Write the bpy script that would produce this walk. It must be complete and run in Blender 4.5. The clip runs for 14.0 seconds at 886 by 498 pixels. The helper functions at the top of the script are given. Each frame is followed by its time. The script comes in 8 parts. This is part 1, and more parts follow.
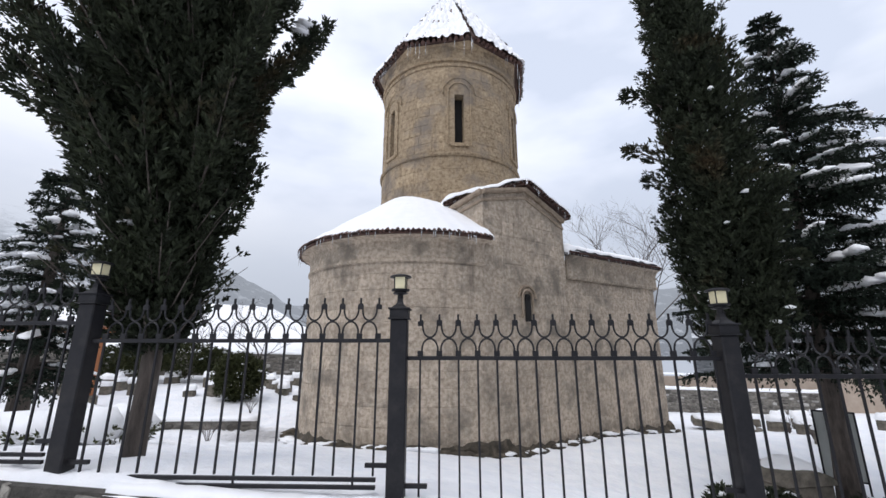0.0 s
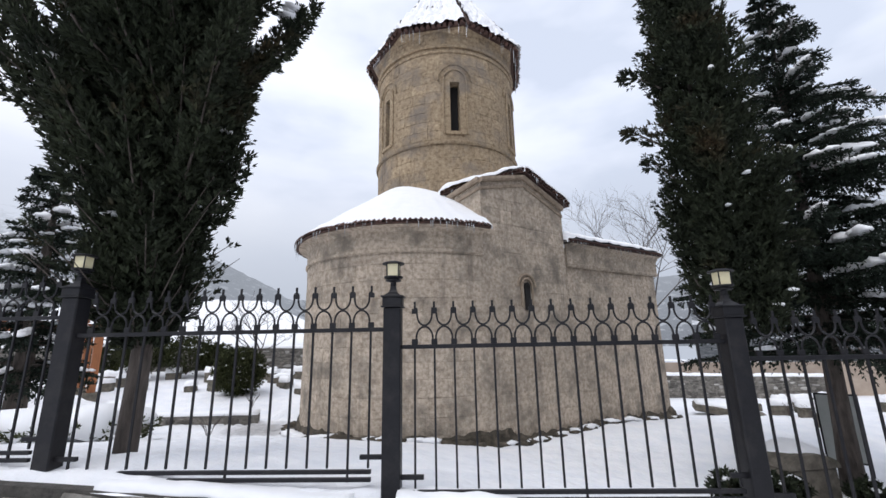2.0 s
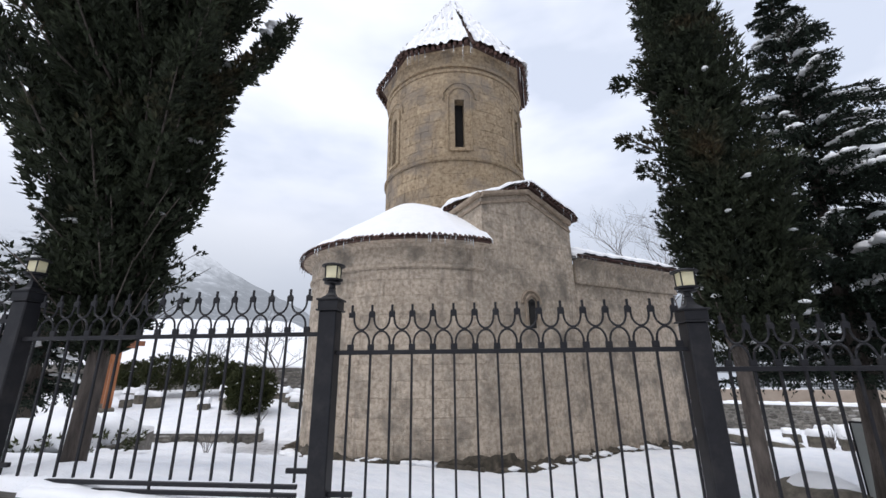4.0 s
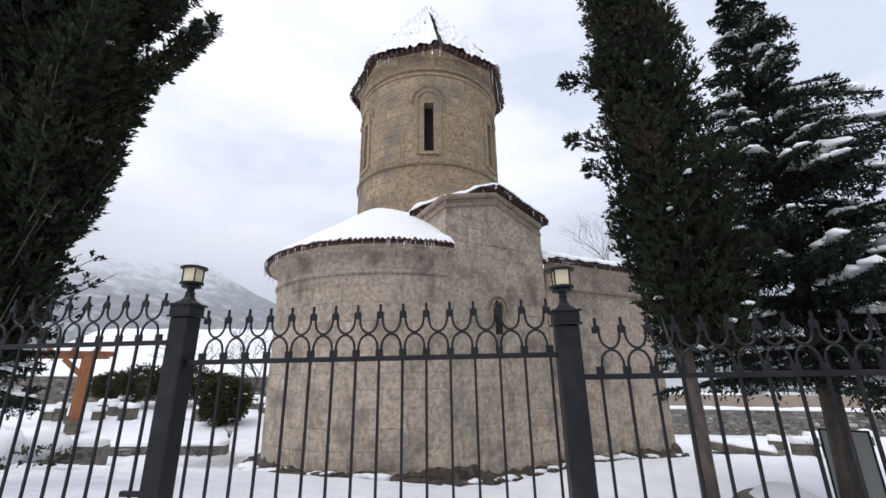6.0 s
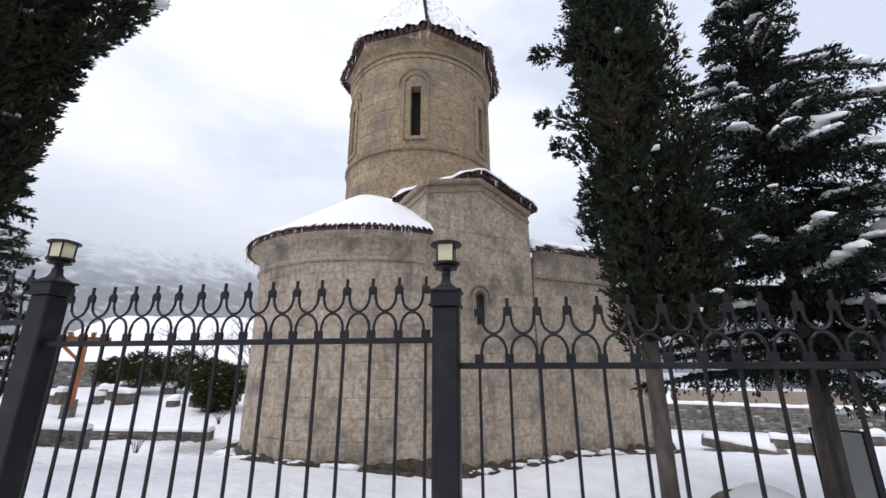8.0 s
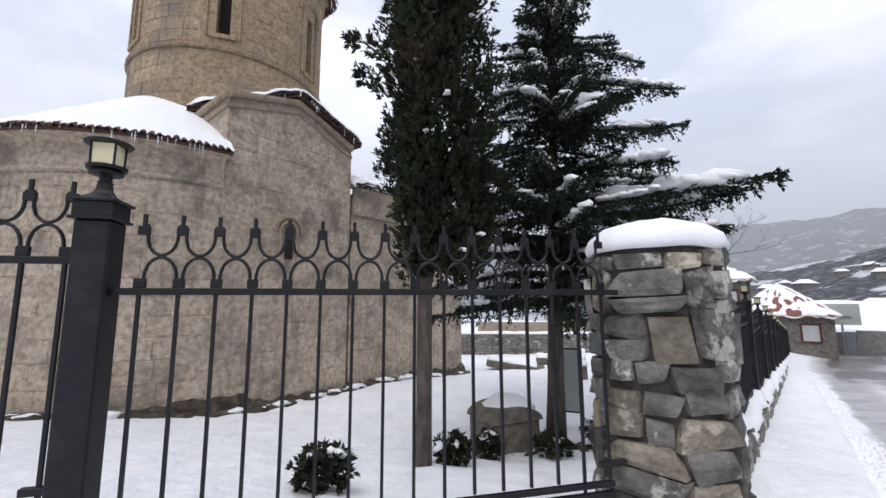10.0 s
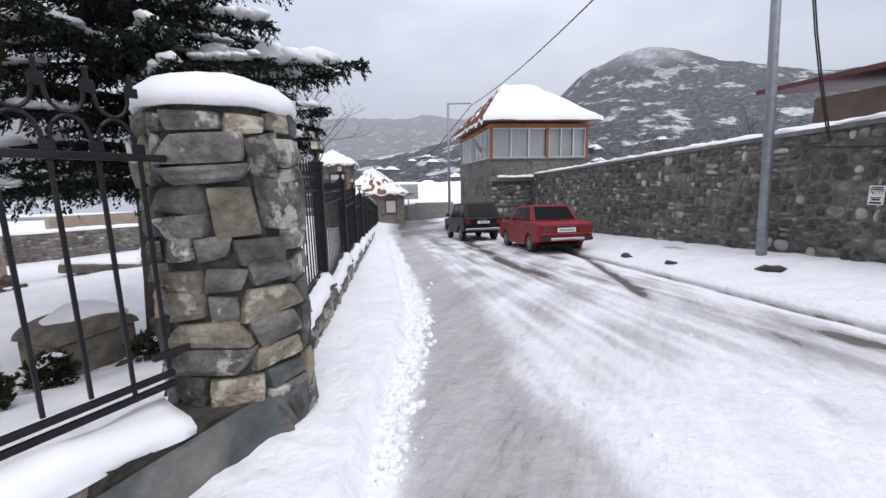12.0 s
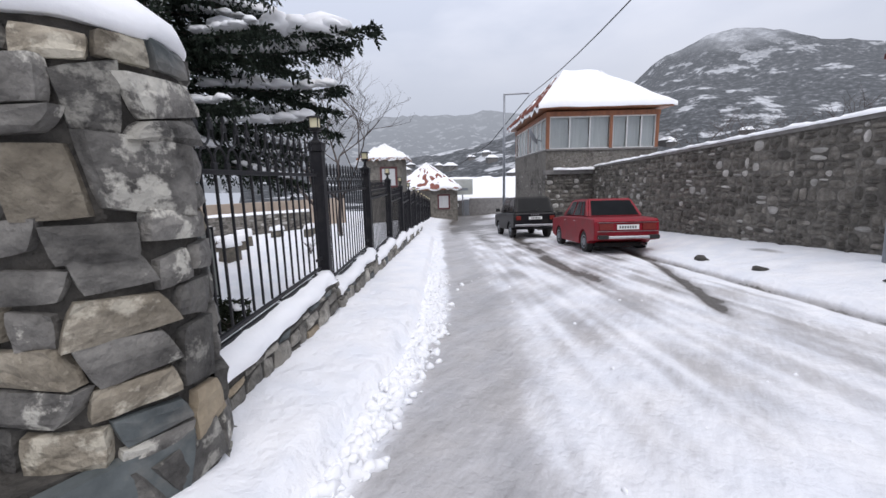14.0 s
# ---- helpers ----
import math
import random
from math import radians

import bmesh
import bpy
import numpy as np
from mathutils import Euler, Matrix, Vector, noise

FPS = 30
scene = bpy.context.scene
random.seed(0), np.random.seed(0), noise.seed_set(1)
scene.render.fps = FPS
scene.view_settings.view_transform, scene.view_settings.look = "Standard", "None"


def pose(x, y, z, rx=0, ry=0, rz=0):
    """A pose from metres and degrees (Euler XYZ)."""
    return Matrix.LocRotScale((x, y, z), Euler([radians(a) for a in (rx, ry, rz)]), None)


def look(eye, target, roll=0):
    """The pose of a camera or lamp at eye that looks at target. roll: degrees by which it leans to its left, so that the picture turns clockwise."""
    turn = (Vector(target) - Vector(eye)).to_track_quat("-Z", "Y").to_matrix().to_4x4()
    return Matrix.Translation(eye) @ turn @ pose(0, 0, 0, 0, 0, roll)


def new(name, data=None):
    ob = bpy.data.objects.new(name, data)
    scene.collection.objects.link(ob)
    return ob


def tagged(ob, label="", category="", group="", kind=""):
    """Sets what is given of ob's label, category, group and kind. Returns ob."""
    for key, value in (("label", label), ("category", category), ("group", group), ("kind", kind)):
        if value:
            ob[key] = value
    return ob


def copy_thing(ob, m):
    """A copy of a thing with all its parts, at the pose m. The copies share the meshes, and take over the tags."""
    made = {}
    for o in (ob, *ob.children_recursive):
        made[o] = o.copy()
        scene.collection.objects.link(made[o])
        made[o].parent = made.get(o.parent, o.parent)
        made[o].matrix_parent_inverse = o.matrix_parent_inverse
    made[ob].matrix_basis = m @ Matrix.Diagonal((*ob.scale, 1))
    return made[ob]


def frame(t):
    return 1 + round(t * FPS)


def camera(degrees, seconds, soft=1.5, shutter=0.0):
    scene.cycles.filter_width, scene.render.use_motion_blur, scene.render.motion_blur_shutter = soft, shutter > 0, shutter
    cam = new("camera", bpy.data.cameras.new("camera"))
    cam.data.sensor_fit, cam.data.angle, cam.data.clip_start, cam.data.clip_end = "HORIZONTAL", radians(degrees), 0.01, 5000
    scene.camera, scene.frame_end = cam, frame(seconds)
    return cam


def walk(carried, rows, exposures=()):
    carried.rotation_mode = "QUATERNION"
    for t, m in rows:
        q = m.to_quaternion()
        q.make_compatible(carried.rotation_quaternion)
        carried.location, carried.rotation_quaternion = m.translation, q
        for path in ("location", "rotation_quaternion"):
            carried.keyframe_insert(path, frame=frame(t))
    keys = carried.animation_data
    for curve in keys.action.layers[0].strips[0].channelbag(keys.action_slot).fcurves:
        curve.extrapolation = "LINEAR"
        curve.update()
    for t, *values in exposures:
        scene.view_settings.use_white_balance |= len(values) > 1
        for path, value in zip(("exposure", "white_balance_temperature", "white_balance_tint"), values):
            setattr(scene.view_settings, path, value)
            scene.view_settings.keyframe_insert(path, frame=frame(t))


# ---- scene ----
cam = camera(95.5, 14.0)
PATH = [
    (0, (0.203, 0.054, 1.441), (0.163, 1.994, 1.924), 0.0),
    (0.5, (0.2, 0.051, 1.437), (0.171, 1.999, 1.892), -0.1),
    (1, (0.21, 0.048, 1.431), (0.192, 2.0, 1.866), -0.3),
    (1.5, (0.22, 0.086, 1.424), (0.203, 2.039, 1.855), -0.7),
    (2, (0.249, 0.17, 1.415), (0.209, 2.12, 1.859), -1.1),
    (4.3, (1.028, 0.415, 1.285), (0.854, 2.331, 1.843), -0.4),
    (4.5, (1.140, 0.426, 1.298), (0.971, 2.343, 1.857), -0.5),
    (5, (1.388, 0.494, 1.305), (1.222, 2.406, 1.879), -0.9),
    (5.5, (1.553, 0.638, 1.296), (1.387, 2.547, 1.879), -1.0),
    (6, (1.759, 0.717, 1.288), (1.582, 2.624, 1.875), -1.0),
    (6.5, (2.027, 0.767, 1.289), (1.824, 2.674, 1.869), -0.7),
    (7, (2.192, 0.932, 1.259), (1.946, 2.838, 1.826), -0.2),
    (7.2, (2.246, 0.980, 1.264), (1.985, 2.885, 1.826), -0.1),
    (9.5, (3.052, 1.204, 1.226), (3.114, 3.161, 1.635), -0.1),
    (10, (3.217, 1.221, 1.206), (3.717, 3.14, 1.463), -0.2),
    (10.5, (3.349, 1.352, 1.192), (4.394, 3.056, 1.265), -0.6),
    (11, (3.424, 1.35, 1.163), (4.862, 2.736, 1.069), -0.9),
    (11.5, (3.496, 1.31, 1.139), (5.166, 2.385, 0.9), -1.0),
    (12, (3.612, 1.218, 1.128), (5.375, 2.103, 0.797), -1.1),
    (12.5, (3.782, 1.198, 1.088), (5.554, 2.048, 0.716), -1.2),
    (13, (4.021, 1.265, 1.04), (5.756, 2.186, 0.662), -1.5),
    (13.5, (4.291, 1.245, 1.016), (5.968, 2.272, 0.652), -1.4),
    (14, (4.566, 1.24, 0.986), (6.179, 2.371, 0.643), -1.3),
]
walk(cam, [(t, look(eye, target, roll)) for t, eye, target, roll in PATH], [(0, 0.0, 6300, 11), (9.5, 0.0, 6360, 12), (14, 0.0, 6380, 13)])

# ---------------- sky and light ----------------
world = bpy.data.worlds.new("overcast_sky")
scene.world = world
world.use_nodes = True
wn, wl = world.node_tree.nodes, world.node_tree.links
wn.clear()
w_out = wn.new("ShaderNodeOutputWorld")
w_bg = wn.new("ShaderNodeBackground")
w_sky = wn.new("ShaderNodeTexSky")
w_sky.sky_type, w_sky.sun_disc = "NISHITA", False
w_sky.sun_elevation, w_sky.sun_rotation = radians(42), radians(200)
w_dim = wn.new("ShaderNodeVectorMath"); w_dim.operation = "SCALE"; w_dim.inputs["Scale"].default_value = 0.10
w_co = wn.new("ShaderNodeTexCoord")
w_map = wn.new("ShaderNodeMapping"); w_map.inputs["Scale"].default_value = (1.0, 1.0, 2.6)
w_map.inputs["Location"].default_value = (0.35, 0.2, 0.1)
w_n = wn.new("ShaderNodeTexNoise"); w_n.inputs["Scale"].default_value = 1.7; w_n.inputs["Detail"].default_value = 5; w_n.inputs["Roughness"].default_value = 0.5
w_r = wn.new("ShaderNodeValToRGB")
w_r.color_ramp.elements[0].position, w_r.color_ramp.elements[0].color = 0.36, (0.56, 0.605, 0.70, 1)
w_r.color_ramp.elements[1].position, w_r.color_ramp.elements[1].color = 0.62, (0.84, 0.855, 0.905, 1)
e = w_r.color_ramp.elements.new(0.48); e.color = (0.72, 0.75, 0.83, 1)
w_mix = wn.new("ShaderNodeMixRGB"); w_mix.inputs["Fac"].default_value = 0.93
wl.new(w_co.outputs["Generated"], w_map.inputs["Vector"])
wl.new(w_map.outputs["Vector"], w_n.inputs["Vector"])
wl.new(w_n.outputs["Fac"], w_r.inputs["Fac"])
wl.new(w_sky.outputs["Color"], w_dim.inputs[0])
wl.new(w_dim.outputs["Vector"], w_mix.inputs["Color1"])
wl.new(w_r.outputs["Color"], w_mix.inputs["Color2"])
w_sep = wn.new("ShaderNodeSeparateXYZ"); wl.new(w_co.outputs["Generated"], w_sep.inputs["Vector"])
w_h = wn.new("ShaderNodeMapRange"); w_h.interpolation_type = "SMOOTHSTEP"; w_h.inputs["From Min"].default_value = 0.06; w_h.inputs["From Max"].default_value = 0.52
wl.new(w_sep.outputs["Z"], w_h.inputs["Value"])
w_low = wn.new("ShaderNodeMixRGB"); w_low.inputs["Color1"].default_value = (0.40, 0.43, 0.485, 1)
wl.new(w_h.outputs["Result"], w_low.inputs["Fac"]); wl.new(w_mix.outputs["Color"], w_low.inputs["Color2"])
wl.new(w_low.outputs["Color"], w_bg.inputs["Color"])
w_bg.inputs["Strength"].default_value = 1.36
wl.new(w_bg.outputs["Background"], w_out.inputs["Surface"])
sun = new("sun", bpy.data.lights.new("sun", "SUN"))
sun.data.energy, sun.data.angle, sun.data.color = 1.35, radians(40), (1.0, 0.97, 0.94)
sun.matrix_world = look((0, 0, 50), (14, 22, 0))


# ---------------- materials ----------------
def ramp(nodes, stops):
    r = nodes.new("ShaderNodeValToRGB")
    el = r.color_ramp.elements
    while len(el) < len(stops):
        el.new(0.5)
    for k, (p, c) in enumerate(stops):
        el[k].position, el[k].color = p, (*c, 1)
    return r


def surf(name, stops, scale=3.0, rough=0.8, bump=0.3, bump_scale=40.0, metal=0.0, stain=None, stain_scale=0.6, per_piece=0.0, stretch=(1, 1, 1), spec=0.5, depth=0.01, coat=0.0, stain_at=(0.5, 0.68), streak=None):
    """A noise-coloured surface with a second, larger stain layer and fine relief, in world metres."""
    m = bpy.data.materials.new(name)
    m.use_nodes = True
    n, l = m.node_tree.nodes, m.node_tree.links
    b = n["Principled BSDF"]
    geo = n.new("ShaderNodeNewGeometry")
    mp = n.new("ShaderNodeMapping"); mp.inputs["Scale"].default_value = stretch
    l.new(geo.outputs["Position"], mp.inputs["Vector"])
    t = n.new("ShaderNodeTexNoise"); t.inputs["Scale"].default_value = scale; t.inputs["Detail"].default_value = 8; t.inputs["Roughness"].default_value = 0.62
    l.new(mp.outputs["Vector"], t.inputs["Vector"])
    r = ramp(n, stops)
    l.new(t.outputs["Fac"], r.inputs["Fac"])
    col = r.outputs["Color"]
    if stain:
        t2 = n.new("ShaderNodeTexNoise"); t2.inputs["Scale"].default_value = stain_scale; t2.inputs["Detail"].default_value = 6; t2.inputs["Roughness"].default_value = 0.65
        l.new(mp.outputs["Vector"], t2.inputs["Vector"])
        r2 = ramp(n, [(stain_at[0], (0, 0, 0)), (stain_at[1], (1, 1, 1))])
        l.new(t2.outputs["Fac"], r2.inputs["Fac"])
        mx = n.new("ShaderNodeMixRGB"); mx.inputs["Color2"].default_value = (*stain, 1)
        l.new(r2.outputs["Color"], mx.inputs["Fac"]); l.new(col, mx.inputs["Color1"])
        col = mx.outputs["Color"]
    if streak:
        m4 = n.new("ShaderNodeMapping"); m4.inputs["Scale"].default_value = (2.6, 2.6, 0.28)
        l.new(geo.outputs["Position"], m4.inputs["Vector"])
        t4 = n.new("ShaderNodeTexNoise"); t4.inputs["Scale"].default_value = 1.0; t4.inputs["Detail"].default_value = 7; t4.inputs["Roughness"].default_value = 0.7
        l.new(m4.outputs["Vector"], t4.inputs["Vector"])
        r4 = ramp(n, [(0.56, (0, 0, 0)), (0.78, (1, 1, 1))])
        l.new(t4.outputs["Fac"], r4.inputs["Fac"])
        x4 = n.new("ShaderNodeMixRGB"); x4.inputs["Color2"].default_value = (*streak, 1)
        l.new(r4.outputs["Color"], x4.inputs["Fac"]); l.new(col, x4.inputs["Color1"])
        col = x4.outputs["Color"]
        t5 = n.new("ShaderNodeTexNoise"); t5.inputs["Scale"].default_value = 24.0; t5.inputs["Detail"].default_value = 5; t5.inputs["Roughness"].default_value = 0.7
        l.new(geo.outputs["Position"], t5.inputs["Vector"])
        r5 = ramp(n, [(0.29, (0.36, 0.33, 0.31)), (0.36, (1, 1, 1))])
        l.new(t5.outputs["Fac"], r5.inputs["Fac"])
        x5 = n.new("ShaderNodeMixRGB"); x5.blend_type = "MULTIPLY"; x5.inputs["Fac"].default_value = 0.8
        l.new(col, x5.inputs["Color1"]); l.new(r5.outputs["Color"], x5.inputs["Color2"])
        col = x5.outputs["Color"]
    if per_piece:
        oi = n.new("ShaderNodeObjectInfo"); gi = n.new("ShaderNodeNewGeometry")
        ad = n.new("ShaderNodeMath"); ad.operation = "ADD"
        l.new(oi.outputs["Random"], ad.inputs[0]); l.new(gi.outputs["Random Per Island"], ad.inputs[1])
        fr = n.new("ShaderNodeMath"); fr.operation = "FRACT"; l.new(ad.outputs[0], fr.inputs[0])
        mr = n.new("ShaderNodeMapRange"); mr.inputs["To Min"].default_value = 1 - per_piece; mr.inputs["To Max"].default_value = 1 + per_piece
        l.new(fr.outputs[0], mr.inputs["Value"])
        hs = n.new("ShaderNodeHueSaturation"); l.new(mr.outputs["Result"], hs.inputs["Value"]); l.new(col, hs.inputs["Color"])
        col = hs.outputs["Color"]
    l.new(col, b.inputs["Base Color"])
    b.inputs["Roughness"].default_value, b.inputs["Metallic"].default_value = rough, metal
    b.inputs["Specular IOR Level"].default_value = spec
    b.inputs["Coat Weight"].default_value = coat
    if bump:
        t3 = n.new("ShaderNodeTexNoise"); t3.inputs["Scale"].default_value = bump_scale; t3.inputs["Detail"].default_value = 6
        l.new(mp.outputs["Vector"], t3.inputs["Vector"])
        bp = n.new("ShaderNodeBump"); bp.inputs["Strength"].default_value = bump; bp.inputs["Distance"].default_value = depth
        l.new(t3.outputs["Fac"], bp.inputs["Height"]); l.new(bp.outputs["Normal"], b.inputs["Normal"])
    return m


M_snow = surf("snow", [(0.35, (0.80, 0.81, 0.84)), (0.65, (0.88, 0.88, 0.89))], 1.6, 0.55, 0.5, 9, depth=0.05, spec=0.3)
M_cap = surf("fresh_snow", [(0.3, (0.84, 0.85, 0.87)), (0.7, (0.90, 0.90, 0.91))], 4, 0.6, 0.3, 30, spec=0.3)
M_iron = surf("painted_iron", [(0.3, (0.006, 0.006, 0.008)), (0.7, (0.011, 0.011, 0.014))], 30, 0.5, 0.2, 120, depth=0.002, stain=(0.02, 0.019, 0.02), stain_scale=6, spec=0.3)
M_church = surf("church_stone", [(0.32, (0.29, 0.23, 0.175)), (0.47, (0.45, 0.37, 0.285)), (0.64, (0.60, 0.51, 0.41))], 11, 0.92, 1.0, 40, depth=0.03, stain=(0.215, 0.185, 0.148), stain_scale=1.5, stain_at=(0.49, 0.68), per_piece=0.10, streak=(0.15, 0.125, 0.10))
M_drum = surf("brown_drum_stone", [(0.32, (0.205, 0.146, 0.088)), (0.48, (0.345, 0.256, 0.160)), (0.64, (0.46, 0.36, 0.236))], 11, 0.92, 1.0, 40, depth=0.03, stain=(0.24, 0.20, 0.16), stain_scale=0.9, per_piece=0.13, streak=(0.13, 0.10, 0.075))
M_mortar = surf("church_mortar", [(0.3, (0.22, 0.17, 0.125)), (0.7, (0.38, 0.31, 0.24))], 9, 0.95, 0.7, 40, depth=0.02)
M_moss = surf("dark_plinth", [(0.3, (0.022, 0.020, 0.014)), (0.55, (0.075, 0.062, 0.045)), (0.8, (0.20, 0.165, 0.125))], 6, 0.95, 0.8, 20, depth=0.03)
M_cornice = surf("weathered_cornice", [(0.3, (0.20, 0.15, 0.105)), (0.7, (0.40, 0.32, 0.24))], 6, 0.92, 0.7, 30, depth=0.02)
M_tile = surf("old_clay_tile", [(0.3, (0.045, 0.028, 0.024)), (0.7, (0.125, 0.065, 0.05))], 9, 0.85, 0.4, 40, per_piece=0.35)
M_redtile = surf("red_clay_tile", [(0.3, (0.11, 0.038, 0.030)), (0.7, (0.24, 0.085, 0.06))], 9, 0.8, 0.4, 40, per_piece=0.3)
M_dark = surf("dark_opening", [(0.3, (0.006, 0.005, 0.005)), (0.7, (0.012, 0.011, 0.010))], 5, 0.9, 0.0)
M_rubble = surf("grey_field_stone", [(0.3, (0.085, 0.080, 0.070)), (0.5, (0.225, 0.212, 0.185)), (0.72, (0.43, 0.41, 0.36))], 7, 0.85, 0.9, 26, depth=0.03, per_piece=0.55, stain=(0.10, 0.085, 0.065), stain_scale=3.5, stain_at=(0.54, 0.72))
M_tan = surf("tan_field_stone", [(0.32, (0.09, 0.075, 0.055)), (0.5, (0.19, 0.165, 0.125)), (0.70, (0.32, 0.285, 0.225))], 6, 0.85, 0.9, 22, depth=0.035, per_piece=0.4, stain=(0.42, 0.385, 0.31), stain_scale=4.2, stain_at=(0.54, 0.60))
M_pillar = surf("pillar_field_stone", [(0.32, (0.045, 0.042, 0.038)), (0.5, (0.12, 0.114, 0.104)), (0.70, (0.22, 0.21, 0.19))], 6, 0.85, 0.9, 22, depth=0.035, per_piece=0.5, stain=(0.40, 0.385, 0.34), stain_scale=4.2, stain_at=(0.55, 0.60))
M_rubblemortar = surf("rubble_mortar", [(0.3, (0.028, 0.026, 0.023)), (0.7, (0.085, 0.078, 0.068))], 10, 0.95, 0.9, 25, depth=0.03)
M_ochre = surf("ochre_stone", [(0.3, (0.22, 0.175, 0.12)), (0.7, (0.36, 0.30, 0.21))], 6, 0.85, 0.7, 30, depth=0.02)
M_slate = surf("blue_grey_slate", [(0.3, (0.04, 0.048, 0.05)), (0.7, (0.12, 0.135, 0.135))], 5, 0.7, 0.5, 25, depth=0.015, stain=(0.2, 0.19, 0.17), stain_scale=2)
M_house = surf("house_rubble", [(0.3, (0.10, 0.095, 0.085)), (0.7, (0.27, 0.25, 0.215))], 4.2, 0.9, 1.0, 7, depth=0.08)
M_concrete = surf("grey_concrete", [(0.3, (0.14, 0.135, 0.13)), (0.7, (0.24, 0.23, 0.22))], 4, 0.9, 0.5, 30)
M_wood = surf("varnished_wood", [(0.3, (0.16, 0.06, 0.03)), (0.7, (0.34, 0.14, 0.065))], 6, 0.5, 0.3, 40, stretch=(1, 1, 0.2))
M_post = surf("pergola_wood", [(0.3, (0.21, 0.075, 0.027)), (0.7, (0.40, 0.155, 0.06))], 6, 0.55, 0.3, 40, stretch=(1, 1, 0.2))
M_galv = surf("galvanised_steel", [(0.3, (0.20, 0.215, 0.235)), (0.7, (0.30, 0.315, 0.335))], 8, 0.45, 0.1, 60, metal=0.6)
M_bark = surf("bark", [(0.3, (0.035, 0.028, 0.024)), (0.7, (0.13, 0.108, 0.092))], 12, 0.95, 0.9, 30, stretch=(1, 1, 0.25), depth=0.03)
M_red = surf("red_car_paint", [(0.3, (0.20, 0.004, 0.012)), (0.7, (0.25, 0.006, 0.016))], 3, 0.4, 0.0, spec=0.3, stain=(0.17, 0.018, 0.022), stain_scale=2)
M_black = surf("black_car_paint", [(0.3, (0.006, 0.006, 0.008)), (0.7, (0.012, 0.012, 0.014))], 3, 0.35, 0.0, spec=0.18, stain=(0.025, 0.024, 0.022), stain_scale=2)
M_rubber = surf("tyre_rubber", [(0.3, (0.012, 0.012, 0.012)), (0.7, (0.028, 0.027, 0.026))], 20, 0.85, 0.3, 80)
M_chrome = surf("dull_chrome", [(0.3, (0.42, 0.42, 0.43)), (0.7, (0.55, 0.55, 0.56))], 10, 0.3, 0.0, metal=0.9)
M_carglass = surf("tinted_glass", [(0.3, (0.008, 0.009, 0.010)), (0.7, (0.014, 0.015, 0.017))], 2, 0.16, 0.0, spec=0.06)
M_white = surf("white_paint", [(0.3, (0.66, 0.66, 0.64)), (0.7, (0.78, 0.78, 0.77))], 6, 0.6, 0.1, 40)
M_curtain = surf("net_curtain", [(0.3, (0.42, 0.43, 0.43)), (0.7, (0.60, 0.61, 0.61))], 3, 0.7, 0.2, 25, stretch=(8, 8, 0.3))
M_letter = surf("black_lettering", [(0.3, (0.02, 0.02, 0.022)), (0.7, (0.03, 0.03, 0.03))], 20, 0.7, 0.0)
M_tail = surf("red_lens", [(0.3, (0.14, 0.012, 0.012)), (0.7, (0.20, 0.03, 0.02))], 20, 0.25, 0.0)
M_needle = surf("spruce_needles", [(0.3, (0.008, 0.013, 0.010)), (0.7, (0.030, 0.042, 0.028))], 3, 0.8, 0.0, per_piece=0.45, spec=0.2)
M_cypress = surf("cypress_sprays", [(0.3, (0.010, 0.014, 0.008)), (0.7, (0.036, 0.044, 0.024))], 2.5, 0.8, 0.0, per_piece=0.45, spec=0.2, stain=(0.060, 0.042, 0.022), stain_scale=1.2, stain_at=(0.56, 0.72))
M_box = surf("boxwood_leaves", [(0.3, (0.020, 0.027, 0.009)), (0.7, (0.062, 0.068, 0.024))], 4, 0.7, 0.0, per_piece=0.4, spec=0.25)
M_twig = surf("bare_twigs", [(0.3, (0.045, 0.035, 0.032)), (0.7, (0.11, 0.09, 0.08))], 8, 0.9, 0.0)
M_icicle = bpy.data.materials.new("icicle_ice")
M_icicle.use_nodes = True
_b = M_icicle.node_tree.nodes["Principled BSDF"]
_b.inputs["Base Color"].default_value = (0.75, 0.78, 0.80, 1); _b.inputs["Roughness"].default_value = 0.12; _b.inputs["Transmission Weight"].default_value = 0.6
M_lamp = surf("frosted_lantern_glass", [(0.3, (0.76, 0.68, 0.42)), (0.7, (0.86, 0.79, 0.54))], 12, 0.35, 0.1, 60)


# ---------------- mesh helpers ----------------
def mesh_ob(name, bm, mat, smooth=False):
    me = bpy.data.meshes.new(name)
    bm.normal_update()
    bm.to_mesh(me)
    bm.free()
    if mat:
        me.materials.append(mat)
    if smooth:
        me.polygons.foreach_set("use_smooth", [True] * len(me.polygons))
    return new(name, me)


def part(name, bm, mat, parent, label="", smooth=False):
    ob = mesh_ob(name, bm, mat, smooth)
    ob.parent = parent
    if label:
        tagged(ob, label)
    return ob


def raw(name, verts, faces, mat, parent=None, smooth=False):
    me = bpy.data.meshes.new(name)
    me.from_pydata(verts, [], faces)
    me.update()
    if mat:
        me.materials.append(mat)
    if smooth:
        me.polygons.foreach_set("use_smooth", [True] * len(me.polygons))
    ob = new(name, me)
    ob.parent = parent
    return ob


def empty(name, m, label, category, group="", kind=""):
    ob = new(name)
    ob.matrix_world = m
    ob.empty_display_size = 0.1
    return tagged(ob, label, category, group, kind)


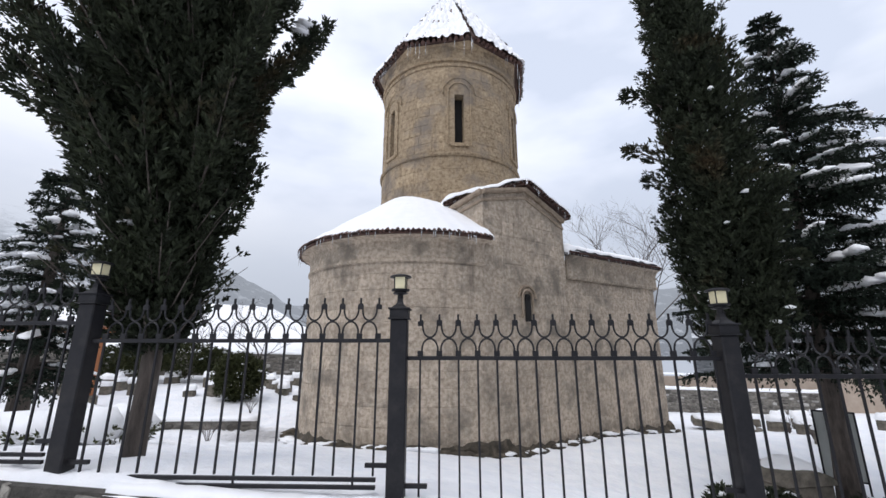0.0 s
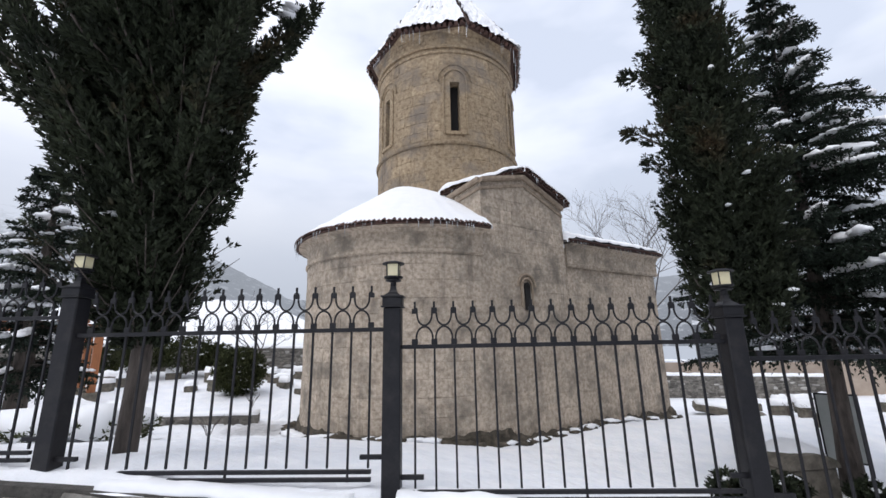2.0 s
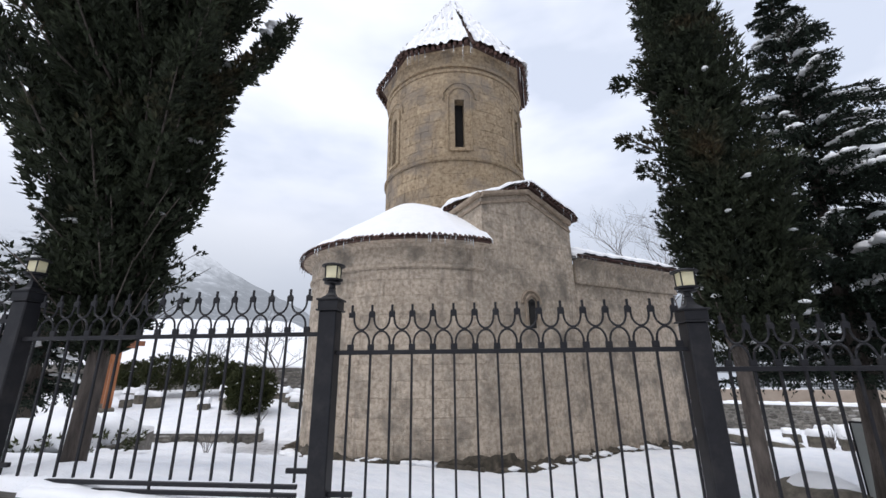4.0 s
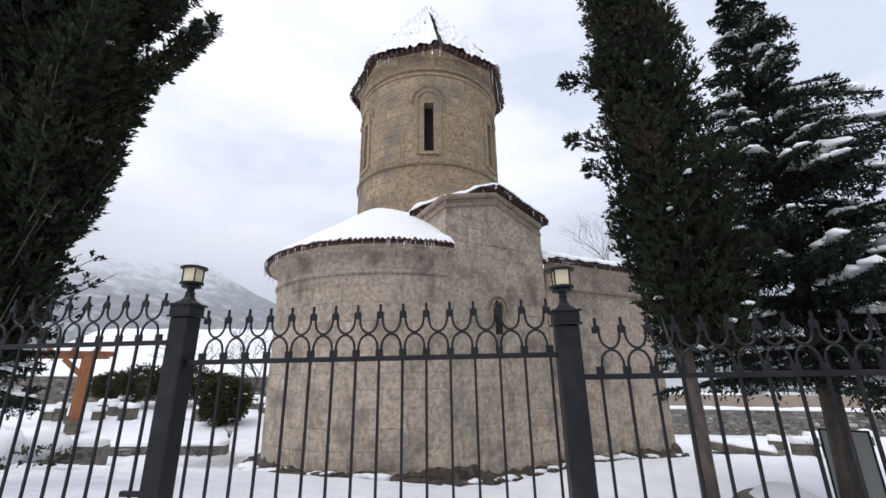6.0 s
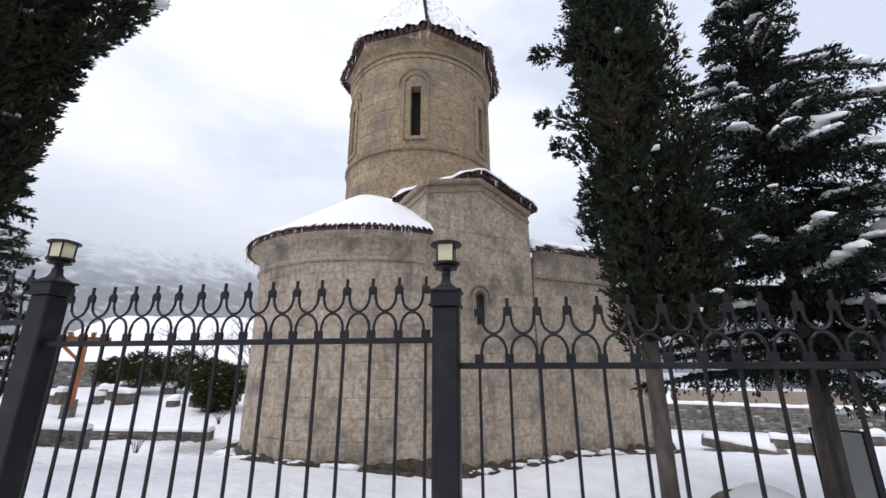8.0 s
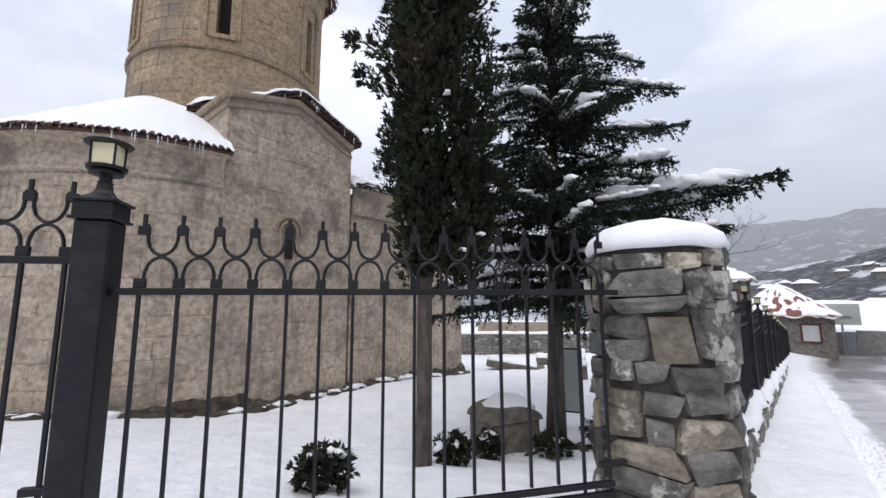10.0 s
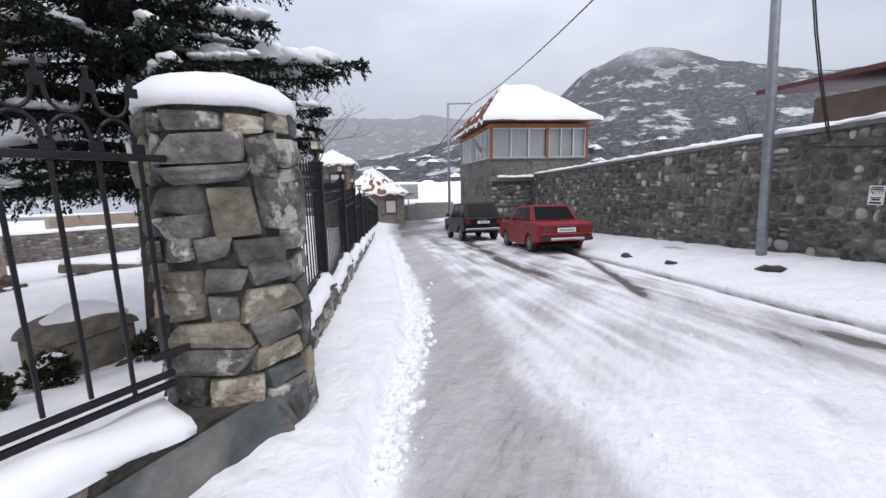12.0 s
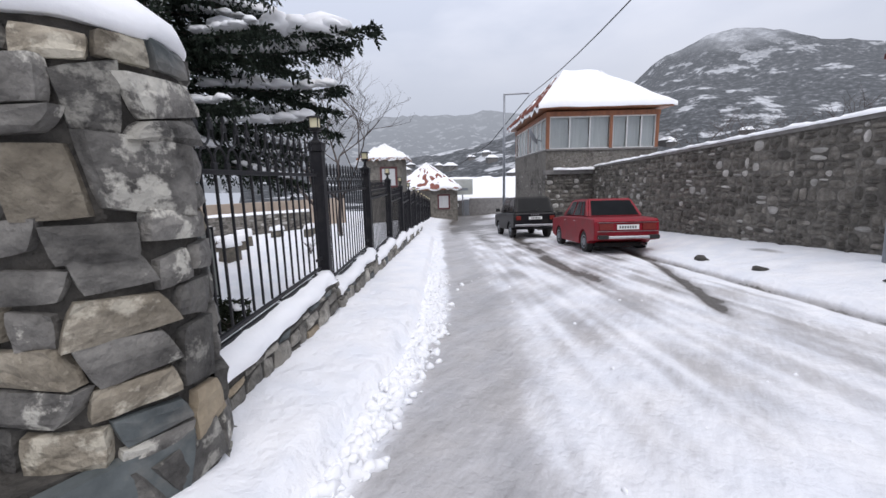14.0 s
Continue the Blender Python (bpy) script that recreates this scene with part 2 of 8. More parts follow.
def box(bm, x0, x1, y0, y1, z0, z1, bevel=0.0, m=None):
    r = bmesh.ops.create_cube(bm, size=1.0)
    vs = r["verts"]
    for v in vs:
        v.co = Vector(((x0 + x1) / 2 + v.co.x * (x1 - x0), (y0 + y1) / 2 + v.co.y * (y1 - y0), (z0 + z1) / 2 + v.co.z * (z1 - z0)))
    if bevel:
        es = list({e for v in vs for e in v.link_edges})
        g = bmesh.ops.bevel(bm, geom=es, offset=bevel, segments=1, affect="EDGES", profile=0.5)
        vs = list({v for f in g["faces"] for v in f.verts} | {v for v in vs if v.is_valid})
    if m:
        bmesh.ops.transform(bm, matrix=m, verts=vs)
    return bm


def boxes(*specs, bevel=0.0):
    bm = bmesh.new()
    for s in specs:
        box(bm, *s, bevel=bevel)
    return bm


def lathe(bm, profile, seg=16, m=None, a0=0.0, a1=math.tau):
    """Turn a profile of (radius, z) about the z axis."""
    full = abs(a1 - a0 - math.tau) < 1e-6
    n = seg if full else seg + 1
    rings = []
    for r, z in profile:
        ring = [bm.verts.new((r * math.cos(a0 + (a1 - a0) * k / seg), r * math.sin(a0 + (a1 - a0) * k / seg), z)) for k in range(n)]
        rings.append(ring)
    for p, q in zip(rings, rings[1:]):
        for k in range(seg):
            j = (k + 1) % n
            bm.faces.new((p[k], p[j], q[j], q[k]))
    if full:
        if profile[0][0] > 1e-4:
            bm.faces.new(rings[0][::-1])
        if profile[-1][0] > 1e-4:
            bm.faces.new(rings[-1])
    if m:
        bmesh.ops.transform(bm, matrix=m, verts=[v for r in rings for v in r])
    return bm


def tube(bm, pts, radius, seg=6, close=True):
    """A bar along points; radius is one number or one for each point."""
    pts = [Vector(p) for p in pts]
    rad = radius if isinstance(radius, (list, tuple)) else [radius] * len(pts)
    rings = []
    for k, p in enumerate(pts):
        d = (pts[min(k + 1, len(pts) - 1)] - pts[max(k - 1, 0)]).normalized()
        up = Vector((0, 0, 1)) if abs(d.z) < 0.9 else Vector((0, 1, 0))
        s = d.cross(up).normalized()
        t = s.cross(d)
        rings.append([bm.verts.new(p + (s * math.cos(math.tau * j / seg) + t * math.sin(math.tau * j / seg)) * rad[k]) for j in range(seg)])
    for p, q in zip(rings, rings[1:]):
        for j in range(seg):
            bm.faces.new((p[j], p[(j + 1) % seg], q[(j + 1) % seg], q[j]))
    if close:
        bm.faces.new(rings[0][::-1]); bm.faces.new(rings[-1])
    return bm


def prism(bm, pts, z0, z1):
    """Upright prism on a plan outline; z1 may be one height for each corner."""
    zs = z1 if isinstance(z1, (list, tuple)) else [z1] * len(pts)
    lo = [bm.verts.new((x, y, z0)) for x, y in pts]
    hi = [bm.verts.new((x, y, z)) for (x, y), z in zip(pts, zs)]
    n = len(pts)
    for k in range(n):
        bm.faces.new((lo[k], lo[(k + 1) % n], hi[(k + 1) % n], hi[k]))
    bm.faces.new(hi); bm.faces.new(lo[::-1])
    bmesh.ops.recalc_face_normals(bm, faces=bm.faces)
    return bm


def blob(bm, c, r, squash=(1, 1, 1), rough=0.25, sub=2, seed=0.0):
    """An uneven lump of snow or soil."""
    g = bmesh.ops.create_icosphere(bm, subdivisions=sub, radius=1.0)
    for v in g["verts"]:
        k = 1 + rough * noise.noise(v.co * 1.4 + Vector((seed * 7.3, seed * 3.1, seed)))
        v.co = Vector((c[0] + v.co.x * r * squash[0] * k, c[1] + v.co.y * r * squash[1] * k, c[2] + v.co.z * r * squash[2] * k))
    return bm


# the road runs along U from the corner of the fence; LV points to its left side
U, LV, Q = Vector((0.825, 0.565)), Vector((-0.565, 0.825)), Vector((5.0, 3.1))


def ab(a, b):
    p = Q + U * a + LV * b
    return p.x, p.y


def road_z(a):
    return -0.38 - 0.07 * min(a, 22) - 0.045 * max(0.0, a - 22)


ROAD = Matrix(((U.x, LV.x, 0, Q.x), (U.y, LV.y, 0, Q.y), (0, 0, 1, 0), (0, 0, 0, 1)))
M_wallstone = surf("wall_field_stone", [(0.3, (0.075, 0.068, 0.058)), (0.55, (0.165, 0.152, 0.132)), (0.78, (0.30, 0.28, 0.25))], 6, 0.88, 0.8, 30, depth=0.03, per_piece=0.5)
M_wallpale = surf("pale_river_stone", [(0.3, (0.28, 0.27, 0.25)), (0.7, (0.48, 0.46, 0.43))], 6, 0.85, 0.6, 30, depth=0.02, per_piece=0.3)
M_wallmortar = surf("grey_wall_mortar", [(0.3, (0.10, 0.093, 0.082)), (0.7, (0.25, 0.235, 0.21))], 8, 0.95, 1.0, 18, depth=0.05, stain=(0.055, 0.05, 0.045), stain_scale=0.8)
M_brown = surf("brown_metal_sheet", [(0.3, (0.15, 0.10, 0.075)), (0.7, (0.22, 0.155, 0.12))], 3, 0.6, 0.1, 40)
M_maroon = surf("maroon_metal", [(0.3, (0.09, 0.022, 0.024)), (0.7, (0.13, 0.035, 0.036))], 3, 0.5, 0.1, 40)
M_pane = bpy.data.materials.new("window_glass")
M_pane.use_nodes = True
_b = M_pane.node_tree.nodes["Principled BSDF"]
_b.inputs["Base Color"].default_value = (0.92, 0.95, 0.95, 1); _b.inputs["Roughness"].default_value = 0.03; _b.inputs["Transmission Weight"].default_value = 1.0; _b.inputs["IOR"].default_value = 1.15
M_grave = surf("weathered_grave_stone", [(0.3, (0.075, 0.066, 0.052)), (0.7, (0.21, 0.185, 0.15))], 6, 0.9, 0.7, 30, depth=0.02, stain=(0.06, 0.06, 0.045), stain_scale=2.5)
M_paleboard = surf("pale_board", [(0.3, (0.34, 0.355, 0.33)), (0.7, (0.44, 0.455, 0.43))], 2, 0.5, 0.0)
M_beige = surf("beige_render", [(0.3, (0.36, 0.29, 0.23)), (0.7, (0.46, 0.38, 0.31))], 2, 0.9, 0.3, 20)


# ---------------- ground: one sheet ----------------
def smooth(e0, e1, x):
    t = np.clip((x - e0) / (e1 - e0), 0, 1)
    return t * t * (3 - 2 * t)


def wave(x, y, s, seed):
    """Cheap smooth noise from crossed sines."""
    r = np.random.RandomState(seed)
    v = 0
    for k in range(7):
        ang, f, ph = r.uniform(0, 6.28), r.uniform(0.6, 2.2) / s, r.uniform(0, 6.28)
        v = v + np.sin((x * np.cos(ang) + y * np.sin(ang)) * f * 6.28 + ph)
    return v / 7


def yard_z(x, y):
    z = 0.38 - 0.185 * np.clip(y - 3.6, 0, 6.3) - np.where(x > 0, 0.15, 0.07) * np.clip(x, -3, 6) * (1 - smooth(7, 12, y))
    z = z + 0.075 * np.clip(y - 11, 0, 14) * smooth(-3, -8, x) + 0.03 * np.clip(-x - 4, 0, 12) * smooth(5, 8, y)
    z = z - 0.10 * np.clip(y - 11, 0, 15) * smooth(2, 7, x)
    return z


def berm_edge(a):
    """Where the ploughed snow along the low wall ends, across the road."""
    return np.interp(a, (-9.0, -2.0, -1.0, -0.4, 0.0, 0.7, 1.6, 3.0, 5.0, 11.0, 20.0), (5.07, 0.28, -0.41, -0.57, -0.61, -0.71, -0.84, -0.93, -0.90, -0.80, -0.62))


def car_rut(a):
    """The wheel rut that leads to the parked red car."""
    return np.interp(a, (1.0, 3.1, 4.4, 7.4, 9.0), (-4.5, -4.5, -4.95, -5.85, -6.0))


def ground_z(x, y):
    a = (x - Q.x) * U.x + (y - Q.y) * U.y
    b = (x - Q.x) * LV.x + (y - Q.y) * LV.y
    road = -0.38 - 0.07 * np.clip(a, -40, 22) - 0.045 * np.clip(a - 22, 0, 60)
    road = road + 0.008 * wave(x, y, 0.9, 1) + 0.006 * wave(x, y, 0.35, 2)
    edge = berm_edge(a) + 0.05 * wave(a, b * 0, 1.1, 3) + 0.05 * wave(a, b, 0.22, 4)
    bank = smooth(edge - 0.05, edge + 0.06, b) * (0.155 + 0.03 * wave(x, y, 0.45, 9)) + 0.03 * smooth(edge + 0.1, -0.25, b)
    crumb = 0.035 * np.abs(wave(x, y, 0.16, 5)) * smooth(edge - 0.45, edge - 0.1, b) * smooth(edge + 0.2, edge - 0.05, b) * smooth(-1, 0.5, a)
    kerb = -5.9 - 0.05 * np.clip(a - 2, 0, 9)
    right = smooth(kerb + 0.06, kerb - 0.12, b) * 0.09 + 0.27 * smooth(kerb, kerb - 1.9, b) + 0.03 * wave(x, y, 0.8, 6) * smooth(kerb, kerb - 0.6, b)
    right = right - 0.05 * np.exp(-((b - kerb - 0.16) / 0.09) ** 2)
    rut = -0.025 * np.exp(-((b + 1.55) / 0.4) ** 2) - 0.05 * np.exp(-((b - car_rut(a)) / 0.12) ** 2) * smooth(2, 4, a) * smooth(9.5, 8.0, a)
    rut = rut - 0.02 * np.exp(-((b + 3.75 + 0.045 * (a - 8) * (a > 8)) / 0.2) ** 2) * smooth(3, 6, a)
    rut = rut + 0.012 * wave(a * 0.25, b, 0.35, 21) * smooth(edge - 0.3, edge - 0.6, b) * smooth(-6.2, -5.6, b)
    out = road + bank + crumb + right + rut
    inside = (b > 0.02) & (y > 3.2)
    yz = yard_z(x, y) + 0.04 * wave(x, y, 1.6, 7) + 0.02 * wave(x, y, 0.45, 8)
    yz = yz + 0.035 * np.abs(wave(x, y, 0.28, 12)) * smooth(-2.5, -4, x) * smooth(7, 9, y)
    dent = np.clip(wave(x, y, 0.20, 41) * 2.2 - 0.35, 0, 1) * smooth(-2.2, -3.2, x) * smooth(-7.5, -6.5, x) * smooth(5.0, 6.5, y) * smooth(14.0, 12.5, y)
    yz = yz - 0.07 * dent + 0.03 * wave(x, y, 0.5, 43) * smooth(-1.5, -3, x)
    yz = np.where(a > 8, np.minimum(yz, -0.15 - 0.05 * a), yz)
    z = np.where(inside, yz, out)
    d = np.hypot(x - 4, y - 5)
    return z - 0.05 * np.clip(d - 45, 0, 160)


def axis(lo, hi, step, far):
    mid = np.arange(lo, hi, step)
    left, right = [lo], [mid[-1]]
    k = step
    while left[-1] > -far:
        k *= 1.22
        left.append(left[-1] - k)
        right.append(right[-1] + k)
    return np.concatenate([np.array(left[1:][::-1]), mid, np.array(right[1:])])


gx, gy = axis(-7, 17, 0.06, 2500), axis(-4, 11, 0.06, 2500)
GX, GY = np.meshgrid(gx, gy)
GZ = ground_z(GX, GY)
nx, ny = len(gx), len(gy)
idx = np.arange(nx * ny).reshape(ny, nx)
quads = np.stack([idx[:-1, :-1], idx[:-1, 1:], idx[1:, 1:], idx[1:, :-1]], -1).reshape(-1, 4)
gme = bpy.data.meshes.new("ground")
gme.vertices.add(nx * ny)
gme.vertices.foreach_set("co", np.stack([GX, GY, GZ], -1).astype(np.float32).ravel())
gme.loops.add(quads.size)
gme.loops.foreach_set("vertex_index", quads.ravel().astype(np.int32))
gme.polygons.add(len(quads))
gme.polygons.foreach_set("loop_start", np.arange(0, quads.size, 4, dtype=np.int32))
gme.polygons.foreach_set("use_smooth", np.ones(len(quads), dtype=bool))
gme.update()
GA = (GX - Q.x) * U.x + (GY - Q.y) * U.y
GB = (GX - Q.x) * LV.x + (GY - Q.y) * LV.y
GE = berm_edge(GA)
ice_l, ice_r = np.minimum(GE, -0.5) - 0.22 - 0.14 * smooth(1, 5, GA), -1.74 - 0.28 * smooth(0, 4, GA)
fray = 0.10 * wave(GA * 0.35, GB, 0.5, 31) + 0.05 * wave(GA * 0.3, GB, 0.16, 32)
track = 0.76 * smooth(ice_l + 0.10, ice_l - 0.12, GB + fray) * smooth(ice_r - 0.28, ice_r + 0.15, GB + fray)
track += 0.24 * smooth(ice_r + 0.1, ice_r - 0.2, GB) * smooth(-5.9, -5.2, GB)
streaks = np.clip(0.5 + 1.3 * wave(GA * 0.10, GB, 0.42, 33), 0, 1) * np.clip(0.6 + wave(GA * 0.3, GB, 0.9, 34), 0, 1)
track += 0.70 * streaks * smooth(ice_r, ice_r - 0.4, GB) * smooth(-5.9, -5.2, GB) * smooth(-2, 5, GA)
track += 0.75 * np.exp(-((GB + 3.72 + 0.045 * (GA - 8) * (GA > 8) + fray) / 0.22) ** 2) * smooth(3.5, 6.5, GA)
track += 0.60 * np.exp(-((GB + 2.75 + fray) / 0.2) ** 2) * smooth(8, 13, GA) + 0.45 * smooth(14, 22, GA) * smooth(-1.2, -1.8, GB) * smooth(-6, -5, GB)
track += 1.1 * np.exp(-((GB - car_rut(GA) + 0.4 * fray) / 0.11) ** 2) * smooth(2.6, 3.4, GA) * smooth(10, 8.5, GA)
track += 0.5 * np.exp(-((GB + 4.56 + fray) / 0.2) ** 2) * smooth(3.2, 1.0, GA) * smooth(-3, 0, GA)
track += 0.95 * np.exp(-((GB + 5.78 + 0.05 * np.clip(GA - 2, 0, 9)) / 0.10) ** 2) * smooth(-2, 1, GA) * smooth(14, 10, GA)
track += 1.0 * np.exp(-(((GA - 0.9) / 0.5) ** 2 + ((GB + 5.15 + fray) / 0.2) ** 2)) + 0.9 * np.exp(-(((GA - 6.3) / 0.4) ** 2 + ((GB + 7.45) / 0.10) ** 2))
track *= np.where(GB > GE - 0.02, 0, 1)
path_grey = np.exp(-(((GX + 4.6) / 1.1) ** 2 + ((GY - 11.2) / 1.0) ** 2))
att = gme.attributes.new("slush", "FLOAT", "POINT")
att.data.foreach_set("value", np.clip(track + 0.9 * path_grey, 0, 1.2).astype(np.float32).ravel())
M_ground = bpy.data.materials.new("trodden_snow_and_ice")
M_ground.use_nodes = True
n, l = M_ground.node_tree.nodes, M_ground.node_tree.links
b = n["Principled BSDF"]
at = n.new("ShaderNodeAttribute"); at.attribute_name = "slush"
geo = n.new("ShaderNodeNewGeometry")
mpp = n.new("ShaderNodeMapping"); mpp.inputs["Rotation"].default_value = (0, 0, -math.atan2(U.y, U.x)); mpp.inputs["Scale"].default_value = (0.32, 1.7, 1)
l.new(geo.outputs["Position"], mpp.inputs["Vector"])
t1 = n.new("ShaderNodeTexNoise"); t1.inputs["Scale"].default_value = 1.6; t1.inputs["Detail"].default_value = 9; t1.inputs["Roughness"].default_value = 0.65
l.new(mpp.outputs["Vector"], t1.inputs["Vector"])
ma = n.new("ShaderNodeMath"); ma.operation = "MULTIPLY_ADD"; ma.inputs[1].default_value = 0.85; ma.inputs[2].default_value = -0.42
l.new(t1.outputs["Fac"], ma.inputs[0])
mb = n.new("ShaderNodeMath"); mb.operation = "ADD"
l.new(ma.outputs[0], mb.inputs[0]); l.new(at.outputs["Fac"], mb.inputs[1])
mm = n.new("ShaderNodeMath"); mm.operation = "MULTIPLY"; mm.use_clamp = True
sm = n.new("ShaderNodeMapRange"); sm.inputs["From Min"].default_value = 0.05; sm.inputs["From Max"].default_value = 0.35
l.new(at.outputs["Fac"], sm.inputs["Value"])
l.new(mb.outputs[0], mm.inputs[0]); l.new(sm.outputs["Result"], mm.inputs[1])
tf = n.new("ShaderNodeTexNoise"); tf.inputs["Scale"].default_value = 11.0; tf.inputs["Detail"].default_value = 8; tf.inputs["Roughness"].default_value = 0.7
l.new(mpp.outputs["Vector"], tf.inputs["Vector"])
mf = n.new("ShaderNodeMath"); mf.operation = "MULTIPLY_ADD"; mf.inputs[1].default_value = 0.62; mf.inputs[2].default_value = -0.31
l.new(tf.outputs["Fac"], mf.inputs[0])
mg = n.new("ShaderNodeMath"); mg.operation = "ADD"; l.new(mf.outputs[0], mg.inputs[0]); l.new(mb.outputs[0], mg.inputs[1])
l.new(mg.outputs[0], mm.inputs[0])
gr = ramp(n, [(0.06, (0.85, 0.857, 0.875)), (0.30, (0.72, 0.723, 0.74)), (0.62, (0.50, 0.49, 0.49)), (0.88, (0.37, 0.36, 0.355)), (1.0, (0.12, 0.11, 0.10))])
l.new(mm.outputs[0], gr.inputs["Fac"])
t2 = n.new("ShaderNodeTexNoise"); t2.inputs["Scale"].default_value = 2.3; t2.inputs["Detail"].default_value = 7
l.new(geo.outputs["Position"], t2.inputs["Vector"])
r2 = ramp(n, [(0.35, (0.93, 0.94, 0.96)), (0.65, (1.03, 1.02, 1.01))])
l.new(t2.outputs["Fac"], r2.inputs["Fac"])
mx = n.new("ShaderNodeMixRGB"); mx.blend_type = "MULTIPLY"; mx.inputs["Fac"].default_value = 1
l.new(gr.outputs["Color"], mx.inputs["Color1"]); l.new(r2.outputs["Color"], mx.inputs["Color2"])
l.new(mx.outputs["Color"], b.inputs["Base Color"])
rr = n.new("ShaderNodeMapRange"); rr.inputs["To Min"].default_value = 0.62; rr.inputs["To Max"].default_value = 0.28
l.new(mm.outputs[0], rr.inputs["Value"]); l.new(rr.outputs["Result"], b.inputs["Roughness"])
b.inputs["Specular IOR Level"].default_value = 0.35
t3 = n.new("ShaderNodeTexNoise"); t3.inputs["Scale"].default_value = 8; t3.inputs["Detail"].default_value = 8; t3.inputs["Roughness"].default_value = 0.55
l.new(geo.outputs["Position"], t3.inputs["Vector"])
bp = n.new("ShaderNodeBump"); bp.inputs["Strength"].default_value = 0.8; bp.inputs["Distance"].default_value = 0.05
l.new(t3.outputs["Fac"], bp.inputs["Height"]); l.new(bp.outputs["Normal"], b.inputs["Normal"])
gme.materials.append(M_ground)
ground = tagged(new("ground", gme), "trodden snow, icy wheel tracks and snowy churchyard", "ground", kind="structure")


def gz(x, y):
    return float(ground_z(np.array([float(x)]), np.array([float(y)]))[0])


# ---------------- pieces: stones and ashlar blocks ----------------
def stone_mesh(seed, mat, square=4.0, dome=0.35, round_off=0.25, skew=0.19):
    """One rough stone, about 1 x 1 wide with its face towards +y, for shared use."""
    r = random.Random(seed)
    n = 4
    vs, fs = [], []
    c = [r.uniform(-skew, skew) for _ in range(8)]
    for j in range(n + 1):
        for i in range(n + 1):
            s, t = 2 * i / n - 1, 2 * j / n - 1
            k = (abs(s) ** square + abs(t) ** square) ** (1 / square) if s or t else 1
            q = max(abs(s), abs(t)) / k if k else 1
            x, z = s * (1 - round_off + round_off * q) * 0.5, t * (1 - round_off + round_off * q) * 0.5
            x += (c[0] * (s > 0) * t + c[1] * (s < 0) * t) * 0.5 * abs(s)
            z += (c[2] * (t > 0) * s + c[3] * (t < 0) * s) * 0.5 * abs(t)
            e = max(abs(s), abs(t))
            y = 0.5 * (1 - dome * e ** 4) + r.uniform(-0.09, 0.09)
            vs.append((x, y if e < 0.99 else y - 0.12, z))
    for j in range(n):
        for i in range(n):
            a = j * (n + 1) + i
            fs.append((a, a + n + 1, a + n + 2, a + 1))
    rim = [i for i in range(n + 1)] + [(j + 1) * (n + 1) - 1 for j in range(1, n + 1)] + [n * (n + 1) + i for i in range(n - 1, -1, -1)] + [j * (n + 1) for j in range(n - 1, 0, -1)]
    base = len(vs)
    for k in rim:
        x, y, z = vs[k]
        vs.append((x * 1.03, -0.6, z * 1.03))
    m = len(rim)
    for k in range(m):
        fs.append((rim[k], rim[(k + 1) % m], base + (k + 1) % m, base + k))
    me = bpy.data.meshes.new("stone")
    me.from_pydata(vs, [], fs)
    me.update()
    me.materials.append(mat)
    return me


POOL = [stone_mesh(k, M_ochre if k in (5, 20) else M_slate if k % 9 == 4 else M_rubble, 3.6, 0.36) for k in range(34)]

WALL_POOL = [stone_mesh(40 + k, M_wallpale if k % 9 == 3 else M_wallstone, 2.3, 0.8, 0.95) for k in range(34)]


def piece(name, me, m, parent):
    ob = bpy.data.objects.new(name, me)
    scene.collection.objects.link(ob)
    ob.parent = parent
    ob.matrix_world = m
    return ob


def joined(name, items, parent, mat_list, label=""):
    """Many small pieces in one mesh: items are (mesh, matrix)."""
    vs, fs, mi, off = [], [], [], 0
    for me, m in items:
        co = [m @ v.co for v in me.vertices]
        vs += [tuple(v) for v in co]
        k = mat_list.index(me.materials[0])
        for p in me.polygons:
            fs.append(tuple(off + q for q in p.vertices)); mi.append(k)
        off += len(co)
    ob = raw(name, vs, fs, None, parent)
    for mt in mat_list:
        ob.data.materials.append(mt)
    ob.data.polygons.foreach_set("material_index", mi)
    ob["kind"] = "stuff"
    return ob


def rows_of_stones(u0, u1, v0, v1, hr, wr, seed, gap=0.02):
    """Cells (u, v, w, h) of a coursed rubble face."""
    r = random.Random(seed)
    out, v = [], v0
    while v < v1 - 0.03:
        h = min(r.uniform(*hr), v1 - v)
        u = u0 + r.uniform(-wr[0], 0)
        while u < u1:
            w = r.uniform(*wr) * (0.75 + 0.5 * h / hr[1])
            a, b_ = max(u, u0), min(u + w, u1)
            if b_ - a > 0.05:
                if h > 0.16 and r.random() < 0.34:
                    k = r.uniform(0.38, 0.62)
                    out.append(((a + b_) / 2, v + h * k / 2, b_ - a - gap, h * k - gap, r.randrange(10 ** 6)))
                    out.append(((a + b_) / 2, v + h * (1 + k) / 2, b_ - a - gap, h * (1 - k) - gap, r.randrange(10 ** 6)))
                else:
                    out.append(((a + b_) / 2, v + h / 2 + r.uniform(-0.02, 0.02), b_ - a - gap, h * r.uniform(0.9, 1.08) - gap, r.randrange(10 ** 6)))
            u += w
        v += h
    return out


def stone_at(place, cell, depth):
    u, v, w, h, s = cell
    r = random.Random(s)
    return POOL[r.randrange(len(POOL))], place(u, v) @ Matrix.Rotation(r.gauss(0, 0.05), 4, "Y") @ Matrix.Diagonal((w, depth * r.uniform(0.7, 1.25), h, 1)) @ Matrix.Diagonal((r.choice((-1, 1)), 1, 1, 1))


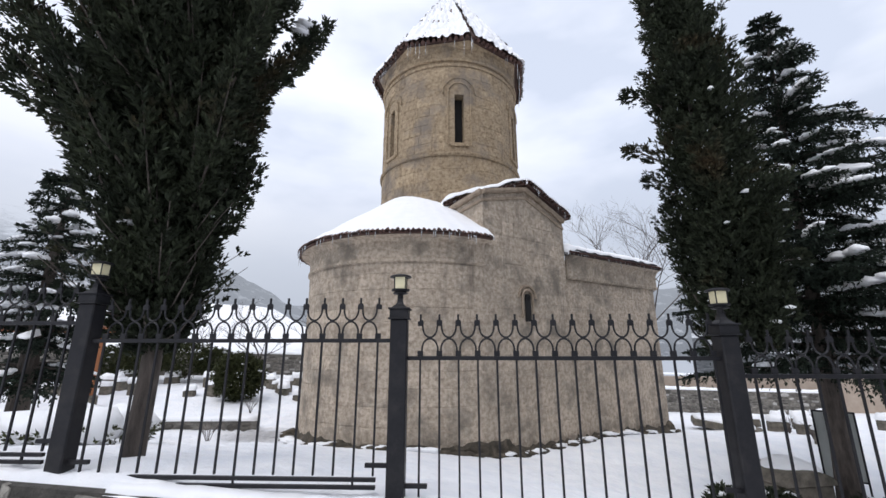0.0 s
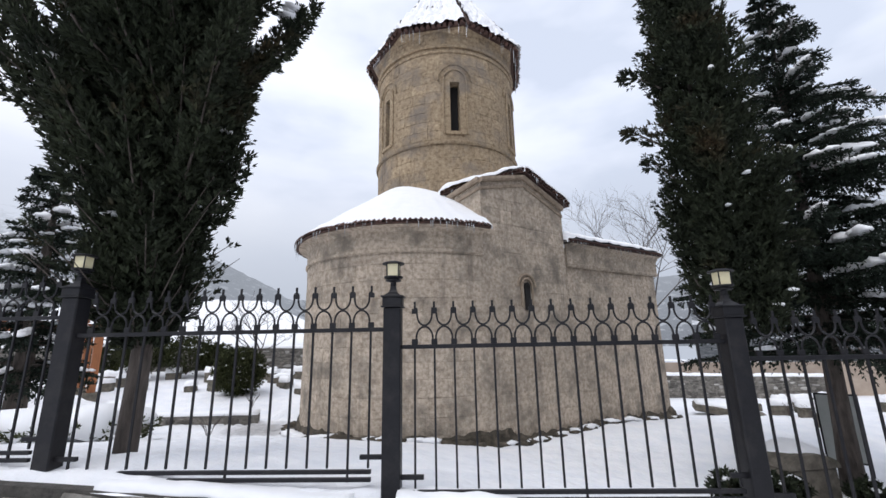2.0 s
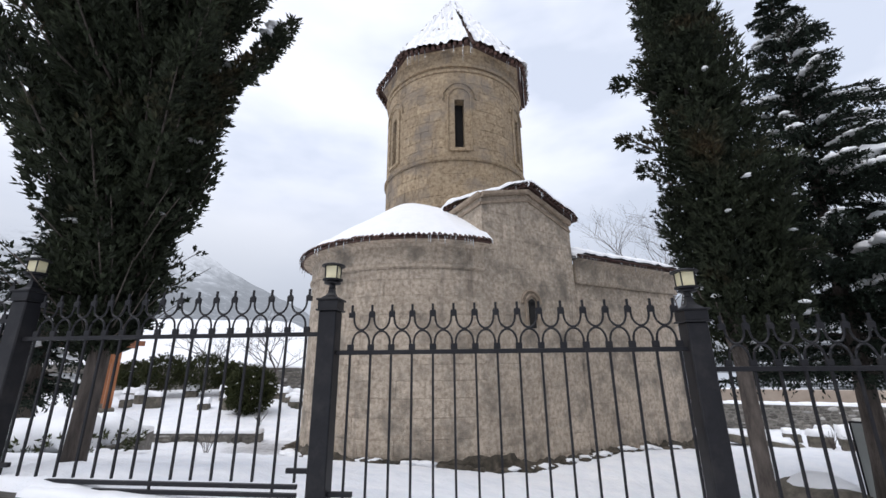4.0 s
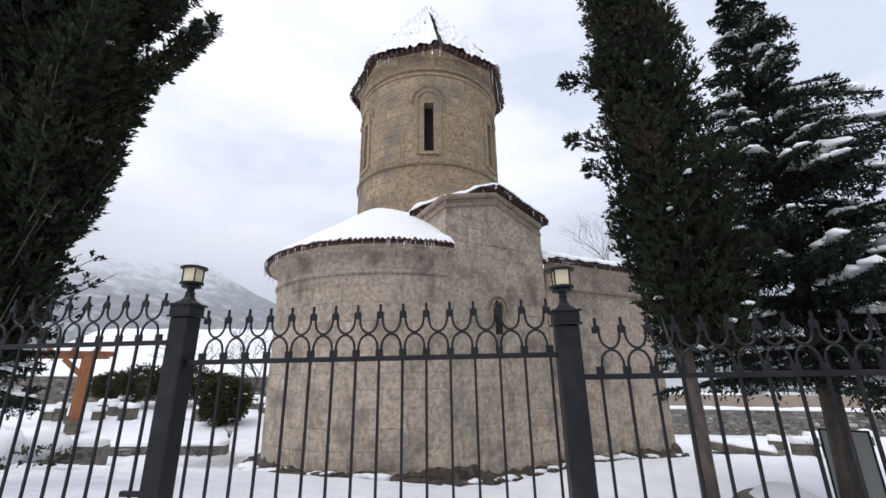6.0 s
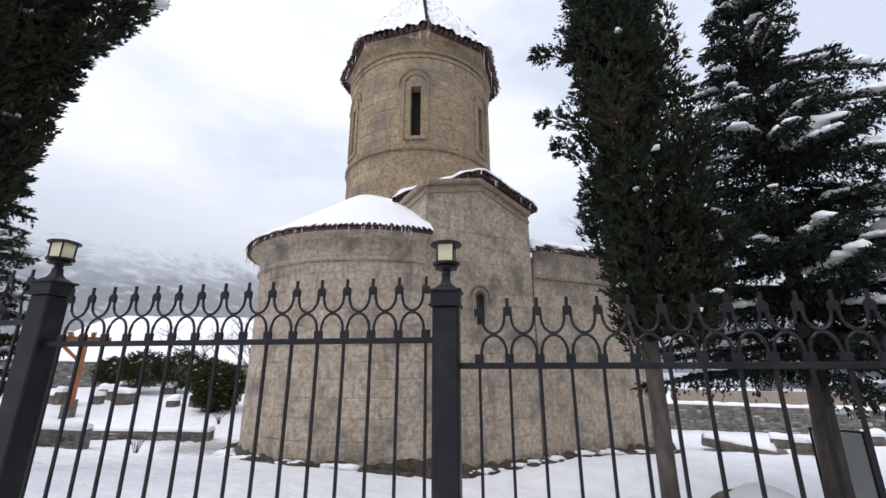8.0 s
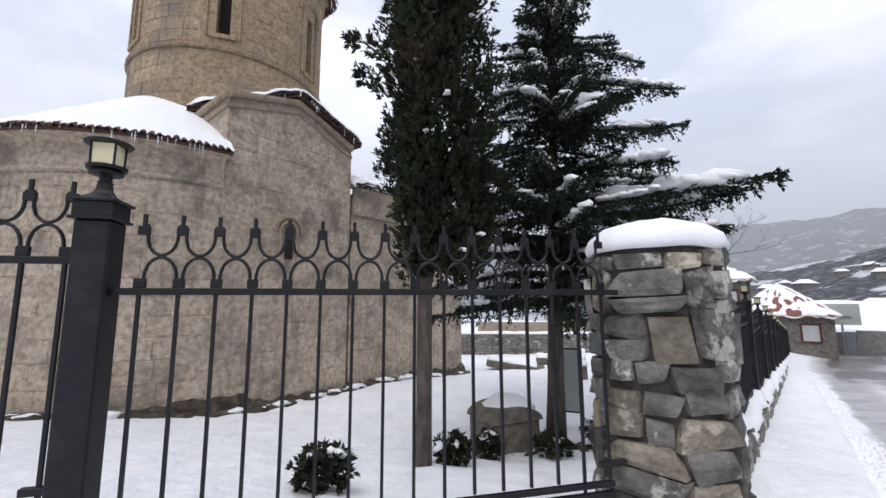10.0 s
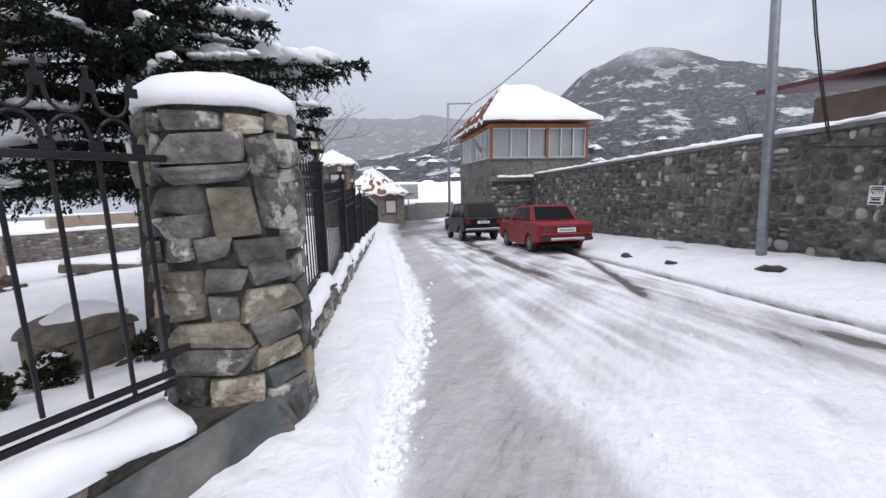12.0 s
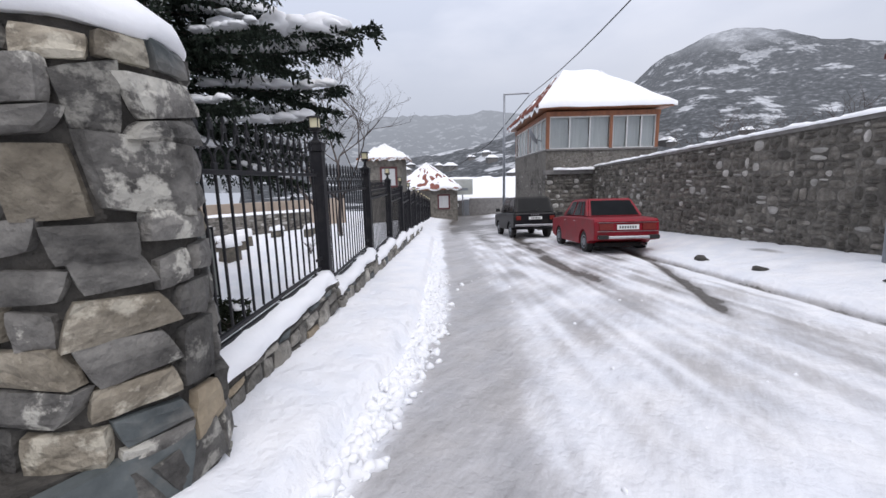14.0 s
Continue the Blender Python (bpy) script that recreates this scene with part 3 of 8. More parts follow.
# ---------------- snow helpers ----------------
def snow_strip(bm, pts, width, height, seed=0, overhang=0.0, side=None):
    """A lumpy rounded ribbon of lying snow along points on its base line."""
    pts = [Vector(p) for p in pts]
    prof = [(-1, -0.05), (-1.02, 0.25), (-0.85, 0.62), (-0.5, 0.9), (0, 1), (0.5, 0.9), (0.85, 0.62), (1.02, 0.25), (1, -0.05)]
    rings = []
    for k, p in enumerate(pts):
        d = pts[min(k + 1, len(pts) - 1)] - pts[max(k - 1, 0)]
        s = Vector((d.y, -d.x, 0)).normalized()
        ring = []
        for q, (a, z) in enumerate(prof):
            f = noise.noise(Vector((p.x * 2.1 + seed, p.y * 2.1, q * 0.35)))
            g = noise.noise(Vector((p.x * 6.0, p.y * 6.0 + seed, q * 0.8)))
            ring.append(bm.verts.new(p + s * (a * width * (1 + 0.30 * f + 0.20 * g)) + Vector((0, 0, height * z * (1 + 0.42 * f + 0.26 * g)))))
        rings.append(ring)
    for a, c in zip(rings, rings[1:]):
        for q in range(len(prof) - 1):
            bm.faces.new((a[q], c[q], c[q + 1], a[q + 1]))
    bm.faces.new(rings[0]); bm.faces.new(rings[-1][::-1])
    bmesh.ops.recalc_face_normals(bm, faces=bm.faces)
    return bm


def line(p, q, step):
    p, q = Vector(p), Vector(q)
    n = max(2, int((q - p).length / step) + 1)
    return [p.lerp(q, k / (n - 1)) for k in range(n)]


# ---------------- church ----------------
church = empty("church", Matrix.Identity(4), "old beige stone church, round apse, tall drum, snowy roofs", "church")
AC, AR = Vector((-0.8, 12.2)), 3.15
DC, DR = Vector((0.17, 13.1)), 2.33
P0, J, K, R, C = (0.0, 10.75), (1.0, 9.66), (2.22, 10.50), (3.45, 11.38), (7.2, 13.95)
E1 = Vector((0.825, 0.565))
WN = Vector((0.565, -0.825))


def back(p, d):
    return (p[0] - WN.x * d, p[1] - WN.y * d)


def drum_shell(bm, c, r, z0, z1, openings, thick=0.35, seg=72):
    """A round wall with slits cut through it; openings are (angle, half angle, z0, z1)."""
    angs = {round(math.tau * k / seg, 5) for k in range(seg)}
    for a, h, _, _ in openings:
        angs = {x for x in angs if abs((x - a + math.pi) % math.tau - math.pi) > h * 1.3}
        angs |= {round((a - h) % math.tau, 5), round((a + h) % math.tau, 5)}
    angs = sorted(angs)
    zs = sorted({z0, z1} | {z for o in openings for z in o[2:]})
    n = len(angs)
    grid = {}
    for i, a in enumerate(angs):
        for j, z in enumerate(zs):
            for q, rr in ((0, r), (1, r - thick)):
                grid[i, j, q] = bm.verts.new((c.x + rr * math.cos(a), c.y + rr * math.sin(a), z))
    hole = {}
    for i in range(n):
        mid = angs[i] + ((angs[(i + 1) % n] - angs[i]) % math.tau) / 2
        for j in range(len(zs) - 1):
            zm = (zs[j] + zs[j + 1]) / 2
            hole[i, j] = any(abs((mid - a + math.pi) % math.tau - math.pi) < h and o0 < zm < o1 for a, h, o0, o1 in openings)
    for (i, j), h in hole.items():
        k = (i + 1) % n
        if not h:
            bm.faces.new((grid[i, j, 0], grid[k, j, 0], grid[k, j + 1, 0], grid[i, j + 1, 0]))
            bm.faces.new((grid[i, j + 1, 1], grid[k, j + 1, 1], grid[k, j, 1], grid[i, j, 1]))
        else:
            for di, fa in ((-1, i), (1, k)):
                if not hole[(i + di) % n, j]:
                    bm.faces.new((grid[fa, j, 0], grid[fa, j + 1, 0], grid[fa, j + 1, 1], grid[fa, j, 1]))
            for dj, fb in ((-1, j), (1, j + 1)):
                if not hole.get((i, j + dj), False):
                    bm.faces.new((grid[i, fb, 0], grid[k, fb, 0], grid[k, fb, 1], grid[i, fb, 1]))
    return bm


# wall bodies, the mortar bed for the ashlar
bm = bmesh.new()
lathe(bm, [(AR - 0.01, -1.8), (AR - 0.01, 3.45), (AR - 0.4, 4.0)], 72, Matrix.Translation((*AC, 0)))
part("apse_wall", bm, M_church, church, smooth=False)
bm = bmesh.new()
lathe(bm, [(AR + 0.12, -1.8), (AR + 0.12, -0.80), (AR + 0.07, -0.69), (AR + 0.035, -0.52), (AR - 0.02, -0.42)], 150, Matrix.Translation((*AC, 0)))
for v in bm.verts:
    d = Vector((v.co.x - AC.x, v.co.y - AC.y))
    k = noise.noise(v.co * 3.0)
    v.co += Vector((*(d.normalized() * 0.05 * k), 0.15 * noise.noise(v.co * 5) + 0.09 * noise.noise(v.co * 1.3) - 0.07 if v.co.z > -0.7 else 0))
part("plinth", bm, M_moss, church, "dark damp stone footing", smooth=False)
bm = bmesh.new()
lathe(bm, [(AR - 0.02, 3.38), (AR + 0.05, 3.41), (AR + 0.05, 3.46), (AR + 0.015, 3.50), (AR + 0.02, 3.88), (AR + 0.08, 3.95), (AR + 0.26, 3.98), (AR - 0.4, 4.0)], 72, Matrix.Translation((*AC, 0)), radians(-256), radians(-55))
part("apse_cornice", bm, M_church, church)
bm = prism(bmesh.new(), [P0, J, K, R, back(R, 6.2), back(P0, 6.2)], -1.8, [5.14, 5.38, 5.74, 5.10, 5.0, 5.0])
part("transept_wall", bm, M_church, church)
bm = prism(bmesh.new(), [(R[0] + 0.05, R[1] + 0.20), (C[0] - 0.05, C[1] + 0.05), back(C, 6.2), back(R, 6.2)], -1.8, 3.95)
part("nave_wall", bm, M_church, church)
bm = bmesh.new()
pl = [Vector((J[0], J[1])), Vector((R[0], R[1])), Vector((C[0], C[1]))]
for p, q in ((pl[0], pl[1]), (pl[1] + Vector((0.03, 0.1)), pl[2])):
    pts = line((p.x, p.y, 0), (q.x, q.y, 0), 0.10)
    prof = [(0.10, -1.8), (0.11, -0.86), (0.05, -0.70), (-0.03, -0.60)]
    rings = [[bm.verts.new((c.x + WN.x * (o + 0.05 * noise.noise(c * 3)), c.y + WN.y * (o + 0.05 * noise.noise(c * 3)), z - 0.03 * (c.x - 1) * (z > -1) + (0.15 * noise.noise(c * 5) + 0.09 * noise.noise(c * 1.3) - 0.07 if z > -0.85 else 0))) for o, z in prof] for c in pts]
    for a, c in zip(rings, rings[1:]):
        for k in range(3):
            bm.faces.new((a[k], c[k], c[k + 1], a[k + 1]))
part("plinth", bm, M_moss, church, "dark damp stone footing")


rf = random.Random(19)
foot_spots, foot_snow = [], []
for k in range(150):
    if k < 80:
        t_ = radians(rf.uniform(-175, -62))
        x_, y_ = AC.x + (AR + 0.20) * math.cos(t_), AC.y + (AR + 0.20) * math.sin(t_)
    else:
        q_ = Vector(J).lerp(Vector(C), rf.random()) + WN * 0.2
        x_, y_ = q_.x, q_.y
    x_, y_ = x_ + rf.uniform(-0.07, 0.07), y_ + rf.uniform(-0.07, 0.07)
    (foot_snow if k % 4 == 0 else foot_spots).append(((x_, y_, gz(x_, y_) + (0.05 if k % 4 == 0 else 0.0)), (0.8, 0.55), rf.uniform(0.06, 0.15)))


def toward(c, p):
    return math.atan2(p[1] - c.y, p[0] - c.x)


WIN = [(radians(-82.5), 0.062, 7.34, 8.95), (radians(-142), 0.055, 7.34, 8.95), (radians(-26), 0.055, 7.34, 8.95), (radians(98), 0.06, 7.34, 8.95)]
bm = drum_shell(bmesh.new(), DC, DR, 4.6, 10.78, WIN)
part("drum_wall", bm, M_drum, church)
for z, w, h in ((6.98, 0.07, 0.13), (9.98, 0.05, 0.09), (10.16, 0.08, 0.10)):
    bm = bmesh.new()
    lathe(bm, [(DR - 0.05, z - h / 2), (DR + w * 0.7, z - h / 2), (DR + w, z - h / 6), (DR + w, z + h / 4), (DR + w * 0.4, z + h / 2), (DR - 0.05, z + h / 2)], 72, Matrix.Translation((*DC, 0)))
    part("string_course", bm, M_drum, church, "thin moulded stone band")
for a, h, z0, z1 in WIN:
    o = Matrix.Translation((*DC, 0)) @ Matrix.Rotation(a + math.pi / 2, 4, "Z")
    w = h * DR
    bm = bmesh.new()
    for s in (-1, 1):
        tube(bm, [(s * (w + 0.20), -DR - 0.005, z0 - 0.1), (s * (w + 0.20), -DR - 0.005, z1 + 0.02)], 0.022, 6)
    tube(bm, [((w + 0.20) * math.cos(t), -DR - 0.005, z1 + 0.02 + (w + 0.24) * math.sin(t)) for t in np.linspace(0, math.pi, 12)], 0.026, 6)
    tube(bm, [((w + 0.36) * math.cos(t), -DR + 0.01, z1 + 0.02 + (w + 0.42) * math.sin(t)) for t in np.linspace(0, math.pi, 12)], 0.03, 6)
    box(bm, -w - 0.14, w + 0.14, -DR - 0.05, -DR + 0.2, z0 - 0.13, z0 - 0.02, 0.015)
    bmesh.ops.transform(bm, matrix=o, verts=bm.verts)
    win = part("window_surround", bm, M_drum, church, "carved stone arch round a slit window")
    bm = boxes((-w - 0.05, w + 0.05, -DR + 0.30, -DR + 0.36, z0 - 0.1, z1 + 0.1))
    bmesh.ops.transform(bm, matrix=o, verts=bm.verts)
    part("dark_recess", bm, M_dark, win)
# round-headed niche window in the side wall
NP = Vector((2.16, 10.43))
o = Matrix(((E1.x, -WN.x, 0, NP.x), (E1.y, -WN.y, 0, NP.y), (0, 0, 1, 0), (0, 0, 0, 1)))
bm = bmesh.new()
tube(bm, [(0.19 * math.cos(t), -0.01, 2.72 + 0.2 * math.sin(t)) for t in np.linspace(0, math.pi, 12)], 0.035, 6)
tube(bm, [(0.30 * math.cos(t), -0.005, 2.72 + 0.31 * math.sin(t)) for t in np.linspace(0, math.pi, 12)], 0.03, 6)
for s in (-1, 1):
    tube(bm, [(s * 0.19, -0.005, 2.2), (s * 0.19, -0.005, 2.72)], 0.025, 6)
bmesh.ops.transform(bm, matrix=o, verts=bm.verts)
niche = part("window_surround", bm, M_cornice, church, "worn carved arch of a small window")
bm = boxes((-0.085, 0.085, -0.028, 0.1, 2.12, 2.74))
lathe(bm, [(0.085, -0.1), (0.085, 0.028)], 16, Matrix.Translation((0, 0, 2.74)) @ Matrix.Rotation(math.pi / 2, 4, "X"))
bmesh.ops.transform(bm, matrix=o, verts=bm.verts)
part("dark_recess", bm, M_dark, niche)
# raking cornices
bm = bmesh.new()
for p, q, z0, z1 in ((P0, J, 5.14, 5.38), (J, K, 5.38, 5.74), (K, R, 5.74, 5.10)):
    a, c = Vector(p), Vector(q)
    t = (c - a).normalized()
    nn = Vector((t.y, -t.x))
    for dz, ow, hh in ((-0.30, 0.04, 0.07), (-0.10, 0.10, 0.12)):
        vs = []
        for pt, z in ((a, z0), (c, z1)):
            for o_, zz in ((-0.05, 0), (ow * 0.7, 0), (ow, hh * 0.4), (ow, hh), (-0.05, hh)):
                vs.append(bm.verts.new((pt.x + nn.x * o_, pt.y + nn.y * o_, z + dz + zz)))
        for k in range(5):
            bm.faces.new((vs[k], vs[(k + 1) % 5], vs[5 + (k + 1) % 5], vs[5 + k]))
        bm.faces.new(vs[:5]); bm.faces.new(vs[5:])
        part("raking_cornice", bm, M_cornice, church)
        bm = bmesh.new()
bm.free()
bm = bmesh.new()
pts = [(R[0] + 0.08, R[1] + 0.1), (C[0], C[1])]
a, c = Vector(pts[0]), Vector(pts[1])
prof = [(-0.05, 3.40), (0.03, 3.42), (0.05, 3.48), (0.02, 3.52), (0.025, 3.86), (0.10, 4.0), (0.22, 4.05), (-0.05, 4.06)]
va = [bm.verts.new((a.x + WN.x * q, a.y + WN.y * q, z)) for q, z in prof]
vb = [bm.verts.new((c.x + E1.x * 0.08 + WN.x * q, c.y + E1.y * 0.08 + WN.y * q, z)) for q, z in prof]
for k in range(len(prof)):
    bm.faces.new((va[k], vb[k], vb[(k + 1) % len(prof)], va[(k + 1) % len(prof)]))
bm.faces.new(vb); bm.faces.new(va[::-1])
part("nave_cornice", bm, M_church, church)


# roofs: tiles at the eaves, snow above
def eave_tiles(name, pts, outs, parent, r=0.055, length=0.34, drop=0.2):
    """A row of half-round clay tile ends along an eave."""
    me = bpy.data.meshes.new("roof_tile")
    b2 = bmesh.new()
    n = 6
    ra = [[b2.verts.new((rr * math.cos(math.pi * k / n), y, rr * math.sin(math.pi * k / n) * 1.1 + dz)) for k in range(n + 1)] for rr, y, dz in ((r, 0.0, 0.0), (r * 0.9, length, drop))]
    rb = [[b2.verts.new((rr * math.cos(math.pi * k / n), y, rr * math.sin(math.pi * k / n) * 1.1 + dz)) for k in range(n + 1)] for rr, y, dz in ((r * 0.72, 0.0, 0.0), (r * 0.6, length, drop))]
    for k in range(n):
        b2.faces.new((ra[0][k], ra[0][k + 1], ra[1][k + 1], ra[1][k]))
        b2.faces.new((rb[0][k + 1], rb[0][k], rb[1][k], rb[1][k + 1]))
        b2.faces.new((ra[0][k + 1], ra[0][k], rb[0][k], rb[0][k + 1]))
    b2.to_mesh(me); b2.free()
    me.materials.append(M_tile)
    for p, d in zip(pts, outs):
        s = Vector((-d.y, d.x))
        m = Matrix(((s.x, -d.x, 0, p[0]), (s.y, -d.y, 0, p[1]), (0, 0, 1, p[2] + random.uniform(-0.012, 0.012)), (0, 0, 0, 1)))
        piece("roof_tile", me, m @ Matrix.Rotation(random.uniform(-0.06, 0.06), 4, "Z"), parent)


def icicles(name, pts, parent, seed, lo=0.08, hi=0.4):
    r = random.Random(seed)
    b2 = bmesh.new()
    for p in pts:
        h, w = r.uniform(lo, hi) * r.uniform(0.4, 1), r.uniform(0.008, 0.014)
        tube(b2, [(p[0], p[1], p[2]), (p[0], p[1], p[2] - h * 0.5), (p[0] + r.uniform(-0.01, 0.01), p[1], p[2] - h)], [w, w * 0.7, 0.001], 5)
    ob = part(name, b2, M_icicle, parent, "thin clear icicles")
    ob["kind"] = "stuff"


bm = bmesh.new()
lathe(bm, [(AR + 0.24, 3.98), (AR + 0.32, 4.0), (AR + 0.32, 4.03), (0.5, 5.75)], 72, Matrix.Translation((*AC, 0)), radians(-256), radians(-54.5))
apse_roof = part("apse_roof", bm, M_tile, church)
angs = [radians(-220 + k * 1.95) for k in range(85)]
eave_tiles("roof_tile", [(AC.x + (AR + 0.38) * math.cos(a), AC.y + (AR + 0.38) * math.sin(a), 4.01) for a in angs], [Vector((math.cos(a), math.sin(a))) for a in angs], apse_roof)
bm = bmesh.new()
rings = []
for j in range(15):
    t = j / 14
    ring = []
    for k in range(151):
        a = radians(-256 + 201.8 * k / 150)
        r_ = (AR + 0.345 + 0.03 * noise.noise(Vector((math.cos(a) * 14, math.sin(a) * 14, 3)))) * (1 - t) + 0.3 * t
        z = 4.06 + (6.36 - 4.06) * t + 0.05 * math.sin(math.pi * min(1, t * 1.3)) ** 0.7
        if j == 0:
            z = 4.055 + 0.035 * noise.noise(Vector((math.cos(a) * 20, math.sin(a) * 20, 0)))
        if j == 1:
            z += 0.05
        z += 0.03 * noise.noise(Vector((math.cos(a) * 3 * (1 - t), math.sin(a) * 3 * (1 - t), t * 3)))
        ring.append(bm.verts.new((AC.x + r_ * math.cos(a), AC.y + r_ * math.sin(a), z)))
    rings.append(ring)
for p, q in zip(rings, rings[1:]):
    for k in range(150):
        bm.faces.new((p[k], p[k + 1], q[k + 1], q[k]))
lw = [bm.verts.new(r_[-1].co - Vector((0, 0, 0.1))) for r_ in rings]
for k in range(14):
    bm.faces.new((rings[k][-1], rings[k + 1][-1], lw[k + 1], lw[k]))
part("roof_snow", bm, M_cap, church, "smooth white snow blanket", smooth=True)
rr = random.Random(4)
icicles("icicle_fringe", [(AC.x + (AR + 0.36) * math.cos(a), AC.y + (AR + 0.36) * math.sin(a), 4.03) for a in [rr.uniform(radians(-180), radians(-55)) for _ in range(46)]], church, 2, 0.1, 0.36)


def slope_roof(p, q, z0, z1, up, rise, depth, name, snow=0.13, tile=True):
    """A roof edge from p to q with tiles at the eave and a snow slab above; up is the way inward."""
    a, c = Vector(p), Vector(q)
    t = (c - a).normalized()
    out = -Vector(up)
    b2 = bmesh.new()
    v = [b2.verts.new((*(a + out * 0.16), z0)), b2.verts.new((*(c + out * 0.16), z1)), b2.verts.new((*(c - out * depth), z1 + rise)), b2.verts.new((*(a - out * depth), z0 + rise))]
    w = [b2.verts.new(x.co + Vector((0, 0, 0.06))) for x in v]
    b2.faces.new(v[::-1]); b2.faces.new(w)
    for k in range(4):
        b2.faces.new((v[k], v[(k + 1) % 4], w[(k + 1) % 4], w[k]))
    ro = part(name, b2, M_tile, church)
    n = int((c - a).length / 0.115)
    eave_tiles("roof_tile", [(*(a.lerp(c, (k + 0.5) / n) + out * 0.22), z0 + (z1 - z0) * (k + 0.5) / n + 0.05) for k in range(n)], [out] * n, ro, drop=0.34 * rise / max(depth, 0.1))
    b2 = bmesh.new()
    N, Mm = max(8, int((c - a).length / 0.07)), 10
    g = []
    for i in range(N + 1):
        row = []
        for j in range(Mm + 1):
            u_, s_ = i / N, j / Mm
            pt = a.lerp(c, u_) + out * (0.20 - (depth + 0.2) * s_)
            z = z0 + (z1 - z0) * u_ + 0.09 + rise * max(0, s_ - 0.04)
            th = (snow + 0.05) * (0.5 + 0.5 * (1 - (1 - min(1, s_ * 5)) ** 2)) * (0.9 + 0.4 * noise.noise(Vector((pt.x * 3, pt.y * 3, 0)))) * min(1, min(u_, 1 - u_) * 8 + 0.45)
            row.append(b2.verts.new((pt.x, pt.y, z + th + (0.03 * noise.noise(Vector((pt.x * 14, pt.y * 14, 1))) if j == 0 else 0))))
        g.append(row)
    for i in range(N):
        for j in range(Mm):
            b2.faces.new((g[i][j], g[i + 1][j], g[i + 1][j + 1], g[i][j + 1]))
    lowr = [b2.verts.new(r_[0].co + Vector((0, 0, -0.05))) for r_ in g]
    for i in range(N):
        b2.faces.new((lowr[i], lowr[i + 1], g[i + 1][0], g[i][0]))
    for row in (g[0], g[-1]):
        lw = [b2.verts.new(x.co - Vector((0, 0, 0.16))) for x in row]
        for k in range(len(row) - 1):
            b2.faces.new((row[k], row[k + 1], lw[k + 1], lw[k]))
    bmesh.ops.recalc_face_normals(b2, faces=b2.faces)
    part("roof_snow", b2, M_cap, church, "thick white snow along the roof edge", smooth=True)
    rr_ = random.Random(len(name))
    icicles("icicle_fringe", [(*(a.lerp(c, s) + out * 0.21), z0 + (z1 - z0) * s + 0.05) for s in [rr_.random() for _ in range(int(5 * (c - a).length))]], church, 9)


IN = -WN
slope_roof((-0.06, 10.62), (K[0] + 0.02, K[1] + 0.02), 5.24, 5.83, Vector((-0.25, 0.97)), 0.1, 1.5, "transept_roof", 0.22)
slope_roof((K[0] - 0.04, K[1] - 0.04), (R[0] + 0.14, R[1] + 0.1), 5.83, 5.12, IN, 0.1, 2.6, "transept_roof", 0.22)
slope_roof((R[0] + 0.02, R[1] + 0.12), (C[0] + 0.2, C[1] + 0.14), 4.08, 4.08, IN, 1.0, 3.0, "nave_roof", 0.24)
# drum roof: eight sides with ribs of tiles and patchy snow
ROT = radians(-76)
bm = bmesh.new()
lathe(bm, [(2.56, 10.735), (2.68, 10.73), (2.68, 10.76), (0.0, 15.0)], 8, Matrix.Translation((*DC, 0)) @ Matrix.Rotation(ROT, 4, "Z"))
drum_roof = part("drum_roof", bm, M_tile, church, "steep eight-sided clay tile cap")
bm = bmesh.new()
lathe(bm, [(DR - 0.08, 10.56), (DR + 0.12, 10.60), (2.57, 10.74)], 8, Matrix.Translation((*DC, 0)) @ Matrix.Rotation(ROT, 4, "Z"))
part("soffit", bm, M_drum, church, "weathered stone slabs under the tile edge")


def oct_pt(f, s, t, lift):
    """A point on side f of the cap: s from 0 to 1 along it, t from eave to tip."""
    a0, a1 = ROT + math.tau * f / 8, ROT + math.tau * (f + 1) / 8
    p = Vector((math.cos(a0), math.sin(a0), 0)).lerp(Vector((math.cos(a1), math.sin(a1), 0)), s) * 2.71 * (1 - t)
    am = (a0 + a1) / 2
    nrm = Vector((math.cos(am) * 0.86, math.sin(am) * 0.86, 0.5))
    return Vector((DC.x, DC.y, 10.76 + 4.25 * t)) + p + nrm * lift


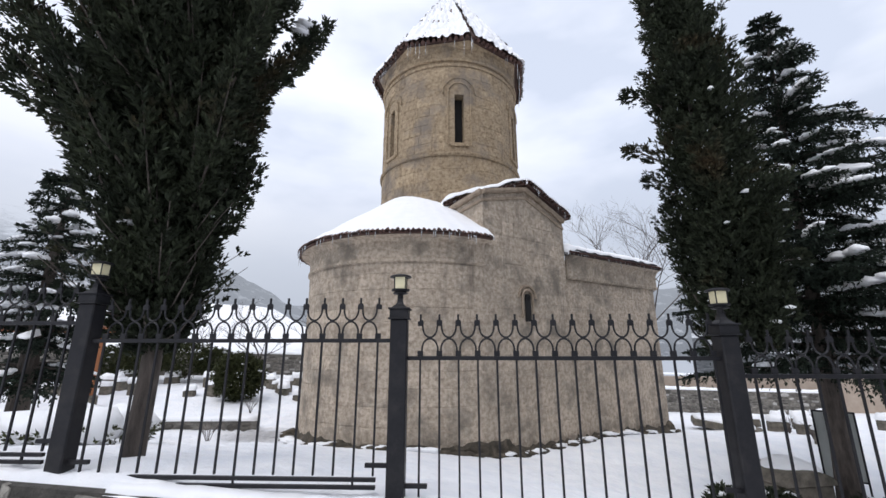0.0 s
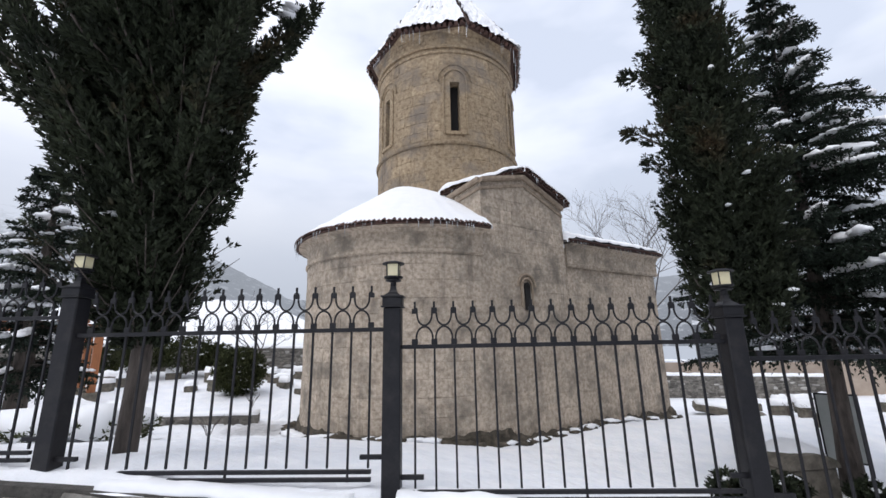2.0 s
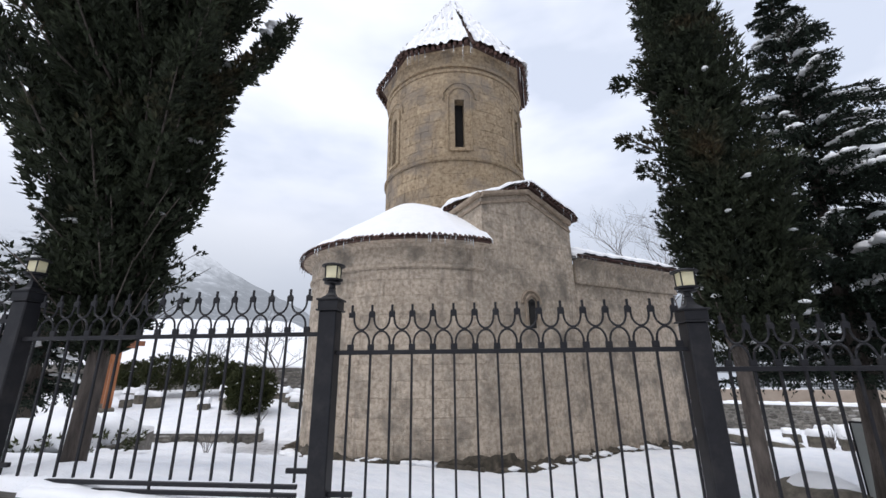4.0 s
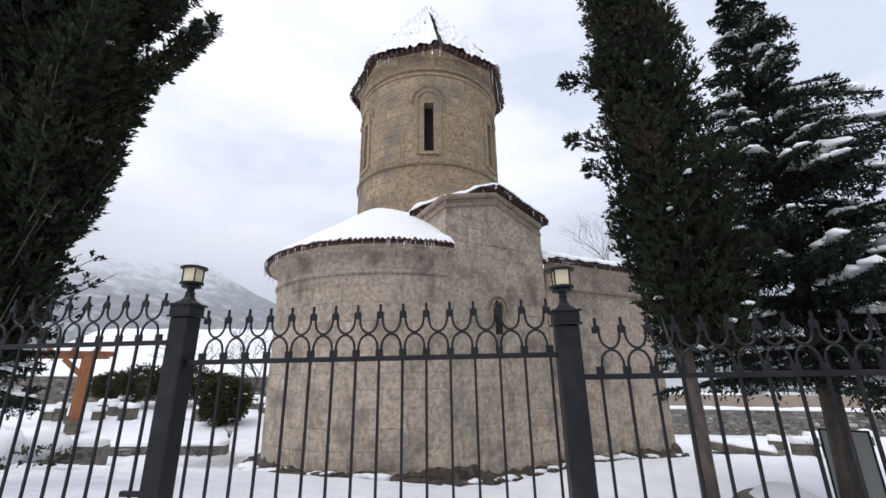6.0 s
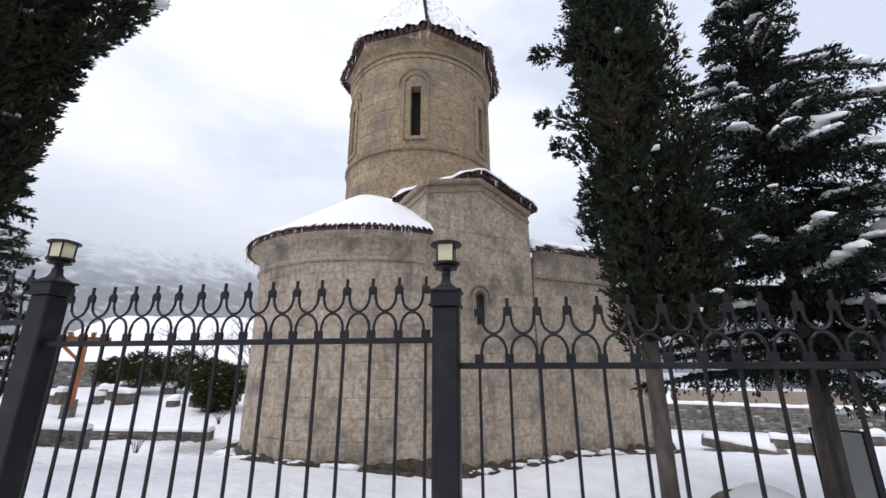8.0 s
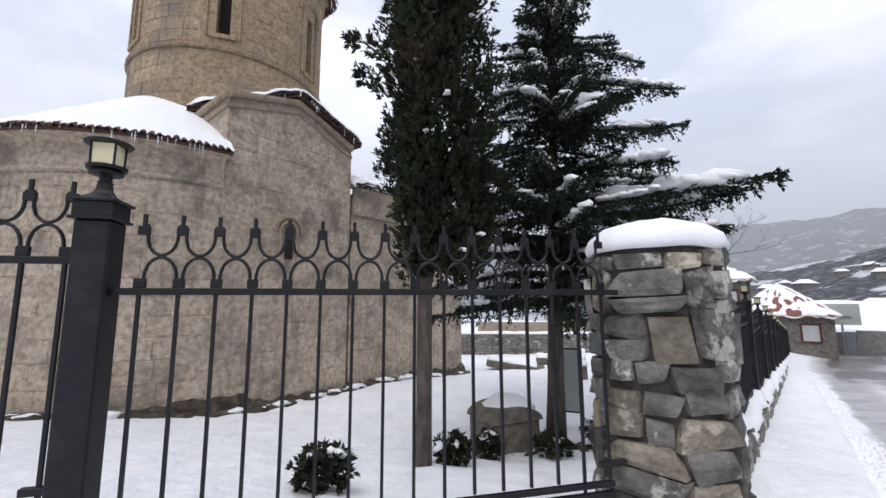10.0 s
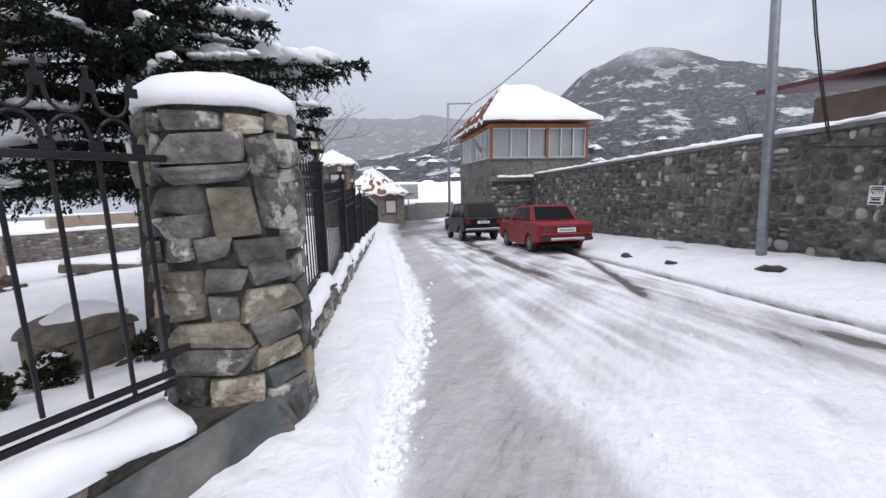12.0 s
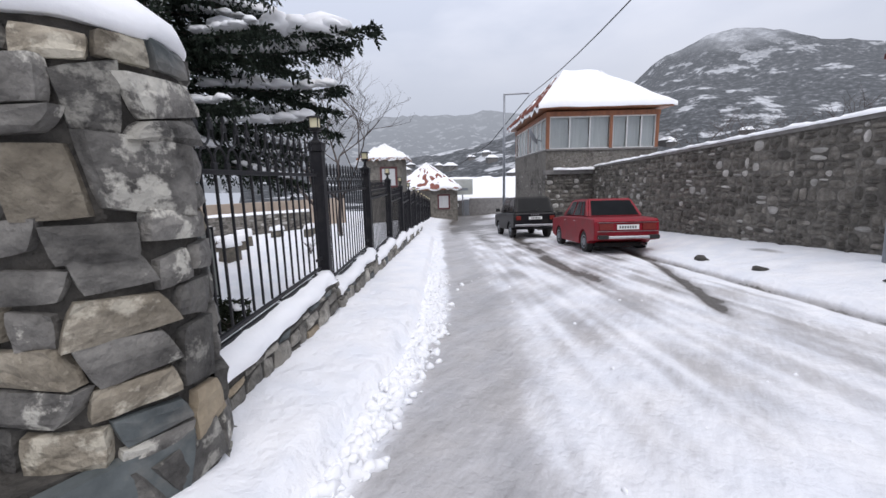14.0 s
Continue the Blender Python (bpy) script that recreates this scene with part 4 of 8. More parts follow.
for f in range(8):
    for k in range(12):
        s = (k + 0.5) / 12
        top = 0.70 - 0.66 * abs(2 * s - 1) ** 1.1
        bm = bmesh.new()
        n = max(3, int(12 * top))
        tube(bm, [oct_pt(f, s, t, 0.03) if t == 0 else oct_pt(f, 0.5 + (s - 0.5) / (1 - t) if abs((s - 0.5) / (1 - t)) < 0.5 else (0.999 if s > 0.5 else 0.001), t, 0.03 + (0.012 if q % 2 else 0)) for q, t in enumerate(np.linspace(-0.025, top, n))], 0.062, 6)
        part("tile_rib", bm, M_tile, drum_roof)
    bm = bmesh.new()
    NS, NT = 44, 72
    am = ROT + math.tau * (f + 0.5) / 8
    cover = 0.085 + 0.045 * math.cos(am - radians(-40))
    g = [[bm.verts.new(oct_pt(f, i / NS, (j / NT) * 0.985 - 0.02, cover + 0.05 + 0.05 * max(0, j / NT - 0.6) + 0.05 * max(0, abs(2 * i / NS - 1) - 0.75) + 0.085 * noise.noise(Vector((i * 0.34 + f * 9, j * 0.36, 0.5))) - 0.06 * abs(math.sin(math.pi * (i / NS - 0.5) * (1 - j / NT) * 12)) * (0.5 + noise.noise(Vector((i * 0.1, j * 0.1, f)))))) for i in range(NS + 1)] for j in range(NT + 1)]
    for j in range(NT):
        for i in range(NS):
            bm.faces.new((g[j][i], g[j][i + 1], g[j + 1][i + 1], g[j + 1][i]))
    part("roof_snow", bm, M_cap, church, "patchy snow caught between tile rows", smooth=True)
pts_i = [oct_pt(f, rr.random(), -0.01, 0) for f in (5, 6, 7, 0, 1) for _ in range(9)]
icicles("icicle_fringe", pts_i, church, 5, 0.2, 0.75)


# ---------------- iron fence ----------------
def bar_mesh(name, bm):
    me = bpy.data.meshes.new(name)
    bm.normal_update(); bm.to_mesh(me); bm.free()
    me.materials.append(M_iron)
    return me


def fence_panel(length, n, group):
    """A panel from x = 0 to length, its top rail at z = 0, spears up to 0.31."""
    thing = empty("iron_fence", Matrix.Identity(4), "black wrought iron fence panel with ringed crest and spear tips", "fence", group)
    w = (length - 0.20) / (n - 1)
    bar = bar_mesh("bar", boxes((-0.007, 0.007, -0.007, 0.007, -0.96, 0.02)))
    long_bar = bar_mesh("bar", boxes((-0.007, 0.007, -0.007, 0.007, -1.05, 0.02)))
    b1 = bmesh.new()
    tube(b1, [(w / 2 - (w / 2 - 0.012) * math.cos(t), 0, 0.045 + 0.085 * math.sin(t)) for t in np.linspace(0, math.pi, 13)], 0.0075, 5)
    tube(b1, [(0.012, 0, 0.0), (0.012, 0, 0.05)], 0.0075, 5); tube(b1, [(w - 0.012, 0, 0.0), (w - 0.012, 0, 0.05)], 0.0075, 5)
    arch = bar_mesh("arch", b1)
    b1 = bmesh.new()
    tube(b1, [(0.012, 0, 0.27), (0.014, 0, 0.235)] + [(w / 2 - (w / 2 - 0.016) * math.cos(t), 0, 0.222 - 0.083 * math.sin(t)) for t in np.linspace(0, math.pi, 13)] + [(w - 0.014, 0, 0.235), (w - 0.012, 0, 0.27)], 0.0075, 5)
    scroll = bar_mesh("scroll", b1)
    b1 = boxes((-0.008, 0.008, -0.006, 0.006, 0.23, 0.315), (-0.022, 0.022, -0.009, 0.009, 0.225, 0.262), bevel=0.002)
    spear = bar_mesh("spear", b1)
    collar = bar_mesh("collar", boxes((-0.022, 0.022, -0.01, 0.01, 0.0, 0.04), bevel=0.002))
    part("top_rail", boxes((0.0, length, -0.016, 0.016, -0.03, 0.0), bevel=0.003), M_iron, thing)
    for z in (-0.985, -1.035):
        part("bottom_rail", boxes((0.08, length - 0.08, -0.014, 0.014, z - 0.012, z + 0.014), bevel=0.002), M_iron, thing)
    for x0, x1 in ((0.0, 0.16), (length - 0.16, length)):
        part("bracket", boxes((x0, x1, -0.013, 0.013, -0.905, -0.875), bevel=0.002), M_iron, thing)
    for k in range(n):
        x = 0.10 + k * w
        o = Matrix.Translation((x, 0, 0))
        piece("bar", long_bar if k in (1, n - 2, n // 2) else bar, o, thing)
        piece("spear", spear, o, thing)
        piece("collar", collar, o, thing)
        if k < n - 1:
            piece("arch", arch, o, thing)
            piece("scroll", scroll, o, thing)
    return thing


def fence_post(height, group):
    """A square iron post; z = 0 at its foot."""
    thing = empty("fence_post", Matrix.Identity(4), "square black painted iron fence post", "post", group)
    h = height
    part("shaft", boxes((-0.065, 0.065, -0.065, 0.065, 0.05, h), bevel=0.008), M_iron, thing)
    part("base_plate", boxes((-0.09, 0.09, -0.09, 0.09, 0.0, 0.05), bevel=0.008), M_iron, thing)
    part("collar", boxes((-0.082, 0.082, -0.082, 0.082, h, h + 0.012), (-0.072, 0.072, -0.072, 0.072, h + 0.012, h + 0.075), (-0.084, 0.084, -0.084, 0.084, h + 0.075, h + 0.088), bevel=0.003), M_iron, thing)
    bm = bmesh.new()
    lathe(bm, [(0.088, h + 0.088), (0.072, h + 0.10), (0.046, h + 0.115), (0.032, h + 0.135), (0.027, h + 0.165), (0.034, h + 0.17)], 4, Matrix.Rotation(math.pi / 4, 4, "Z"))
    part("finial", bm, M_iron, thing)
    return thing


def lantern(group):
    """A small garden lantern; z = 0 at its foot."""
    thing = empty("post_lantern", Matrix.Identity(4), "small unlit lantern with cream panes and black cap", "lantern", group)
    bm = bmesh.new()
    lathe(bm, [(0.028, 0.0), (0.028, 0.035), (0.06, 0.042), (0.075, 0.047), (0.075, 0.055), (0.055, 0.058), (0.055, 0.068), (0.088, 0.072), (0.09, 0.088), (0.06, 0.09)], 20)
    part("base", bm, M_iron, thing)
    bm = bmesh.new()
    lathe(bm, [(0.070, 0.09), (0.073, 0.205)], 4, Matrix.Rotation(math.pi / 4, 4, "Z"))
    part("pane", bm, M_lamp, thing, "frosted cream glass box")
    for k in range(4):
        a = math.pi / 4 + k * math.pi / 2
        bm = bmesh.new()
        tube(bm, [(0.074 * math.cos(a), 0.074 * math.sin(a), 0.088), (0.077 * math.cos(a), 0.077 * math.sin(a), 0.207)], 0.006, 5)
        part("frame_bar", bm, M_iron, thing)
    bm = bmesh.new()
    lathe(bm, [(0.075, 0.205), (0.105, 0.207), (0.106, 0.215), (0.098, 0.222), (0.05, 0.236), (0.0, 0.24)], 24)
    part("cap", bm, M_iron, thing)
    return thing


FY = 3.185
PX = [-7.72, -5.21, -2.71, -0.20, 2.25]
PZ = [1.80, 1.66, 1.52, 1.39, 1.265]
proto_panel = fence_panel(2.38, 16, "iron fence panels")
proto_post = fence_post(1.55, "iron fence posts")
proto_lamp = lantern("post lanterns")


def put(proto, m, used=[]):
    if proto not in used:
        used.append(proto)
        proto.matrix_world = m
        return proto
    return copy_thing(proto, m)


for k, (x, z) in enumerate(zip(PX, PZ)):
    y = FY + 0.07 - 0.02 * (x + 0.25)
    put(proto_panel, Matrix.Translation((x + 0.065, y - 0.03, z)) @ Matrix.Rotation(-0.02, 4, "Z"))
    pz = z + 0.275
    put(proto_post, Matrix.Translation((x, y - 0.02, pz - 1.55)))
    put(proto_lamp, Matrix.Translation((x, y - 0.02, pz + 0.165)) @ Matrix.Scale(0.90, 4))
TURN = Matrix(((U.x, LV.x, 0, 0), (U.y, LV.y, 0, 0), (0, 0, 1, 0), (0, 0, 0, 1)))
for k in range(13):
    a = 2.92 + 2.55 * k
    x, y = ab(a, 0.06)
    zr = 1.07 - 0.195 * k
    put(proto_post, Matrix.Translation((x, y, zr + 0.23 - 1.55)) @ TURN)
    put(proto_lamp, Matrix.Translation((x, y, zr + 0.23 + 0.165)) @ TURN @ Matrix.Scale(0.90, 4))
    xs, ys = ab(a - 2.48, 0.06)
    put(proto_panel, Matrix.Translation((xs, ys, zr)) @ TURN @ Matrix.Rotation(0.0, 4, "Y"))

# low walls under the fence
bm = boxes((-10.5, 4.95, 3.06, 3.38, -0.7, 0.0))
for v in bm.verts:
    if v.co.z > -0.5:
        v.co.z = 0.34 - 0.062 * v.co.x
    v.co.y -= 0.02 * (v.co.x + 0.25)
low_wall_front = tagged(mesh_ob("low_wall", bm, M_rubblemortar), "low grey rubble wall under the iron fence", "wall", kind="structure")
low_wall_side = empty("low_wall", Matrix.Identity(4), "low rubble wall beside the snowy road", "wall", kind="structure")
bm = bmesh.new()
for k in range(14):
    a1 = 2.87 + 2.55 * k
    a0 = 2.87 + 2.55 * (k - 1) if k else 0.25
    box(bm, a0, a1, -0.08, 0.24, -4, 1.07 - 0.195 * k - 1.14)
bmesh.ops.transform(bm, matrix=ROAD, verts=bm.verts)
part("wall_core", bm, M_rubblemortar, low_wall_side)


def wall_top(k):
    return -0.07 - 0.195 * k


def face_side(u, v):
    x, y = ab(u, -0.075)
    return Matrix(((-U.x, -LV.x, 0, x), (-U.y, -LV.y, 0, y), (0, 0, 1, v), (0, 0, 0, 1)))


far = []
for k in range(11):
    a0, a1 = (0.45, 2.87) if k == 0 else (2.87 + 2.55 * (k - 1), 2.87 + 2.55 * k)
    for cell in rows_of_stones(a0, a1, road_z(a0) - 0.2, wall_top(k) - 0.02, (0.16, 0.3), (0.14, 0.34), 50 + k, 0.025):
        me, m = stone_at(face_side, cell, 0.07)
        if k < 4:
            piece("stone", me, m, low_wall_side)
        else:
            far.append((me, m))
joined("stone", far, low_wall_side, [M_rubble, M_ochre, M_slate])


def face_front(u, v):
    return Matrix(((-1, 0, 0, u), (0, -1, 0, 3.06 - 0.02 * (u + 0.25)), (0, 0, 1, v), (0, 0, 0, 1)))


for k in range(10):
    u0 = -6.6 + 1.25 * k
    zt = 0.31 - 0.062 * (u0 + 0.6)
    for cell in rows_of_stones(u0, u0 + 1.24, -0.45, zt, (0.22, 0.36), (0.3, 0.7), 80 + k, 0.025):
        if cell[0] > 4.0:
            continue
        me, m = stone_at(face_front, cell, 0.07)
        piece("stone", me, m, low_wall_front)
piece("slate_slab", stone_mesh(91, M_slate, 6.0, 0.15), Matrix.Translation((0, -0.05, 0)) @ face_front(4.62, -0.20) @ Matrix.Rotation(0.06, 4, "Y") @ Matrix.Diagonal((1.05, 0.07, 0.44, 1)), low_wall_front)
# wall-top snow
bm = bmesh.new()
for x0, x1, h in ((-10, -3.4, 0.05), (-2.2, -0.45, 0.06), (-0.15, 2.1, 0.09), (2.36, 4.58, 0.11)):
    snow_strip(bm, [(p.x, p.y, 0.33 - 0.062 * p.x) for p in line((x0, 3.2 - 0.02 * (x0 + 0.25), 0), (x1, 3.2 - 0.02 * (x1 + 0.25), 0), 0.06)], 0.15, h, x0)
part("wall_snow", bm, M_cap, low_wall_front, "lumpy snow lying on the wall", smooth=True)
bm = bmesh.new()
for k in range(13):
    a0, a1 = (0.5, 2.8) if k == 0 else (2.94 + 2.55 * (k - 1), 2.80 + 2.55 * k)
    snow_strip(bm, [(*ab(p.x, 0.06), wall_top(k)) for p in line((a0, 0, 0), (a1, 0, 0), 0.07)], 0.155, 0.12, k * 3.3)
part("wall_snow", bm, M_cap, low_wall_side, "lumpy snow lying on the wall", smooth=True)

# corner pillar
PC = Vector((5.07, 3.265))
pillar = empty("stone_pillar", Matrix.Translation((PC.x, PC.y, -0.7)), "round grey rubble stone corner pillar capped with snow", "pillar")
bm = bmesh.new()
lathe(bm, [(0.365, -0.1), (0.355, 0.6), (0.345, 0.95), (0.34, 1.7), (0.345, 2.14), (0.32, 2.21)], 40)
for v in bm.verts:
    k = 1 + 0.05 * noise.noise(v.co * 6)
    v.co.x *= k; v.co.y *= k
part("core", bm, M_rubblemortar, pillar, "dark rough mortar")


def face_pillar(u, v):
    t = u / 0.342
    r = 0.350 + (0.02 * (0.25 - v) if v < 0.25 else 0)
    return Matrix(((-math.sin(t), math.cos(t), 0, PC.x + r * math.cos(t)), (math.cos(t), math.sin(t), 0, PC.y + r * math.sin(t)), (0, 0, 1, v), (0, 0, 0, 1)))


PILLAR_POOL = [stone_mesh(500 + k, M_ochre if k in (5, 20, 29) else M_slate if k % 12 == 4 else M_tan if k % 4 == 1 else M_pillar, 4.5, 0.20, 0.3, 0.26) for k in range(34)]
for cell in rows_of_stones(-math.pi * 0.342, math.pi * 0.342, 0.2, 1.47, (0.12, 0.29), (0.11, 0.32), 23, 0.010) + rows_of_stones(-math.pi * 0.342, math.pi * 0.342, -0.4, 0.2, (0.18, 0.30), (0.16, 0.32), 31, 0.010):
    me, m = stone_at(face_pillar, cell, 0.06)
    piece("stone", PILLAR_POOL[POOL.index(me)], m, pillar)
bm = bmesh.new()
rings = []
for r_, z in ((0.34, 2.19), (0.375, 2.185), (0.39, 2.22), (0.37, 2.275), (0.29, 2.335), (0.15, 2.375), (0.02, 2.385)):
    rings.append([bm.verts.new((r_ * math.cos(math.tau * k / 40) * (1 + 0.035 * noise.noise(Vector((k * 0.5, z, 0)))), r_ * math.sin(math.tau * k / 40) * (1 + 0.035 * noise.noise(Vector((k * 0.5, z, 0)))), z + 0.012 * noise.noise(Vector((math.cos(math.tau * k / 40) * 2, math.sin(math.tau * k / 40) * 2, 0))))) for k in range(40)])
for p, q in zip(rings, rings[1:]):
    for k in range(40):
        bm.faces.new((p[k], p[(k + 1) % 40], q[(k + 1) % 40], q[k]))
bm.faces.new(rings[-1]); bm.faces.new(rings[0][::-1])
part("snow_cap", bm, M_cap, pillar, "thick domed cap of snow", smooth=True)


# ---------------- trees ----------------
def needles(name, twigs, mat, parent, per=9, spread=0.9, width=0.012, seed=0):
    """Foliage: round each twig (base, direction, length, fullness) a brush of slim triangles."""
    r = np.random.RandomState(seed)
    B = np.array([t[0] for t in twigs], float); D = np.array([t[1] for t in twigs], float)
    L = np.array([t[2] for t in twigs], float); F = np.array([t[3] for t in twigs], float)
    D /= np.linalg.norm(D, axis=1, keepdims=True)
    n = len(B)
    B, D, L, F = (np.repeat(v, per, axis=0) for v in (B, D, L, F))
    m = n * per
    u = r.rand(m)
    rnd = r.normal(size=(m, 3))
    side = rnd - (rnd * D).sum(1, keepdims=True) * D
    side /= np.linalg.norm(side, axis=1, keepdims=True)
    base = B + D * (L * u)[:, None]
    tipdir = D + side * (spread * (0.5 + 0.8 * r.rand(m)))[:, None]
    tipdir /= np.linalg.norm(tipdir, axis=1, keepdims=True)
    tl = F * (0.6 + 0.7 * r.rand(m))
    tip = base + tipdir * tl[:, None]
    w = np.cross(tipdir, r.normal(size=(m, 3)))
    w /= np.linalg.norm(w, axis=1, keepdims=True)
    w *= (width * (0.6 + 0.8 * r.rand(m)))[:, None]
    mid = base + tipdir * (tl * 0.45)[:, None]
    V = np.stack([base, mid + w, tip, mid - w], 1).reshape(-1, 3)
    idx_ = np.arange(m) * 4
    me = bpy.data.meshes.new(name)
    me.vertices.add(m * 4)
    me.vertices.foreach_set("co", V.astype(np.float32).ravel())
    loops = (idx_[:, None] + np.arange(4)[None]).ravel().astype(np.int32)
    me.loops.add(m * 4); me.loops.foreach_set("vertex_index", loops)
    me.polygons.add(m); me.polygons.foreach_set("loop_start", (np.arange(m) * 4).astype(np.int32))
    me.update()
    me.materials.append(mat)
    ob = new(name, me)
    ob.parent = parent
    ob["kind"] = "stuff"
    return ob


def trunk(pts, rads, parent, name="trunk"):
    bm = tube(bmesh.new(), pts, rads, 10)
    for v in bm.verts:
        v.co += Vector((noise.noise(v.co * 8), noise.noise(v.co * 8 + Vector((5, 0, 0))), 0)) * 0.018
    return part(name, bm, M_bark, parent, smooth=True)


_ib = bmesh.new()
bmesh.ops.create_icosphere(_ib, subdivisions=2, radius=1.0)
ICO_V = np.array([v.co[:] for v in _ib.verts])
ICO_F = np.array([[v.index for v in f.verts] for f in _ib.faces])
_ib.free()


def lump_mesh(name, spots, mat, parent, seed, flat=0.62, under=0.3, long=1.3):
    """Uneven lumps at spots (place, way, size), joined into one mesh."""
    r = np.random.RandomState(seed)
    V, F = [], []
    for k, (p, d, s) in enumerate(spots):
        v = ICO_V
        ph = r.uniform(0, 6.28, 6)
        f = 1 + 0.22 * np.sin(v[:, 0] * 3.1 + ph[0]) * np.cos(v[:, 1] * 2.7 + ph[1]) + 0.16 * np.sin(v[:, 2] * 4.1 + v[:, 0] * 3 + ph[2]) + 0.10 * np.sin(v[:, 1] * 7 + v[:, 0] * 5 + ph[3])
        a = math.atan2(d[1], d[0])
        x, y = v[:, 0] * s * long * f, v[:, 1] * s * 0.8 * f
        z = np.where(v[:, 2] > 0, v[:, 2] * flat, v[:, 2] * under) * s * f
        V.append(np.stack([p[0] + x * math.cos(a) - y * math.sin(a), p[1] + x * math.sin(a) + y * math.cos(a), p[2] + z - x * 0.1], 1))
        F.append(ICO_F + k * len(v))
    if not V:
        return None
    ob = raw(name, np.concatenate(V).tolist(), np.concatenate(F).tolist(), mat, parent, True)
    ob["kind"] = "stuff"
    return ob


def snow_lumps(name, spots, parent, seed, label="clumps of snow caught on the boughs"):
    ob = lump_mesh(name, spots, M_cap, parent, seed)
    if ob:
        tagged(ob, label)
    return ob


def plume(tw, r, pts, fat, step=0.07, tufts=5, up=0.6, size=0.13):
    """Tufts of scaly sprays clothing a limb: fat in its middle, thin at its tip."""
    L = sum((q - p).length for p, q in zip(pts, pts[1:]))
    n = max(4, int(L / step))
    for k in range(n):
        f = (k + r.random()) / n
        i = min(len(pts) - 2, int(f * (len(pts) - 1)))
        g = f * (len(pts) - 1) - i
        p = pts[i].lerp(pts[i + 1], g)
        d = (pts[i + 1] - pts[i]).normalized()
        w = fat * (0.25 + 0.95 * math.sin(math.pi * min(1.0, 0.14 + 0.84 * f)))
        for q in range(tufts):
            o = Vector((r.gauss(0, 1), r.gauss(0, 1), r.gauss(0, 1)))
            o = (o - d * o.dot(d)).normalized()
            c = p + o * w * math.sqrt(r.uniform(0.05, 1.0))
            tw.append((c, d * up + o * r.uniform(0.3, 0.9) + Vector((0, 0, 0.2)), size * r.uniform(0.6, 1.2), size * 0.62))


def cypress(x, y, z0, zc, h, prof, seed, label, spikes=(), spread=0.72):
    """A dense column of upright plumes; prof gives (share of height, centre offset, radius)."""
    r = random.Random(seed)
    th = empty("cypress_tree", Matrix.Identity(4), label, "tree")
    trunk([(x, y, z0 - 0.2), (x + 0.02, y, z0 + 0.5), (x + 0.03, y, zc), (x + 0.05, y, zc + h * 0.8)], [0.115, 0.10, 0.09, 0.02], th)
    pt, po, pr = zip(*prof)
    tw, spots = [], []
    for k in range(6):
        a = r.uniform(0, math.tau); zz = zc - 0.1 + r.uniform(0, 1.2)
        bm = bmesh.new()
        tube(bm, [(x, y, zz - 0.3), (x + 0.3 * math.cos(a), y + 0.3 * math.sin(a), zz), (x + 0.5 * math.cos(a), y + 0.5 * math.sin(a), zz + 0.5)], [0.03, 0.02, 0.008], 5)
        part("limb", bm, M_bark, th)
    for k in range(430):
        t = r.random()
        a = r.uniform(0, math.tau)
        R_ = float(np.interp(t, pt, pr)) * (1 + 0.22 * noise.noise(Vector((math.cos(a) * 2, math.sin(a) * 2, t * 7 + seed))))
        rad = R_ * math.sqrt(r.uniform(0.12, 1.0))
        cx = x + float(np.interp(t, pt, po)) + rad * math.cos(a)
        cy = y + rad * math.sin(a)
        L = r.uniform(0.45, 0.95)
        z = zc + t * h - 0.3 * L
        out = Vector((math.cos(a), math.sin(a), 0))
        p0 = Vector((cx, cy, z)) - out * 0.06
        pts = [p0, p0 + out * 0.05 * L + Vector((0, 0, 0.4 * L)), p0 + out * r.uniform(0.1, 0.3) * L + Vector((r.uniform(-0.08, 0.08), r.uniform(-0.08, 0.08), L))]
        plume(tw, r, pts, r.uniform(0.10, 0.17), 0.075, 5)
        if r.random() < 0.16 and rad > 0.7 * R_:
            spots.append((pts[1] + out * 0.12, (math.cos(a), math.sin(a)), r.uniform(0.025, 0.06)))
    for dx, dy, z, L in spikes:
        d = Vector((dx, dy, 0)).normalized()
        p0 = Vector((x + dx, y + dy, z)) - d * L
        pts = [p0 - Vector((0, 0, 0.25)), p0 + d * L * 0.6 - Vector((0, 0, 0.02)), p0 + d * L]
        part("limb", tube(bmesh.new(), pts, [0.02, 0.012, 0.004], 4), M_bark, th)
        plume(tw, r, pts, 0.09, 0.05, 6, 0.9, 0.11)
    needles("crown", tw, M_cypress, th, per=10, spread=spread, width=0.013, seed=seed)
    snow_lumps("snow", spots, th, seed)
    return th


